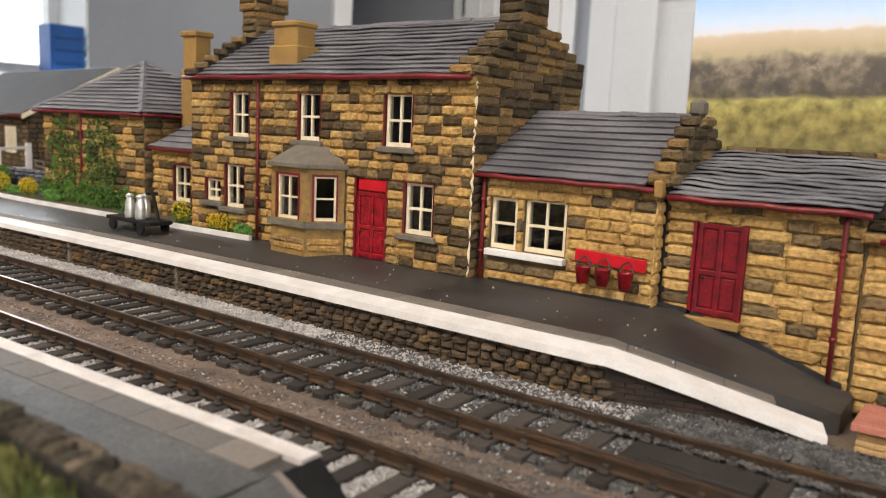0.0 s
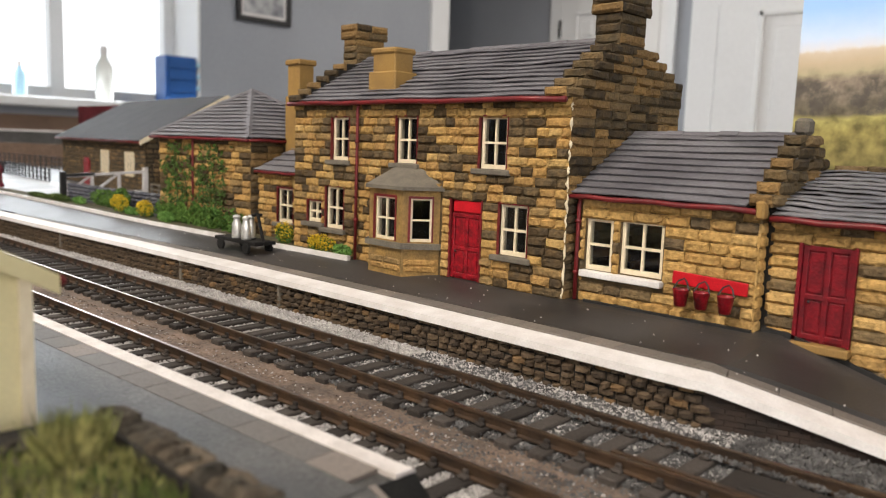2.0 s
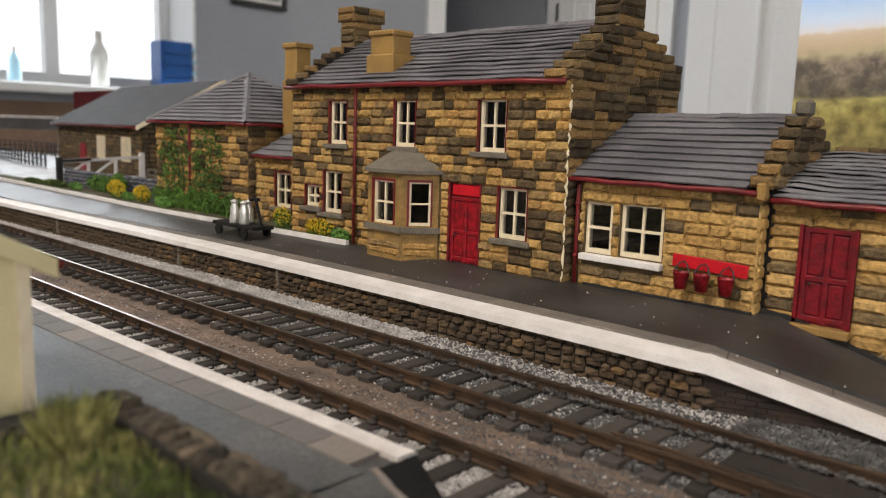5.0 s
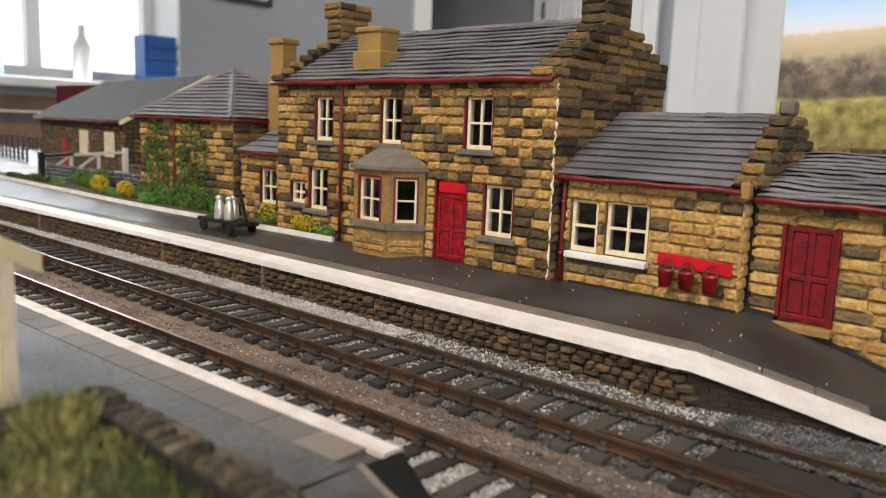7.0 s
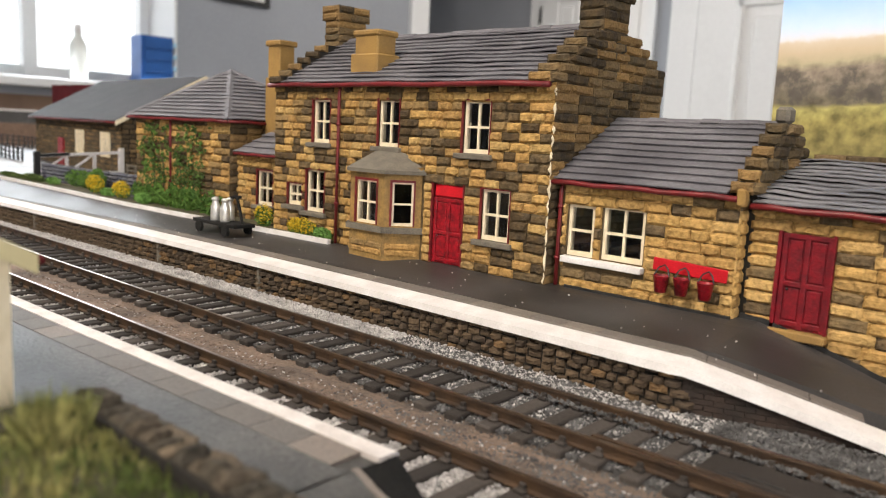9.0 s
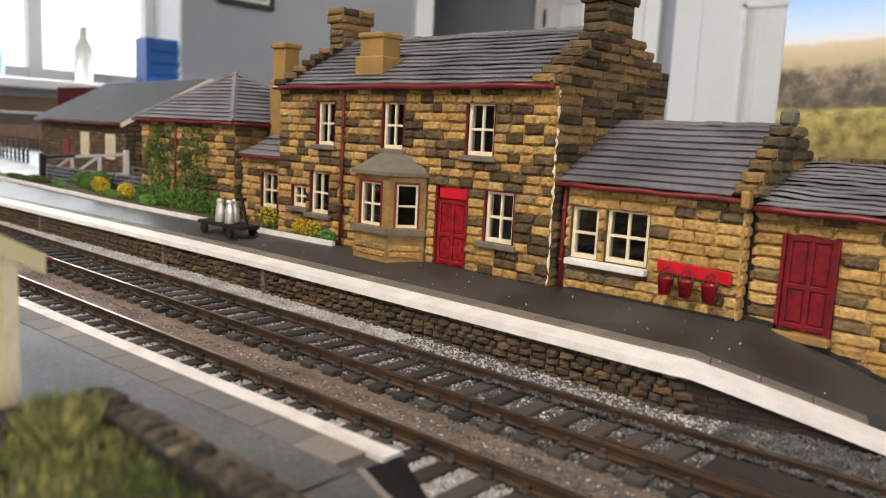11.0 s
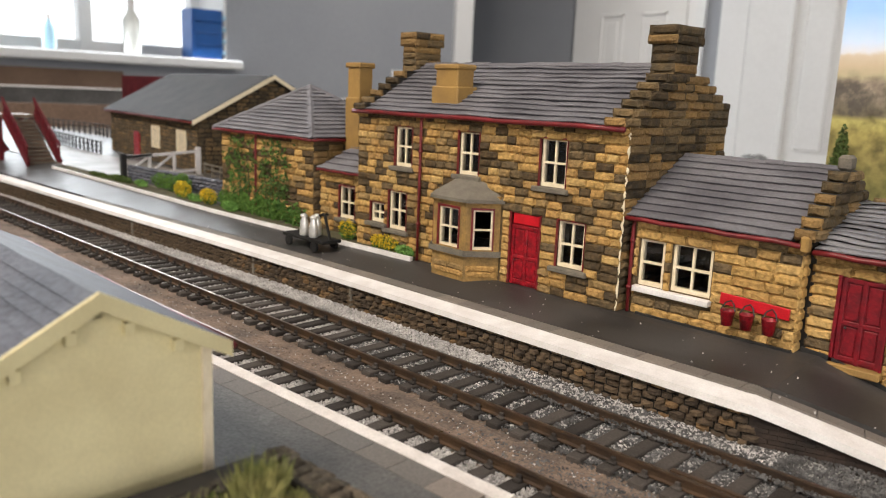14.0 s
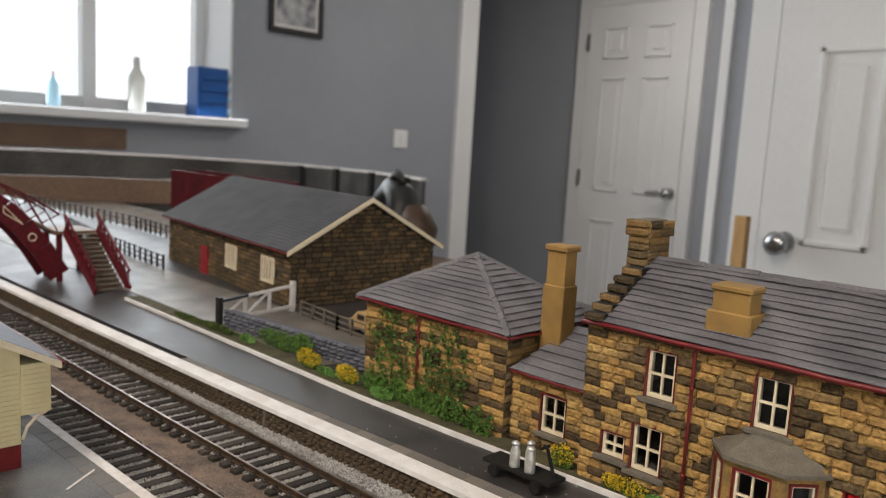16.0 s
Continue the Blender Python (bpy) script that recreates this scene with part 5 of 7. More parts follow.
part("kneeler", boxes((AX1 - 0.03, AX1 + 0.06, AY - 0.13, AY + 0.0, AE - 0.08, AE + 0.1), bev=0.02), render_ochre, g)

# ---- parcels store ----
BX0, BX1, BY, BE = -2.98, -1.12, 8.0, 1.16
store = thing("parcels_store", (-2.0, 8.8, -0.4), "single-storey ochre stone store with red double door", "building")
d2 = (-2.62 - BX0, -2.15 - BX0, -0.03, 0.92)
bm = bmesh.new()
wall_core(bm, (BX0, BY + 0.01, 0), (1, 0, 0), BX1 - BX0, -0.62, BE, 0.12, [(d2[0], d2[1], -0.03, 0.92)])
w = part("front_wall", bm, mortar, store, "ochre and dark stone front wall")
stone_face(w, (BX0, BY, 0), (1, 0, 0), -0.55, BE, 0.124, lambda z: (0.02, BX1 - BX0), [(d2[0], d2[1], -0.12, 0.92)], meshes=OBLOCKS, lens=(0.22, 0.46), seed=111)
panel_door(store, -2.62, -2.15, -0.02, 0.92, BY + 0.0, dark_red)
part("doorstep", boxes((-2.66, -2.11, BY - 0.12, BY + 0.1, -0.11, -0.025), bev=0.012), render_ochre, store)
part("back_wall", boxes((BX0, BX1, 9.9, 10.0, -0.6, BE), (BX1 - 0.1, BX1, BY + 0.12, 9.9, -0.6, BE), (BX0, BX1 - 0.1, BY + 0.12, 9.9, -0.6, -0.5)), mortar, store)
roof = part("roof", boxes((BX0, BX1, 9.13, 9.17, 1.5, 1.6)), interior, store, "grey slate roof with lifting courses")
roof_slope(roof, (BX0 + 0.07, BY - 0.12, BE + 0.02), (BX1 + 0.1, BY - 0.12, BE + 0.02), (BX0 + 0.07, 9.15, 1.63), (BX1 + 0.1, 9.15, 1.63), 12, mat=store_slate, wave=0.035, seed=21)
roof_slope(roof, (BX1, 10.05, BE), (BX0 + 0.1, 10.05, BE), (BX1, 9.15, 1.63), (BX0 + 0.1, 9.15, 1.63), 5)
stone_face(roof, (BX0 + 0.2, 9.12, 0), (1, 0, 0), 1.61, 1.69, 0.08, lambda z: (0, 1.75), meshes=GBLOCKS, lens=(0.2, 0.34), depth=0.05, seed=115, name="ridge_stone")
gutter(store, (BX0 + 0.06, BY - 0.15, BE - 0.01), (BX1 + 0.06, BY - 0.15, BE - 0.01), 0.032)
downpipe(store, -1.27, BY - 0.08, -0.42, BE - 0.02)

# Black strip stands in for the shadow where the ramp meets the store wall.
bm = bmesh.new()
sweep(bm, [(x, 7.97, top_z(x, 8.0)) for x in (-2.96, -2.7, -2.4, -2.1, -1.8, -1.5, -1.16)], [(-0.02, -0.03), (0.02, -0.03), (0.02, 0.05), (-0.02, 0.05)])
part("shadow_gap_strip", bm, black, store, "black strip drawn as the shadow gap along the wall foot")
# The same gap shadow, drawn as a black strip under the office wall.
bm = bmesh.new()
sweep(bm, [(x, AY - 0.045, top_z(x, AY - 0.05)) for x in (-5.0, -4.0, -3.3, -3.0)], [(-0.02, -0.03), (0.02, -0.03), (0.02, 0.022), (-0.02, 0.022)])
part("shadow_gap_strip", bm, black, office, "black strip drawn as the shadow gap along the wall foot")

# ---- end building ----
endb = thing("end_building", (-0.3, 8.6, -0.6), "low ochre stone end building with slate roof", "building")
bm = bmesh.new()
wall_core(bm, (-1.115, 8.02, 0), (1, 0, 0), 2.12, -0.7, 0.92, 0.12)
w = part("front_wall", bm, mortar, endb, "ochre and dark stone front wall")
stone_face(w, (-1.09, 8.01, 0), (1, 0, 0), -0.68, 0.92, 0.124, lambda z: (0.0, 2.1), meshes=OBLOCKS, lens=(0.22, 0.46), seed=121)
roof = part("roof", boxes((-1.0, 1.0, 9.1, 9.14, 1.2, 1.3)), interior, endb, "grey slate roof")
roof_slope(roof, (-0.93, 7.9, 0.96), (1.05, 7.9, 0.96), (-0.93, 9.1, 1.42), (1.05, 9.1, 1.42), 10, wave=0.02, seed=31)
gutter(endb, (-0.98, 7.87, 0.93), (1.05, 7.87, 0.93), 0.032)
bm = bmesh.new()
for k in range(6):
    box(bm, -1.12, -0.9, 7.92 + 0.16 * k, 10.1 - 0.1 * k, 0.9 + 0.1 * k, 1.0 + 0.1 * k)
box(bm, -1.1, -0.92, 8.16, 10.0, -0.65, 0.9)
g = part("gable_wall", bm, mortar, endb, "stepped stone gable coping")
for k in range(6):
    stone_face(g, (-1.14, 7.9 + 0.16 * k, 0), (1, 0, 0), 0.9 + 0.1 * k, 1.0 + 0.1 * k, 0.1, lambda q: (0, 0.26), meshes=GBLOCKS, lens=(0.26, 0.27), seed=130 + k, depth=0.05)
part("back_wall", boxes((-0.9, 1.0, 9.9, 10.0, -0.6, 1.0)), mortar, endb)

# ---- west wing and hipped block ----
wing = thing("lean_to_wing", (-11.4, 8.5, 0), "low ochre stone wing with a slate lean-to roof", "building")
WY, WE = 8.02, 1.2
ww = [(-11.63 + 12.25, -11.17 + 12.25, 0.32, 0.92)]
bm = bmesh.new()
wall_core(bm, (-12.25, WY + 0.01, 0), (1, 0, 0), 1.58, -0.1, WE, 0.12, ww)
w = part("front_wall", bm, mortar, wing, "ochre and dark stone front wall")
stone_face(w, (-12.25, WY, 0), (1, 0, 0), -0.02, WE, 0.125, lambda z: (0.0, 1.55), ww + [(a, b, p - 0.08, p) for a, b, p, q in ww], seed=141)
sash(wing, (-12.25, WY, 0), (1, 0, 0), *ww[0])
roof = part("roof", boxes((-12.2, -10.7, 8.96, 9.0, 1.5, 1.62)), interior, wing, "small grey slate roof")
roof_slope(roof, (-12.2, WY - 0.1, WE), (-10.7, WY - 0.1, WE), (-11.75, 9.0, 1.86), (-10.7, 9.0, 1.86), 7, seed=41)
part("back_wall", boxes((-12.2, -10.7, 9.9, 10.0, -0.1, 1.2), (-12.2, -10.7, WY + 0.12, 9.9, -0.1, -0.05), (-12.2, -10.7, 9.02, 9.9, 1.2, 1.6)), mortar, wing)
gutter(wing, (-12.2, WY - 0.12, WE - 0.02), (-10.72, WY - 0.12, WE - 0.02), 0.026)

hip = thing("hipped_block", (-14, 9, 0), "ivy-clad ochre stone block with a hipped slate roof", "building")
QX0, QX1, QY, QB, QE = -15.75, -12.25, 7.85, 10.2, 1.76
bm = bmesh.new()
wall_core(bm, (QX0, QY + 0.01, 0), (1, 0, 0), QX1 - QX0, -0.1, QE, 0.12)
w = part("front_wall", bm, mortar, hip, "ochre and dark stone front wall")
stone_face(w, (QX0, QY, 0), (1, 0, 0), -0.02, QE, 0.125, lambda z: (0.0, QX1 - QX0), lens=(0.26, 0.52), seed=151)
bm = bmesh.new()
wall_core(bm, (QX1 - 0.01, QY, 0), (0, 1, 0), QB - QY, -0.1, QE, 0.12)
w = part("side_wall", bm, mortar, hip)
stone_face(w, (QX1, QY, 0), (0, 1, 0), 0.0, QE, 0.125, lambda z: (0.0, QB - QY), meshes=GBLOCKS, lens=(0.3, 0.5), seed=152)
part("back_wall", boxes((QX0, QX1 - 0.12, QB - 0.1, QB, -0.1, QE), (QX0, QX0 + 0.1, QY + 0.13, QB - 0.1, -0.1, QE)), mortar, hip)
AP = Vector((-14.05, 9.0, 2.72))
c0, c1, c2, c3 = Vector((QX0 - 0.15, QY - 0.12, QE)), Vector((QX1 + 0.12, QY - 0.12, QE)), Vector((QX1 + 0.12, QB + 0.12, QE)), Vector((QX0 - 0.15, QB + 0.12, QE))
roof = part("roof", boxes((AP.x - 0.03, AP.x + 0.03, AP.y - 0.03, AP.y + 0.03, 2.4, 2.6)), interior, hip, "hipped grey slate roof")
for i, (a, b) in enumerate(((c0, c1), (c1, c2), (c2, c3), (c3, c0))):
    roof_slope(roof, a, b, AP, AP, 13, seed=51 + i)
for c in (c0, c1, c2, c3):
    ridge_tiles(roof, c + Vector((0, 0, 0.03)), AP + Vector((0, 0, 0.03)), size=0.07, step=0.2, name="hip_tile")
gutter(hip, c0 + Vector((0, -0.02, -0.03)), c1 + Vector((0, -0.02, -0.03)), 0.028)
gutter(hip, c1 + Vector((0.02, 0, -0.03)), c2 + Vector((0.02, 0, -0.03)), 0.028)
downpipe(hip, -14.25, QY - 0.06, 0.1, QE)
bm = bmesh.new()
box(bm, -12.14, -11.72, 8.5, 8.88, 0.9, 2.55, bev=0.015)
box(bm, -12.11, -11.75, 8.53, 8.85, 2.53, 3.11, bev=0.015)
box(bm, -12.15, -11.71, 8.49, 8.89, 3.1, 3.2, bev=0.02)
part("chimney", bm, render_ochre, wing, "tall ochre rendered chimney")

# ---- goods shed ----
shed = thing("goods_shed", (-26, 13, 0), "brown stone goods shed with a plain slate roof", "building")
A, B = Vector((-22.2, 10.55, 0)), Vector((-31.4, 11.6, 0))
along = (B - A).normalized()
inn = Vector((along.y, -along.x, 0))
if inn.y < 0:
    inn = -inn
DEP = 4.9
SE, SR = 1.66, 2.98
LEN = (B - A).length
out = -along
bm = bmesh.new()
prism(bm, [B, A, A + Vector((0, 0, SE)), B + Vector((0, 0, SE))], inn * 0.15)
fw = part("front_wall", bm, dark_mortar, shed, "brown coursed rubble wall")
bm = bmesh.new()
ga = [A, A + inn * DEP, A + inn * DEP + Vector((0, 0, SE)), A + inn * DEP / 2 + Vector((0, 0, SR)), A + Vector((0, 0, SE))]
prism(bm, ga, along * 0.15)
gw = part("gable_wall", bm, dark_mortar, shed, "brown coursed rubble gable")
bm = bmesh.new()
prism(bm, [p + along * LEN for p in ga], -along * 0.15)
prism(bm, [A + inn * (DEP - 0.15) + along * 0.15, B + inn * (DEP - 0.15) - along * 0.15, B + inn * (DEP - 0.15) - along * 0.15 + Vector((0, 0, SE)), A + inn * (DEP - 0.15) + along * 0.15 + Vector((0, 0, SE))], inn * 0.15)
part("back_wall", bm, shed_stone, shed)


def joined_blocks(name, parent, o, d, length, z0, z1, course, lens, mat, seed, top=None, holes=(), depth=0.03):
    """Rubble courses far off, as one mesh."""
    r = random.Random(seed)
    d = Vector(d).normalized()
    nrm = Vector((d.y, -d.x, 0))
    verts, faces = [], []
    z = z0
    while z < z1 - 0.02:
        h = course * r.uniform(0.8, 1.2)
        a = 0.0
        while a < length - 0.02:
            w = min(r.uniform(*lens), length - a)
            m = a + w / 2
            if (top is None or z + h < top(m)) and not any(p < m < q and s < z + h / 2 < t for p, q, s, t in holes):
                f = depth * r.uniform(0.4, 1.2)
                b = Vector(o) + d * a
                i = len(verts)
                for x, zz in ((0.008, 0.008), (w - 0.008, 0.008), (w - 0.008, h - 0.008), (0.008, h - 0.008)):
                    verts.append(K * (b + d * x + Vector((0, 0, z + zz)) - nrm * 0.01))
                for x, zz in ((0.03, 0.025), (w - 0.03, 0.025), (w - 0.03, h - 0.025), (0.03, h - 0.025)):
                    verts.append(K * (b + d * x + Vector((0, 0, z + zz)) + nrm * f))
                faces += [(i + 4, i + 5, i + 6, i + 7)] + [(i + k, i + (k + 1) % 4, i + 4 + (k + 1) % 4, i + 4 + k) for k in range(4)]
            a += w
        z += h
    me = bpy.data.meshes.new(name)
    me.from_pydata(verts, [], faces)
    me.materials.append(mat)
    return tagged(adopt(new(name, me), parent), "", "", "", "stuff")


SH = [(LEN - 6.35, LEN - 5.65, -0.1, 0.92), (LEN - 4.25, LEN - 3.45, 0.5, 1.24), (LEN - 1.75, LEN - 0.95, 0.5, 1.24)]
joined_blocks("rubble_walling", fw, B, -along, LEN, 0.0, SE, 0.13, (0.2, 0.45), shed_stone, 5, holes=SH)
joined_blocks("rubble_walling", gw, A, inn, DEP, 0.0, SR, 0.13, (0.2, 0.45), shed_stone, 6, top=lambda m: SE + (SR - SE) * (1 - abs(m - DEP / 2) / (DEP / 2)))
roof = part("roof", boxes((-26, -25.9, 13.0, 13.1, 2.3, 2.5)), interior, shed, "dark grey slate roof")
over = 0.22
e0, e1 = A - along * 0.15 - inn * over + Vector((0, 0, SE - 0.06)), B + along * 0.15 - inn * over + Vector((0, 0, SE - 0.06))
r0, r1 = A - along * 0.15 + inn * DEP / 2 + Vector((0, 0, SR + 0.08)), B + along * 0.15 + inn * DEP / 2 + Vector((0, 0, SR + 0.08))
roof_slope(roof, e1, e0, r1, r0, 22, mat=shed_slate, wave=0.008, thick=0.018)
f0, f1 = A - along * 0.15 + inn * (DEP + over) + Vector((0, 0, SE - 0.06)), B + along * 0.15 + inn * (DEP + over) + Vector((0, 0, SE - 0.06))
roof_slope(roof, f0, f1, r0, r1, 8, mat=shed_slate)
bm = bmesh.new()
for p in (e0, f0):
    q = r0
    prism(bm, [p - along * 0.02, q - along * 0.02, q - along * 0.02 + Vector((0, 0, -0.13)), p - along * 0.02 + Vector((0, 0, -0.13))], -along * 0.05)
part("bargeboard", bm, cream, shed, "cream painted bargeboard")
gutter(shed, e1 + Vector((0, 0, -0.05)), e0 + Vector((0, 0, -0.05)), 0.03)
xf = Matrix.Translation(B) @ Matrix((-along, inn, (0, 0, 1))).transposed().to_4x4()
for s0, s1, z0, z1 in SH[1:]:
    bm = bmesh.new()
    ring(bm, s0, s1, -0.05, 0.0, z0, z1, 0.05, 0.05, 0.06)
    wn_ = part("window", bm, cream, shed, "cream painted shed window", xf=xf)
    part("pane", boxes((s0 + 0.05, s1 - 0.05, -0.02, -0.004, z0 + 0.06, z1 - 0.05)), interior, wn_, xf=xf)
    for k in range(1, 5):
        x = s0 + (s1 - s0) * k / 5
        part("glazing_bar", boxes((x - 0.035, x + 0.035, -0.045, -0.02, z0 + 0.06, z1 - 0.05)), cream, wn_, xf=xf)
s0, s1, z0, z1 = SH[0]
part("door", boxes((s0 + 0.08, s1, -0.05, 0.0, 0.0, z1)), red, shed, "red plank door", xf=xf)
container_red = material("dull_maroon_boards", (0.085, 0.008, 0.012), (0.055, 0.006, 0.009), 0.4, 0.03, 0.7, 0.2, spec=0.2)
van = thing("maroon_container", (-31.5, 15.0, 0), "open dark maroon wooden container behind the goods shed", "container")
part("body", boxes((-36.6, -36.5, 14.2, 15.8, 0.5, 2.95), (-36.5, -29.4, 14.2, 14.3, 0.5, 2.95), (-36.5, -29.4, 15.7, 15.8, 0.5, 2.95), (-29.5, -29.4, 14.3, 15.7, 0.5, 2.95), (-36.5, -29.5, 14.3, 15.7, 0.5, 0.6)), container_red, van)
part("underframe", boxes((-36.4, -29.6, 14.4, 15.6, BED, 0.5)), black, van)

# ---- road, white gate, garden ----
road = tagged(part("road", boxes((-40, -17.2, 7.9, 10.4, -0.03, 0.02)), road_mat), "pale worn road and yard beside the goods shed", "", "", "structure")
gate = thing("crossing_gate", (-21.1, 9, 0), "white painted timber crossing gate with wire mesh", "gate")
ga_, gb_ = Vector((-21.3, 7.9, 0.02)), Vector((-21.8, 10.35, 0.02))


def bar_between(a, b, w, name, mat, parent, h=None):
    bm = bmesh.new()
    a, b = Vector(a), Vector(b)
    d = (b - a).normalized()
    up = Vector((0, 0, 1)) if abs(d.z) < 0.95 else Vector((1, 0, 0))
    s = d.cross(up).normalized() * w / 2
    u = s.cross(d).normalized() * (h or w) / 2
    prism(bm, [a - s - u, a + s - u, a + s + u, a - s + u], b - a)
    return part(name, bm, mat, parent)


zg0, zg1, zg2 = 0.14, 0.60, 0.70
bar_between(ga_ + Vector((0, 0, zg0)), gb_ + Vector((0, 0, zg0)), 0.07, "bottom_rail", white, gate)
bar_between(ga_ + Vector((0, 0, zg1)), gb_ + Vector((0, 0, zg2)), 0.07, "top_rail", white, gate)
for f in (0.02, 0.33, 0.66, 0.98):
    p = ga_.lerp(gb_, f)
    bar_between(p + Vector((0, 0, zg0)), p + Vector((0, 0, zg1 + (zg2 - zg1) * f)), 0.07, "upright", white, gate)
for f, g_ in ((0.02, 0.33), (0.33, 0.66)):
    bar_between(ga_.lerp(gb_, f) + Vector((0, 0, zg0)), ga_.lerp(gb_, g_) + Vector((0, 0, zg1 + (zg2 - zg1) * g_)), 0.05, "brace", white, gate)
bar_between(ga_, ga_ + Vector((0, 0, 0.72)), 0.13, "gate_post", black, gate)
bar_between(gb_, gb_ + Vector((0, 0, 0.82)), 0.12, "gate_post", white, gate)
bar_between(ga_ + Vector((0.04, 0, 0.62)), ga_.lerp(gb_, 0.35) + Vector((0.04, 0, 0.66)), 0.07, "strap", black, gate)

wall2 = thing("garden_wall", (-18.5, 8.5, 0), "blue-grey dry stone garden wall", "wall")
p0, p1 = Vector((-21.2, 7.98, 0)), Vector((-16.0, 8.45, 0))
d = p1 - p0
bm = bmesh.new()
prism(bm, [p0 + Vector((0, 0.03, 0)), p1 + Vector((0, 0.03, 0)), p1 + Vector((0, 0.03, 0.42)), p0 + Vector((0, 0.03, 0.42))], (0, 0.2, 0))
core = part("wall_core", bm, slate_wall, wall2)
stone_face(core, p0, d, 0.0, 0.45, 0.085, lambda z: (0, d.length), meshes=SBLOCKS, lens=(0.14, 0.3), depth=0.06, seed=161)
def fence(name, pts, z, hgt, rails, label, mat, step=0.5):
    """A post-and-rail fence through the given points."""
    f = thing(name, (*pts[0], z), label, "fence")
    for (xa, ya), (xb, yb) in zip(pts, pts[1:]):
        n_ = max(1, round(math.hypot(xb - xa, yb - ya) / step))
        for i in range(n_ + 1):
            s = i / n_
            bar_between((xa + (xb - xa) * s, ya + (yb - ya) * s, z), (xa + (xb - xa) * s, ya + (yb - ya) * s, z + hgt), 0.06, "post", mat, f)
        for k in range(rails):
            zz = z + hgt * (k + 0.8) / rails
            bar_between((xa, ya, zz), (xb, yb, zz), 0.035, "rail", mat, f)
    return f


fence("rail_fence", [(-21.3, 10.3), (-19.5, 10.1), (-16.5, 9.9)], 0, 0.42, 3, "weathered grey post-and-rail fence", grey_stone, 0.6)
fence("rail_fence", [(-29.3, 10.35), (-32.5, 10.6), (-36, 10.9), (-41, 11.6)], 0, 0.5, 3, "black post-and-rail fence along the yard", black, 0.5)
fence("rail_fence", [(-31.8, 13.6), (-40, 14.2), (-52, 13.2)], 0, 0.6, 3, "black post-and-rail fence along the yard", black, 0.6)
car = thing("car_shell", (-18.6, 10.6, 0), "unpainted tan wooden car body in the yard", "car")
bm = bmesh.new()
prism(bm, [(-19.3, 10.3, 0.12), (-17.9, 10.3, 0.12), (-17.9, 10.3, 0.32), (-18.15, 10.3, 0.36), (-18.35, 10.3, 0.55), (-19.0, 10.3, 0.56), (-19.2, 10.3, 0.38), (-19.3, 10.3, 0.34)], (0, 0.6, 0))
part("body", bm, wood, car)
part("side_window", boxes((-18.98, -18.72, 10.285, 10.3, 0.38, 0.5), (-18.66, -18.4, 10.285, 10.3, 0.38, 0.5)), black, car)
for x in (-19.05, -18.15):
    for y in (10.32, 10.82):
        bm = bmesh.new()
        tube(bm, [(x, y, 0.13), (x, y + 0.07, 0.13)], 0.11, 10)
        part("wheel", bm, black, car)

kerb = tagged(thing("garden_kerb", (-16, 7.4, 0), "white painted kerb along the platform flower beds", "kerb"), kind="structure")
KER = [(-25.5, 7.42), (-23.2, 7.41), (-17.8, 7.39), (-15.2, 7.37), (-13.2, 7.42), (-10.7, 7.5), (-9.05, 7.55)]
bm = bmesh.new()
sweep(bm, [(x, y, top_z(x, y)) for x, y in KER], [(-0.03, -0.02), (0.03, -0.02), (0.03, 0.07), (-0.03, 0.07)])
part("kerb_edging", bm, white, kerb)
bm = bmesh.new()
sweep(bm, [(x, y, 0.0) for x, y in KER], [(0.03, -0.05), (0.45, -0.05), (0.45, 0.05), (0.03, 0.03)])
tagged(part("flower_bed", bm, soil), "dark soil flower bed against the buildings", "", "", "structure")


def bush(name, label, blobs, mat, count, size, seed, bl=None, blc=0):
    b = thing(name, (blobs[0][0], blobs[0][1], 0.02), label, "plant")
    bm = bmesh.new()
    for bb in blobs[:6]:
        tube(bm, [(bb[0], bb[1], 0.0), (bb[0] + 0.02, bb[1], bb[2])], [0.012, 0.005], 5)
    part("stem", bm, soil, b)
    leaves("leaves", b, mat, blobs, count, size, seed)
    if bl:
        leaves("blossom", b, bl, [(x, y - 0.02, z + 0.05, rx, ry, rz) for x, y, z, rx, ry, rz in blobs], blc, size * 0.8, seed + 1)
    return b


bush("flower_clump", "yellow flowering clump by the house wall", [(-9.75, 7.62, 0.13, 0.33, 0.07, 0.13), (-10.0, 7.64, 0.12, 0.2, 0.06, 0.12)], leaf_mid, 700, 0.022, 1, bloom, 900)
bush("green_clump", "light green clump by the house wall", [(-9.3, 7.62, 0.1, 0.22, 0.07, 0.1)], leaf_light, 900, 0.022, 3)
bush("flower_clump", "yellow flowering clump by the wing window", [(-10.95, 7.7, 0.18, 0.22, 0.12, 0.18)], leaf_mid, 600, 0.024, 4, bloom, 500)
bush("flower_clump", "bright yellow flowering clump by the garden wall", [(-17.2, 7.62, 0.2, 0.4, 0.12, 0.2)], leaf_mid, 500, 0.026, 6, bloom, 900)
bush("flower_clump", "bright yellow flowering clump by the ivy", [(-15.95, 7.62, 0.18, 0.35, 0.12, 0.18)], leaf_mid, 400, 0.026, 8, bloom, 800)
bush("green_clump", "light green clump by the kerb", [(-14.9, 7.55, 0.13, 0.3, 0.1, 0.12)], leaf_light, 700, 0.026, 10)
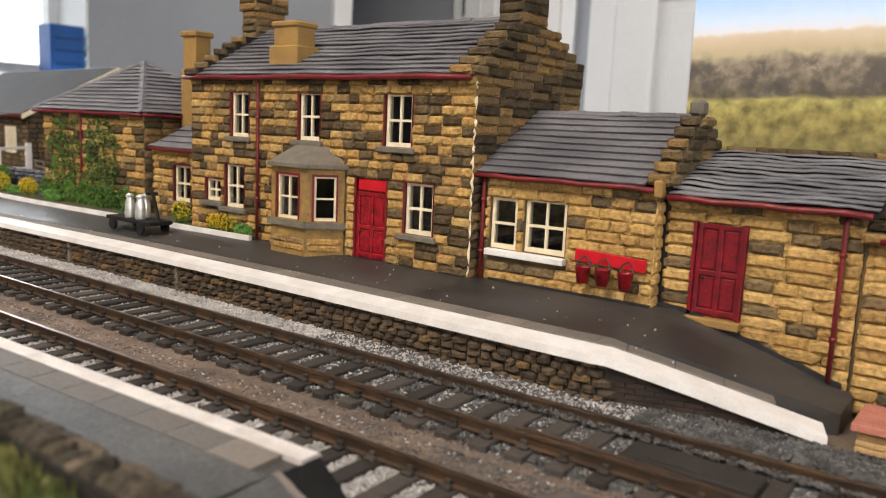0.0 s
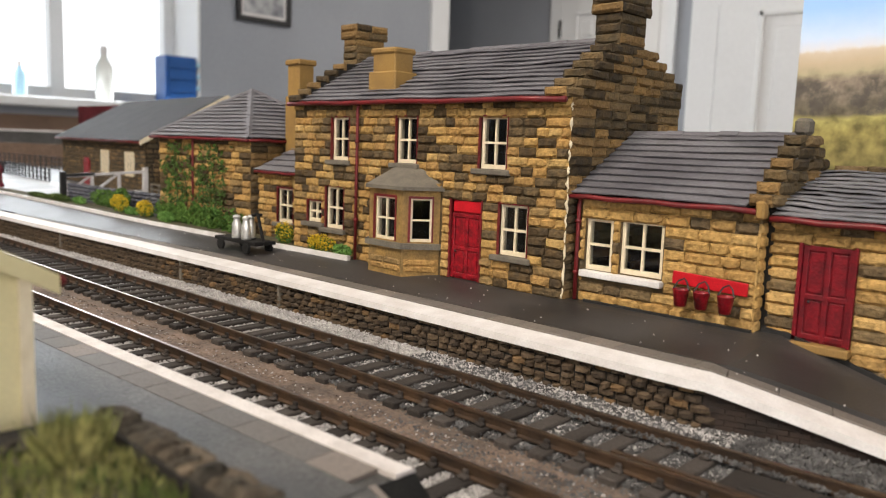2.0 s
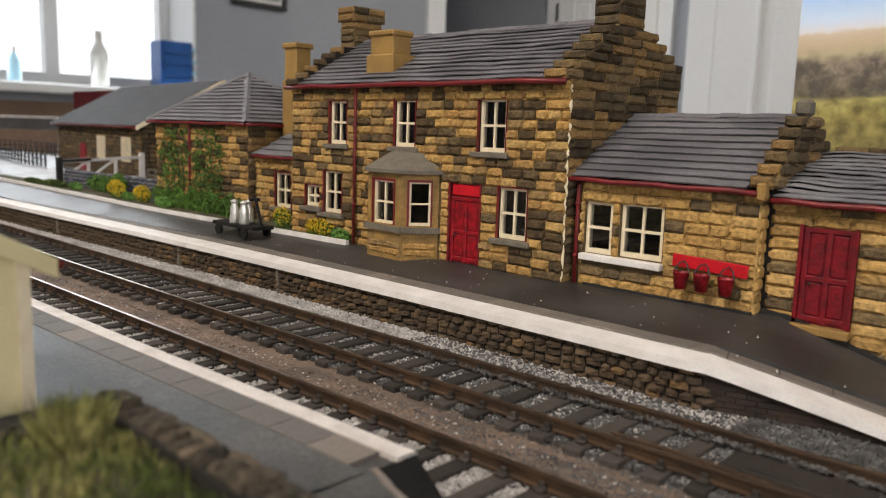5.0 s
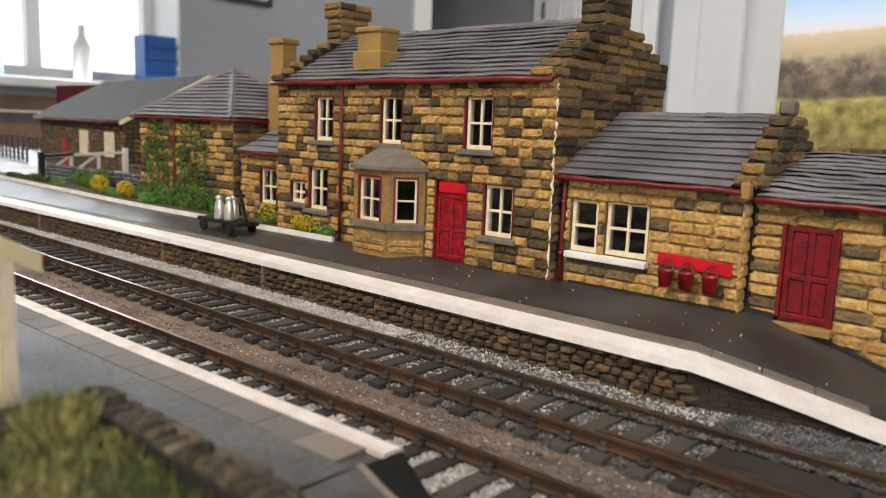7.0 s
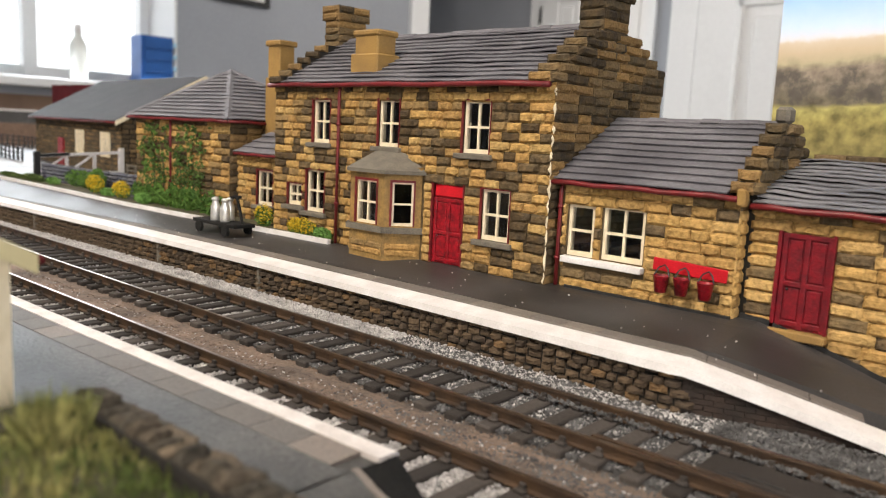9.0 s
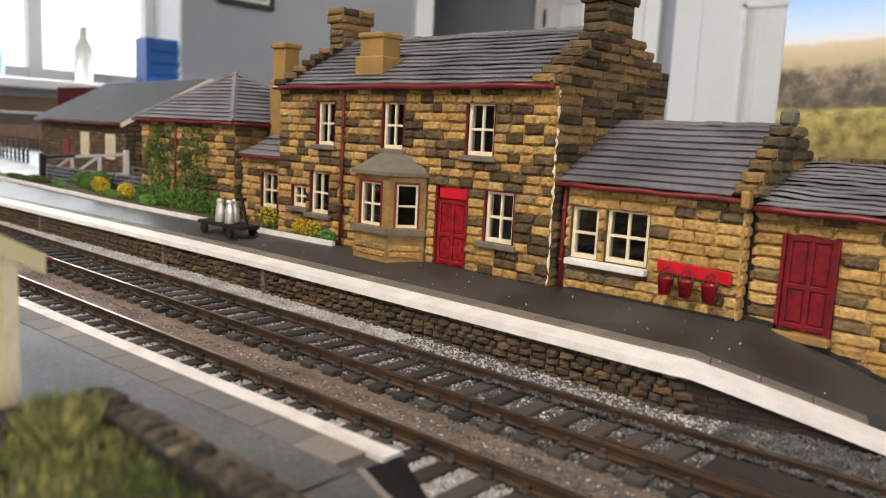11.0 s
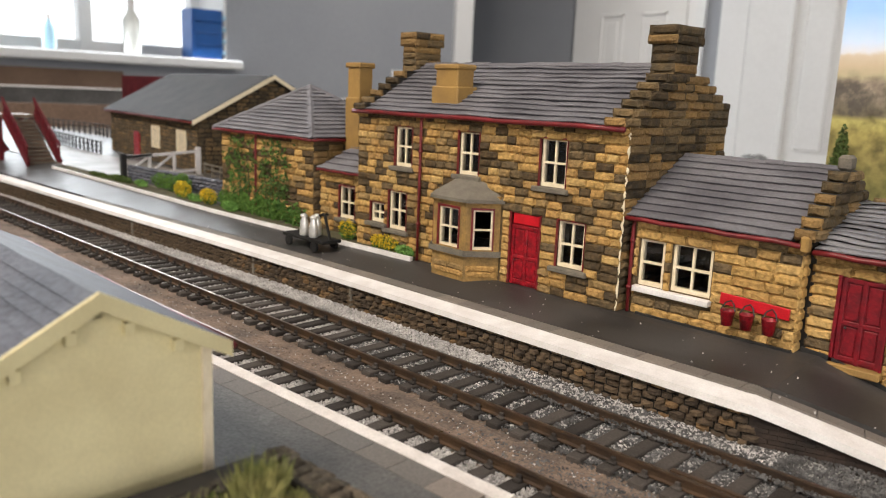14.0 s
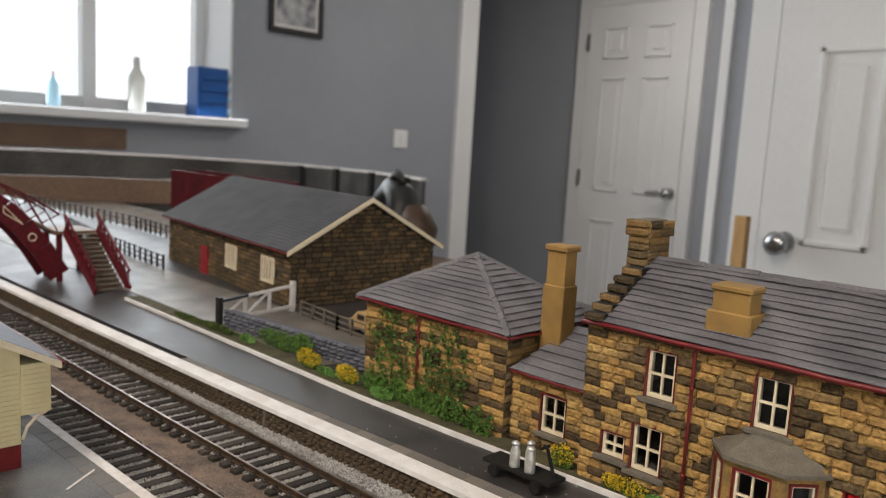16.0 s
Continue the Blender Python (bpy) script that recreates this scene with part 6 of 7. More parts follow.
bush("green_clump", "bright green clump in the garden", [(-19.6, 7.65, 0.12, 0.35, 0.12, 0.1), (-16.6, 7.6, 0.1, 0.3, 0.1, 0.1)], leaf_light, 800, 0.026, 12)
bush("shrub", "olive green shrub against the garden wall", [(-18.8, 7.95, 0.22, 0.9, 0.15, 0.22), (-18.0, 8.0, 0.28, 0.4, 0.12, 0.25)], leaf_mid, 2200, 0.03, 14)
bush("shrub", "dry olive shrub by the garden wall end", [(-20.9, 7.65, 0.1, 0.8, 0.1, 0.1), (-22.2, 7.6, 0.08, 0.8, 0.08, 0.08)], leaf_dark, 1800, 0.03, 16)
ivy = thing("ivy", (-14.4, 7.78, 0), "dark green ivy climbing the stone wall", "plant")
bm = bmesh.new()
for x in (-15.0, -14.6, -13.95, -13.5):
    tube(bm, [(x, 7.8, 0.0), (x + 0.1, 7.8, 0.6), (x - 0.05, 7.8, 1.3)], [0.015, 0.012, 0.006], 5)
part("stem", bm, soil, ivy)
def ivy_spots(n, seed, low):
    """Patches of ivy on the wall with ragged edges and gaps."""
    r = random.Random(seed)
    spots = []
    while len(spots) < n:
        x, z = r.uniform(-15.6, -12.4), r.uniform(0.05, 1.62)
        side = min(abs(x + 14.95) / 0.62, abs(x + 13.6) / 0.68)
        want = 1.25 - 1.0 * side - 0.25 * (z / 1.6) if not low else 1.3 - z / 0.42
        if want + 0.75 * noise.noise(Vector((x * 3.1, z * 3.1, 3.0))) + 0.35 * noise.noise(Vector((x * 9, z * 9, 1.0))) > 0.35:
            spots.append((x, 7.765 - (0.12 * r.random() if low else 0.0), z, 0.035, 0.03, 0.035))
    return spots


leaves("leaves", ivy, leaf_dark, ivy_spots(500, 18, False), 2600, 0.03, 18)
leaves("foliage", ivy, leaf_mid, ivy_spots(300, 19, False), 1500, 0.028, 19)
leaves("foliage", ivy, leaf_mid, ivy_spots(700, 20, True), 5200, 0.028, 20)

# ---- milk trolley on the platform ----
cart = thing("platform_trolley", (-11.15, 7.05, -0.03), "black platform trolley carrying milk churns", "trolley")
TZ = top_z(-11.4, 7.05)
part("deck", boxes((-11.78, -10.55, 6.86, 7.26, TZ + 0.15, TZ + 0.21), bev=0.008), dull_black, cart)
for x in (-11.55, -10.78):
    for y in (6.85, 7.27):
        bm = bmesh.new()
        tube(bm, [(x, y - 0.025, TZ + 0.09), (x, y + 0.025, TZ + 0.09)], 0.09, 14)
        part("wheel", bm, dull_black, cart)
bm = bmesh.new()
tube(bm, [(-10.6, 7.06, TZ + 0.18), (-10.76, 7.06, TZ + 0.6), (-10.83, 7.06, TZ + 0.64)], 0.026, 6)
tube(bm, [(-10.8, 6.97, TZ + 0.62), (-10.8, 7.15, TZ + 0.62)], 0.024, 6)
part("handle", bm, dull_black, cart)
for x, y in ((-11.26, 6.97), (-11.12, 7.15), (-10.99, 6.98)):
    ch = thing("milk_churn", (x, y, TZ + 0.21), "dull silver milk churn standing on the trolley", "milk churn", "churns on the trolley")
    bm = bmesh.new()
    z = TZ + 0.21
    lathe(bm, x, y, [(0.078, z), (0.082, z + 0.02), (0.075, z + 0.22), (0.05, z + 0.3), (0.05, z + 0.33)], 14)
    part("body", bm, steel, ch, smooth=True)
    bm = bmesh.new()
    lathe(bm, x, y, [(0.062, z + 0.33), (0.062, z + 0.36), (0.02, z + 0.385)], 14)
    part("lid", bm, steel, ch, smooth=True)

# ---- fire buckets ----
rack = thing("fire_bucket_rack", (-3.47, AY - 0.06, 0.36), "bright red board with three fire buckets on the wall", "bucket rack")
part("board", boxes((-3.88, -3.06, AY - 0.07, AY - 0.045, 0.365, 0.50), bev=0.006), bright_red, rack, xf=Matrix.Translation((-3.47, 0, 0.43)) @ Matrix.Rotation(radians(2), 4, "Y") @ Matrix.Translation((3.47, 0, -0.43)))
for x in (-3.73, -3.50, -3.24):
    bm = bmesh.new()
    lathe(bm, x, AY - 0.15, [(0.06, 0.165), (0.085, 0.34), (0.09, 0.345), (0.082, 0.335), (0.055, 0.2)], 14)
    bk = part("bucket", bm, red, rack, "dark red fire bucket", smooth=True)
    bm = bmesh.new()
    tube(bm, [(x - 0.085, AY - 0.15, 0.34), (x - 0.05, AY - 0.12, 0.42), (x, AY - 0.09, 0.45), (x + 0.05, AY - 0.12, 0.42), (x + 0.085, AY - 0.15, 0.34)], 0.009, 5)
    part("bucket_handle", bm, black, bk)

# ---- footbridge ----
bridge_red = material("dark_maroon_ironwork", (0.12, 0.008, 0.014), (0.075, 0.007, 0.011), 0.15, 0.015, 0.5, 0.15, spec=0.3)
fb = thing("footbridge", (-28.5, 7.2, -0.1), "maroon painted lattice footbridge with timber treads", "footbridge")
SX0, SX1, SYa, SYb = -29.0, -26.75, 7.08, 8.05
ST = 1.45
n_ = 13
for i in range(n_):
    x = SX1 + (SX0 - SX1) * i / n_
    z = ST * (i + 1) / n_ - 0.08
    part("tread", boxes((x - 0.2, x, SYa + 0.05, SYb - 0.05, z - 0.03, z)), grey_stone, fb)
part("soffit", boxes((-0.1, 2.5, SYa + 0.1, SYb - 0.1, -0.06, -0.02)), brown_board, fb, xf=Matrix.Translation((SX1, 0, -0.06)) @ Matrix.Rotation(math.atan2(ST, SX1 - SX0), 4, "Y") @ Matrix.Rotation(math.pi, 4, "Z") @ Matrix.Translation((0, -(SYa + SYb), 0)))
for y in (SYa, SYb):
    bar_between((SX1 + 0.1, y, 0.0), (SX0, y, ST + 0.0), 0.06, "stringer", bridge_red, fb, 0.24)
    bar_between((SX1 + 0.1, y, 0.55), (SX0, y, ST + 0.55), 0.05, "handrail", bridge_red, fb)
    for i in range(8):
        a, b = i / 8, (i + 1) / 8
        pa = Vector((SX1, y, 0)).lerp(Vector((SX0, y, ST)), a)
        pb = Vector((SX1, y, 0)).lerp(Vector((SX0, y, ST)), b)
        bar_between(pa + Vector((0, 0, 0.05)), pb + Vector((0, 0, 0.53)), 0.03, "lattice", bridge_red, fb)
        bar_between(pa + Vector((0, 0, 0.53)), pb + Vector((0, 0, 0.05)), 0.03, "lattice", bridge_red, fb)
        bar_between(pa, pa + Vector((0, 0, 0.56)), 0.04, "baluster", bridge_red, fb)
part("landing", boxes((-30.4, SX0, 6.9, SYb, ST - 0.08, ST)), brown_board, fb)
for x, y in ((-30.3, 7.0), (-30.3, 8.0), (-29.2, 7.0), (-29.2, 8.0)):
    bar_between((x, y, -0.15), (x, y, ST), 0.14, "leg", bridge_red, fb)
# span over the tracks: arched girders with pale ornament
def rib_z(y):
    return 2.7 - 2.6 * abs(2 * (7.0 - y) / 6.1 - 1) ** 2.2


for x in (-30.3, -29.2):
    prev = None
    for i in range(13):
        f = i / 12
        y = 7.0 + (0.9 - 7.0) * f
        z = 0.61 + 1.77 * math.sin(math.pi * (0.1 + 0.8 * f))
        q = (x, y, z)
        if prev:
            bar_between((x, prev[1], rib_z(prev[1])), (x, y, rib_z(y)), 0.07, "arch_rib", bridge_red, fb, 0.62)
            bar_between((prev[0], prev[1], prev[2] + 0.8), (q[0], q[1], q[2] + 0.8), 0.05, "handrail", bridge_red, fb)
            bar_between((prev[0], prev[1], prev[2] + 0.2), (q[0], q[1], q[2] + 0.8), 0.03, "lattice", bridge_red, fb)
            bar_between((prev[0], prev[1], prev[2] + 0.8), (q[0], q[1], q[2] + 0.2), 0.03, "lattice", bridge_red, fb)
            if x > -30 and 1 < i < 12:
                bm = bmesh.new()
                pts = [Vector((x + 0.045, (prev[1] + y) / 2 + 0.11 * math.cos(k * math.pi / 6), (rib_z(prev[1]) + rib_z(y)) / 2 + 0.11 * math.sin(k * math.pi / 6))) for k in range(13)]
                if i % 2:
                    pts = [Vector((x + 0.045, prev[1], rib_z(prev[1]) + 0.05)), Vector((x + 0.045, y, rib_z(y) - 0.1)), Vector((x + 0.045, y, rib_z(y) + 0.1)), Vector((x + 0.045, prev[1], rib_z(prev[1]) + 0.05))]
                tube(bm, pts, 0.016, 5)
                part("ornament", bm, cream, fb, "cream painted ornament")
        prev = q
bm = bmesh.new()
sweep(bm, [(-29.75, 7.0 + (0.9 - 7.0) * i / 12, 0.76 + 1.77 * math.sin(math.pi * (0.1 + 0.8 * i / 12))) for i in range(13)], [(-0.55, -0.03), (0.55, -0.03), (0.55, 0.03), (-0.55, 0.03)])
part("walkway", bm, brown_board, fb)
for y in (0.9, 1.5):
    for x in (-30.3, -29.2):
        bar_between((x, y, NZ), (x, y, ST - 0.5), 0.14, "leg", bridge_red, fb)

# ---- near side: hut, shelter, stone wall and grass bank ----
hut = thing("waiting_hut", (-6.3, 1.0, 0), "cream boarded hut with blue-grey slate roof", "hut")
UX0, UX1, UY0, UY1, UE, UR = -9.0, -4.5, 0.12, 1.6, 0.98, 1.37
UZ = -0.22
bm = bmesh.new()
ga = [(UX1, UY0, UZ), (UX1, UY1, UZ), (UX1, UY1, UE), (UX1, (UY0 + UY1) / 2, UR - 0.08), (UX1, UY0, UE)]
prism(bm, ga, (UX0 - UX1, 0, 0))
body = part("body", bm, hut_cream, hut)
z = 0.1
while z < UR - 0.12:
    half = (UY1 - UY0) / 2 - (max(0, z + 0.035 - UE) / (UR - UE)) * (UY1 - UY0) / 2 - 0.03
    c = (UY0 + UY1) / 2
    bm = bmesh.new()
    prism(bm, [(UX1 + 0.001, c - half, z), (UX1 + 0.014, c - half, z), (UX1 + 0.004, c - half, z + 0.034), (UX1 + 0.001, c - half, z + 0.034)], (0, 2 * half, 0))
    part("weatherboard", bm, hut_cream, body)
    z += 0.036
for y in (UY0, UY1 - 0.07):
    part("corner_post", boxes((UX1, UX1 + 0.03, y, y + 0.07, UZ, UE)), cream, hut)
roof = part("roof", boxes((UX0, UX1, (UY0 + UY1) / 2 - 0.03, (UY0 + UY1) / 2 + 0.03, UR - 0.2, UR - 0.1)), interior, hut, "blue-grey slate roof")
c = (UY0 + UY1) / 2
sl = (UR - UE) / ((UY1 - UY0) / 2)
ez = UE - 0.12 * sl + 0.03
roof_slope(roof, (UX1 + 0.06, UY1 + 0.12, ez), (UX0 - 0.1, UY1 + 0.12, ez), (UX1 + 0.06, c, UR + 0.03), (UX0 - 0.1, c, UR + 0.03), 9, mat=hut_slate, wave=0.006, thick=0.012)
roof_slope(roof, (UX0 - 0.1, UY0 - 0.12, ez), (UX1 + 0.06, UY0 - 0.12, ez), (UX0 - 0.1, c, UR + 0.03), (UX1 + 0.06, c, UR + 0.03), 9, mat=hut_slate, wave=0.006, thick=0.012)
bm = bmesh.new()
for y, s in ((UY1 + 0.13, 1), (UY0 - 0.13, -1)):
    prism(bm, [(UX1 + 0.045, y, ez + 0.012), (UX1 + 0.045, c, UR + 0.06), (UX1 + 0.045, c, UR - 0.06), (UX1 + 0.045, y, ez - 0.10)], (0.035, 0, 0))
part("bargeboard", bm, hut_cream, hut, "cream bargeboard")
for f in (0.25, 0.7):
    for s in (-1, 1):
        y = c + s * f * 0.7
        z = UR - f * 0.7 * sl
        part("purlin_end", boxes((UX1, UX1 + 0.07, y - 0.03, y + 0.03, z - 0.15, z - 0.07)), hut_cream, hut)
gutter(hut, (UX0 - 0.1, UY0 - 0.15, ez - 0.02), (UX1 + 0.06, UY0 - 0.15, ez - 0.02), 0.03)
gutter(hut, (UX0 - 0.1, UY1 + 0.15, ez - 0.02), (UX1 + 0.06, UY1 + 0.15, ez - 0.02), 0.026)
bm = bmesh.new()
box(bm, -6.95, -6.5, 0.12, 0.56, 0.9, 1.31, bev=0.015)
box(bm, -6.9, -6.55, 0.17, 0.51, 1.29, 1.57, bev=0.01)
box(bm, -6.94, -6.51, 0.13, 0.55, 1.54, 1.62, bev=0.015)
chm = part("chimney", bm, pink_brick, hut, "pink brick chimney")
part("chimney_cap", boxes((-6.91, -6.54, 0.16, 0.52, 1.62, 1.65), bev=0.01), grey_stone, chm)
bm = bmesh.new()
for s0, s1, t0, t1 in ((-7.02, -6.95, 0.05, 0.63), (-6.5, -6.43, 0.05, 0.63), (-6.95, -6.5, 0.05, 0.12), (-6.95, -6.5, 0.56, 0.63)):
    prism(bm, [(s0, t0, UR + 0.045 + (t0 - c) * sl), (s1, t0, UR + 0.045 + (t0 - c) * sl), (s1, t1, UR + 0.045 + (t1 - c) * sl), (s0, t1, UR + 0.045 + (t1 - c) * sl)], (0, 0, 0.03))
part("flashing", bm, lead, chm)

shl = thing("platform_shelter", (-17.5, 1.9, NZ), "cream boarded platform shelter with maroon base", "shelter")
part("base", boxes((-19.5, -16.14, 0.6, 1.88, NZ, 0.13)), maroon, shl, "maroon painted lower boarding")
bm = bmesh.new()
prism(bm, [(-16.14, 0.6, 0.13), (-16.14, 1.88, 0.13), (-16.14, 1.88, 1.52), (-16.14, 1.24, 1.86), (-16.14, 0.6, 1.52)], (-3.36, 0, 0))
part("body", bm, hut_cream, shl)
part("oversail", boxes((-19.5, -16.1, 1.88, 2.27, 0.56, 1.3)), hut_cream, shl, "cream boarded oversailing upper wall")
for i in range(10):
    z = 0.57 + i * 0.073
    part("weatherboard", boxes((-16.1, -16.09 + 0.005 * (i % 2), 1.9, 2.26, z, z + 0.066)), hut_cream, shl)
    part("weatherboard", boxes((-19.45, -16.12, 2.27, 2.28 + 0.005 * (i % 2), z, z + 0.066)), hut_cream, shl)
for i in range(15):
    z = 0.15 + i * 0.073
    part("weatherboard", boxes((-16.14, -16.128 + 0.005 * (i % 2), 0.62, 1.86, z, z + 0.066)), hut_cream, shl)
bm = bmesh.new()
tube(bm, [(-16.12, 1.9, 0.2), (-16.12, 1.96, 0.38), (-16.12, 2.08, 0.5), (-16.12, 2.22, 0.56)], 0.025, 6)
part("bracket", bm, cream, shl, "white curved bracket", smooth=True)
roof = part("roof", boxes((-19.4, -16.3, 1.21, 1.27, 1.6, 1.84)), interior, shl, "blue-grey slate roof")
roof_slope(roof, (-15.98, 2.38, 1.29), (-19.7, 2.38, 1.29), (-15.98, 1.24, 1.92), (-19.7, 1.24, 1.92), 10, mat=hut_slate, wave=0.004, thick=0.012)
roof_slope(roof, (-19.7, 0.2, 1.35), (-15.98, 0.2, 1.35), (-19.7, 1.24, 1.92), (-15.98, 1.24, 1.92), 10, mat=hut_slate, wave=0.004, thick=0.012)
bm = bmesh.new()
for y, z in ((2.38, 1.3), (0.2, 1.36)):
    prism(bm, [(-16.0, y, z), (-16.0, 1.24, 1.93), (-16.0, 1.24, 1.82), (-16.0, y, z - 0.1)], (0.04, 0, 0))
part("bargeboard", bm, cream, shl, "pale cream bargeboard")
gutter(shl, (-15.98, 2.41, 1.27), (-19.7, 2.41, 1.27), 0.03)
part("platform_line", boxes((-0.5, 0.5, -0.02, 0.02, NZ + 0.004, NZ + 0.008)), worn_white, near, "thin pale joint across the platform", xf=Matrix.Translation((-15.35, 2.5, 0)) @ Matrix.Rotation(math.atan2(-0.85, 0.66), 4, "Z"))

dsw = thing("dry_stone_wall", (-3, 1.86, 0), "mossy brown dry stone wall round the grass bank", "wall")
bm = bmesh.new()
box(bm, -4.15, 0.6, 1.76, 1.92, NZ - 0.3, 0.20)
box(bm, -4.15, -3.97, -0.4, 1.76, NZ - 0.3, 0.22)
core = part("wall_core", bm, dark_mortar, dsw)
stone_face(core, (0.6, 1.95, 0), (-1, 0, 0), NZ - 0.02, 0.22, 0.11, lambda z: (0, 4.75), meshes=NBLOCKS, lens=(0.12, 0.3), depth=0.07, seed=171, jitter=0.15)
stone_face(core, (-3.95, -0.4, 0), (0, 1, 0), 0.0, 0.22, 0.11, lambda z: (0, 2.2), meshes=NBLOCKS, lens=(0.12, 0.3), depth=0.07, seed=172, jitter=0.15)
for k in range(42):
    x = -4.1 + k * 0.11
    piece("coping_stone", rng.choice(NBLOCKS), core, Matrix.Translation((x, 1.86, 0.2)) @ Matrix.Rotation(radians(rng.uniform(-20, 20)), 4, "Y") @ Matrix.Rotation(radians(90), 4, "X") @ Matrix.Rotation(math.pi, 4, "Z") @ Matrix.Diagonal((0.1, 0.06 * rng.uniform(0.5, 1.4), 0.17 * rng.uniform(0.8, 1.1), 1)))


def bank_z(x, y):
    return 0.13 + 0.16 * max(0, min(1, (1.9 - y) / 2.5)) + 0.06 * noise.noise(Vector((x * 1.3, y * 1.3, 4)))


bm = bmesh.new()
gx, gy = [-3.97 + 0.25 * i for i in range(40)], [1.77 - 0.25 * j for j in range(36)]
g = [[bm.verts.new((x, y, bank_z(x, y))) for y in gy] for x in gx]
b_ = [[bm.verts.new((x, y, BED - 0.2)) for y in (gy[0], gy[-1])] for x in gx]
for i in range(len(gx) - 1):
    for j in range(len(gy) - 1):
        bm.faces.new((g[i][j], g[i + 1][j], g[i + 1][j + 1], g[i][j + 1]))
    bm.faces.new((g[i][0], g[i + 1][0], b_[i + 1][0], b_[i][0]))
    bm.faces.new((g[i][-1], b_[i][1], b_[i + 1][1], g[i + 1][-1]))
bank = tagged(part("bank", bm, soil, smooth=True), "rough earth bank under static grass", "", "", "structure")


def bank_spot(r):
    x, y = r.uniform(-3.95, 1.5), r.uniform(-2.5, 1.75)
    return x, y, bank_z(x, y) - 0.01


tagged(blades("grass", grass_mat, 34000, bank_spot, 0.075, 0.010, 77), "rough green and straw static grass", "grass", "", "stuff")
tagged(blades("moss", leaf_dark, 9000, bank_spot, 0.05, 0.014, 78), "dark green mossy patches among the grass", "moss", "", "stuff")


def tuft_spot(r):
    a, q = r.uniform(0, 6.28), 0.16 * math.sqrt(r.random())
    x, y = -3.75 + q * math.cos(a), 1.52 + q * math.sin(a)
    return x, y, bank_z(x, y)


tuft = thing("grass_tuft", (-3.75, 1.52, 0.2), "tall yellow-green grass tuft by the hut", "plant")
tagged(blades("clump", grass_mat, 700, tuft_spot, 0.2, 0.012, 82, tuft), "", "", "", "stuff")

# ---- far end of the layout ----
dark_field = material("dark_field", (0.035, 0.032, 0.03), (0.055, 0.048, 0.044), 4, 0.2, 1.0, 0.2, spec=0.0, rough_var=0.0)
strip = thing("curved_backscene", (-70, 30, 0), "low grey backscene board curving round the layout end", "board")
arc = []
for i in range(25):
    a = radians(166 - (166 - 136) * i / 24)
    dd = 88 - 26 * (i / 24) ** 3
    arc.append((-4.5 + dd * math.cos(a), -1.7 + dd * math.sin(a), 0))
bm = bmesh.new()
sweep(bm, arc, [(0.15, -0.9), (0.15, 1.75), (-0.15, 1.75), (-0.15, -0.9)])
part("board", bm, grey_board, strip)
bm = bmesh.new()
sweep(bm, arc, [(0.3, 1.752), (0.3, 1.95), (-0.3, 1.95), (-0.3, 1.752)])
part("capping", bm, white, strip)
for i in (17, 19, 21, 23):
    bar_between((arc[i][0] + 0.9, arc[i][1] - 0.9, -0.6), (arc[i][0] + 0.9, arc[i][1] - 0.9, 1.9), 0.45, "post", black, strip)
bm = bmesh.new()
prism(bm, [Vector((x, y, BED - 0.4)) for x, y, _ in arc] + [Vector((-38, 22.1, BED - 0.4)), Vector((-62.2, 22.1, BED - 0.4)), Vector((-62.2, 14, BED - 0.4))], (0, 0, 0.25))
tagged(part("far_baseboard", bm, dark_field), "dark grey end of the layout baseboard", "", "", "structure")
for i in (3, 20):
    part("leg", boxes((arc[i][0], arc[i][0] + 2, arc[i][1] - 3, arc[i][1] - 1, FLOOR, BED - 0.4)), wood, legs)
tagged(part("loop_road", boxes((-60, -33, 11.9, 13.2, BED - 0.02, BED + 0.1)), pale_top), "pale trackbed loop at the layout end", "", "", "structure")
low = thing("brown_upstand", (-60, 20, 0), "brown hardboard upstand along the far baseboard", "board")
bm = bmesh.new()
sweep(bm, [(-4.5 + 62 * math.cos(radians(a)), -1.7 + 62 * math.sin(radians(a)), 0) for a in (164, 161, 158, 155, 152, 149)], [(0.2, BED - 0.2), (0.2, 0.9), (-0.2, 0.9), (-0.2, BED - 0.2)])
part("panel", bm, brown_board, low)
bag = thing("holdall_bag", (-46, 37, -2), "black and brown leather holdall standing behind the shed", "bag")
bm = bmesh.new()
tube(bm, [(-49.6, 38.0, -3.2), (-49.1, 37.8, 0.2), (-47.9, 37.3, 1.15), (-46.6, 36.8, 0.9), (-45.7, 36.4, -3.2)], [1.3, 1.4, 1.1, 1.2, 1.3], 12)
part("body", bm, black, bag, smooth=True)
bm = bmesh.new()
tube(bm, [(-44.6, 36.5, -3.4), (-44.4, 36.4, -1.3), (-44.7, 36.5, 0.3)], [1.1, 1.5, 0.7], 12)
part("pocket", bm, leather, bag, "brown leather pocket", smooth=True)
bm = bmesh.new()
tube(bm, [(-48.0, 37.0, 1.9), (-47.2, 36.8, 2.4), (-46.2, 36.6, 1.8)], [0.3, 0.35, 0.3], 8)
part("carry_handle", bm, black, bag, smooth=True)
part("stand", boxes((-51, -42, 34.5, 39.5, FLOOR, -3.6)), brown_board, bag, "brown box under the bag")
tagged(part("wood_post", boxes((-22.2, -21.6, 37.9, 38.5, FLOOR, 1.9)), wood), "bare timber post behind the station", "post")
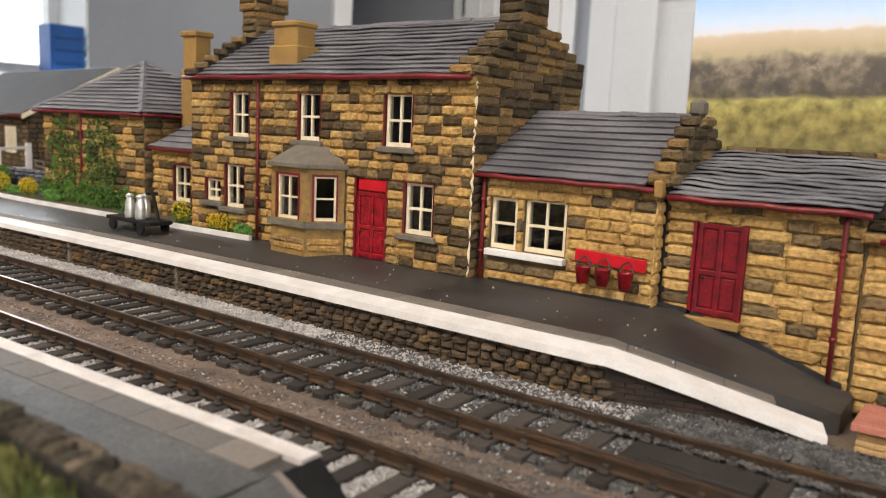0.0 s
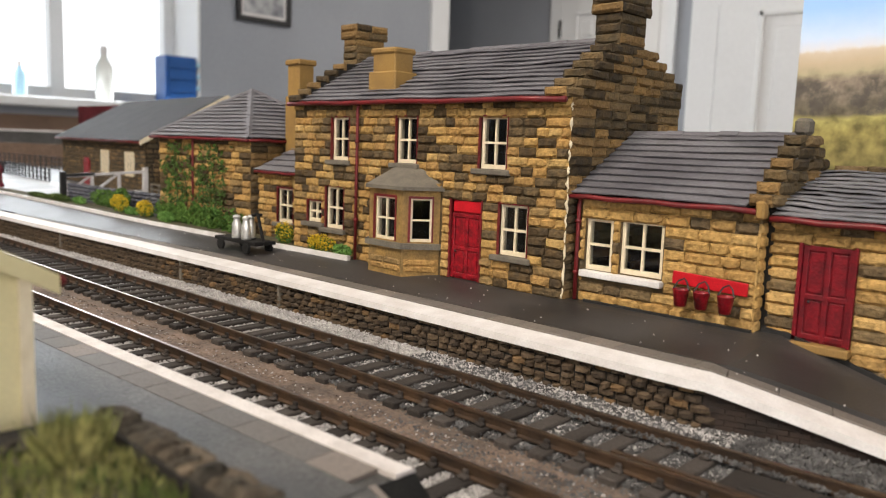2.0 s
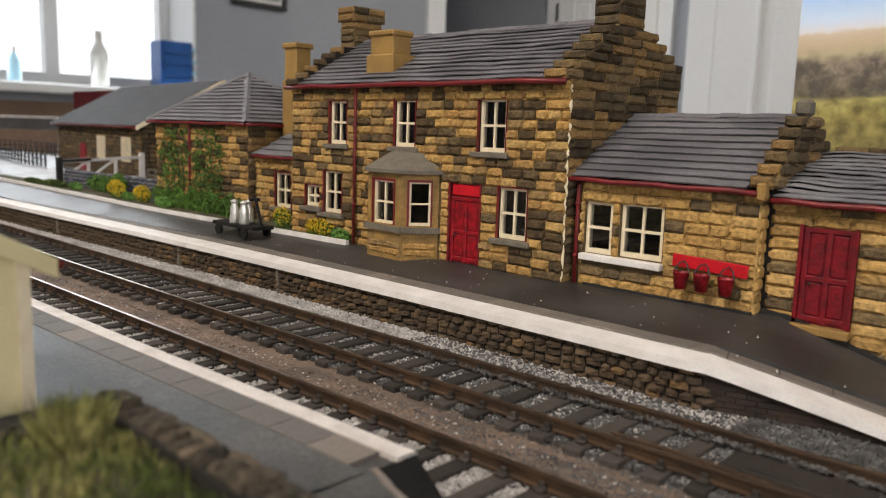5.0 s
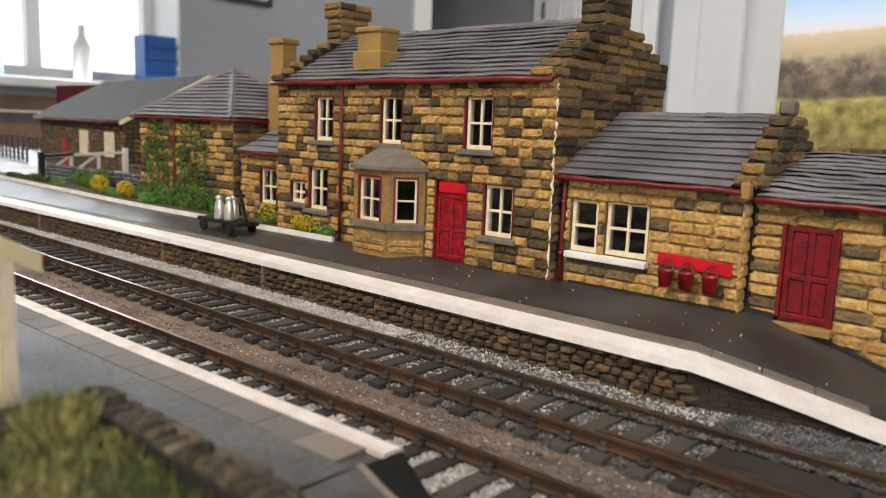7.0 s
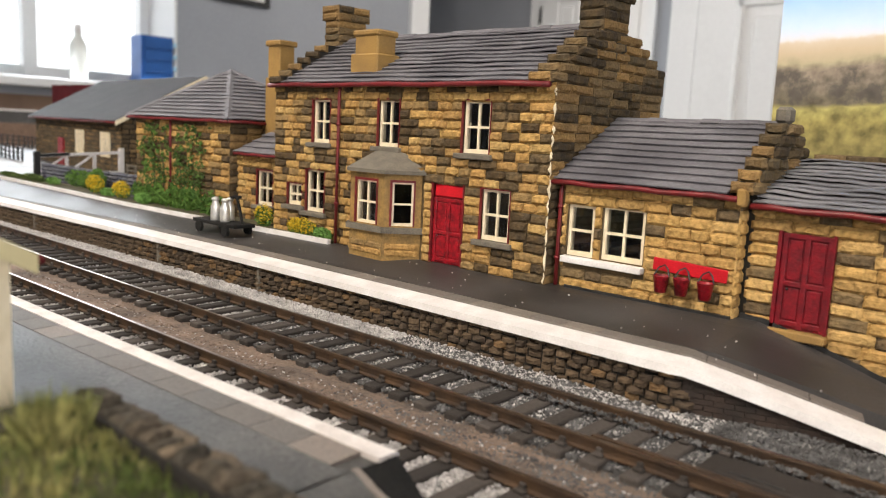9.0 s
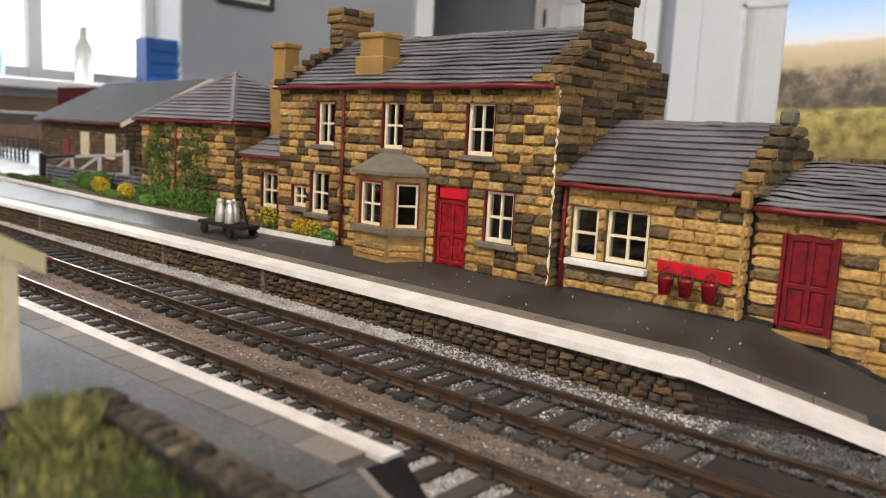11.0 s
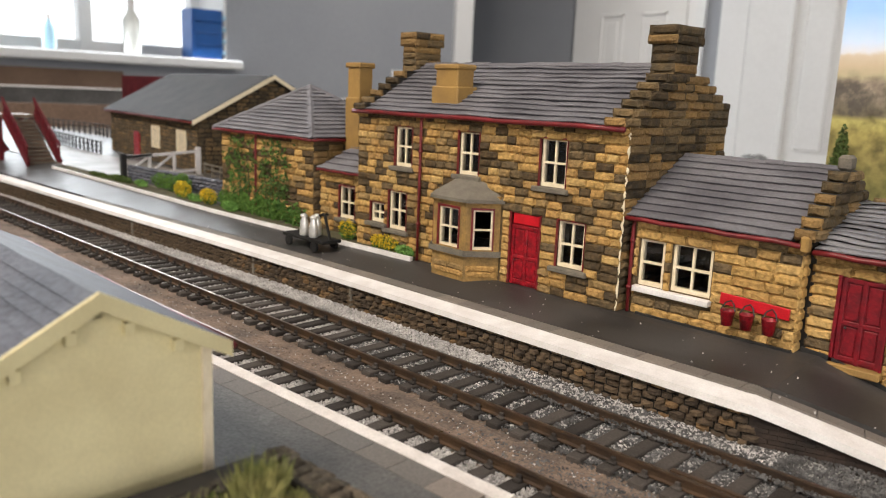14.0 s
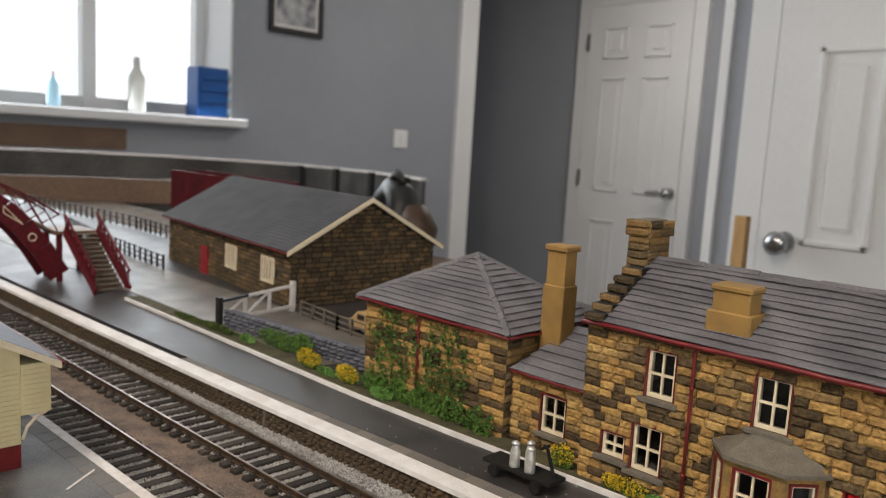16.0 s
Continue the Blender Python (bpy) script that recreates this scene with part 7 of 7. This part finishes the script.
# printed backscene behind the station
bs = thing("landscape_backscene", (5, 16, 0), "printed landscape backscene board with hills and fields", "backscene")
part("board", boxes((-5.85, 22, 16.0, 16.3, BED - 0.25, 7.5)), scenery, bs)
bush("lineside_tree", "dark green model shrub before the backscene", [(-5.5, 15.6, 1.0, 0.2, 0.2, 1.0), (-5.45, 15.6, 1.7, 0.12, 0.15, 0.7)], leaf_dark, 1500, 0.045, 91)
# boards stacked past the ramp
plank = thing("timber_stack", (-0.9, 7.4, BED), "stack of pale timber planks under a pink card", "timber")
for k in range(3):
    part("plank", boxes((-0.86, 0.8, 7.0 + 0.02 * k, 7.5, BED + 0.02 + 0.05 * k, BED + 0.062 + 0.05 * k), bev=0.006), wood, plank)
part("card", boxes((-0.9, 0.8, 6.98, 7.62, BED + 0.19, BED + 0.26), bev=0.01), pink_brick, plank, "dull pink board")

# ---- platform wall stones, nearest first ----
def platform_wall(x0, x1, seed, as_parts):
    r = random.Random(seed)
    for c in range(6):
        x = x0 + r.uniform(-0.1, 0)
        while x < x1:
            w = r.uniform(0.1, 0.2)
            z0 = BED + 0.01 + c * 0.0785
            y = edge_y(x + w / 2) + 0.05
            a = math.atan2(edge_y(x + 0.3) - edge_y(x), 0.3)
            yield Matrix.Translation((x + w / 2, y, z0 + 0.04 + r.uniform(-0.012, 0.012))) @ Matrix.Rotation(a, 4, "Z") @ Matrix.Diagonal((w * 0.88, 0.055 * r.uniform(0.7, 1.4), 0.079 * r.uniform(0.8, 0.98), 1)), r
            x += w


for m, r in platform_wall(-12.4, -2.82, 9, True):
    piece("walling_stone", r.choice(RBLOCKS), platform, m)
verts, faces = [], []
for m, r in platform_wall(-34, -12.4, 10, False):
    me = r.choice(RBLOCKS)
    i = len(verts)
    verts += [K * (m @ v.co) for v in me.vertices]
    faces += [tuple(i + k for k in p.vertices) for p in me.polygons]
me = bpy.data.meshes.new("walling")
me.from_pydata(verts, [], faces)
me.materials.append(rubble)
tagged(adopt(new("walling", me), platform), "", "", "", "stuff")
for x in (-9.0, -11.7, -16.3):
    part("wall_joint", boxes((x - 0.03, x + 0.03, edge_y(x) - 0.005, edge_y(x) + 0.06, BED, -0.22), bev=0.01), grey_stone, platform)
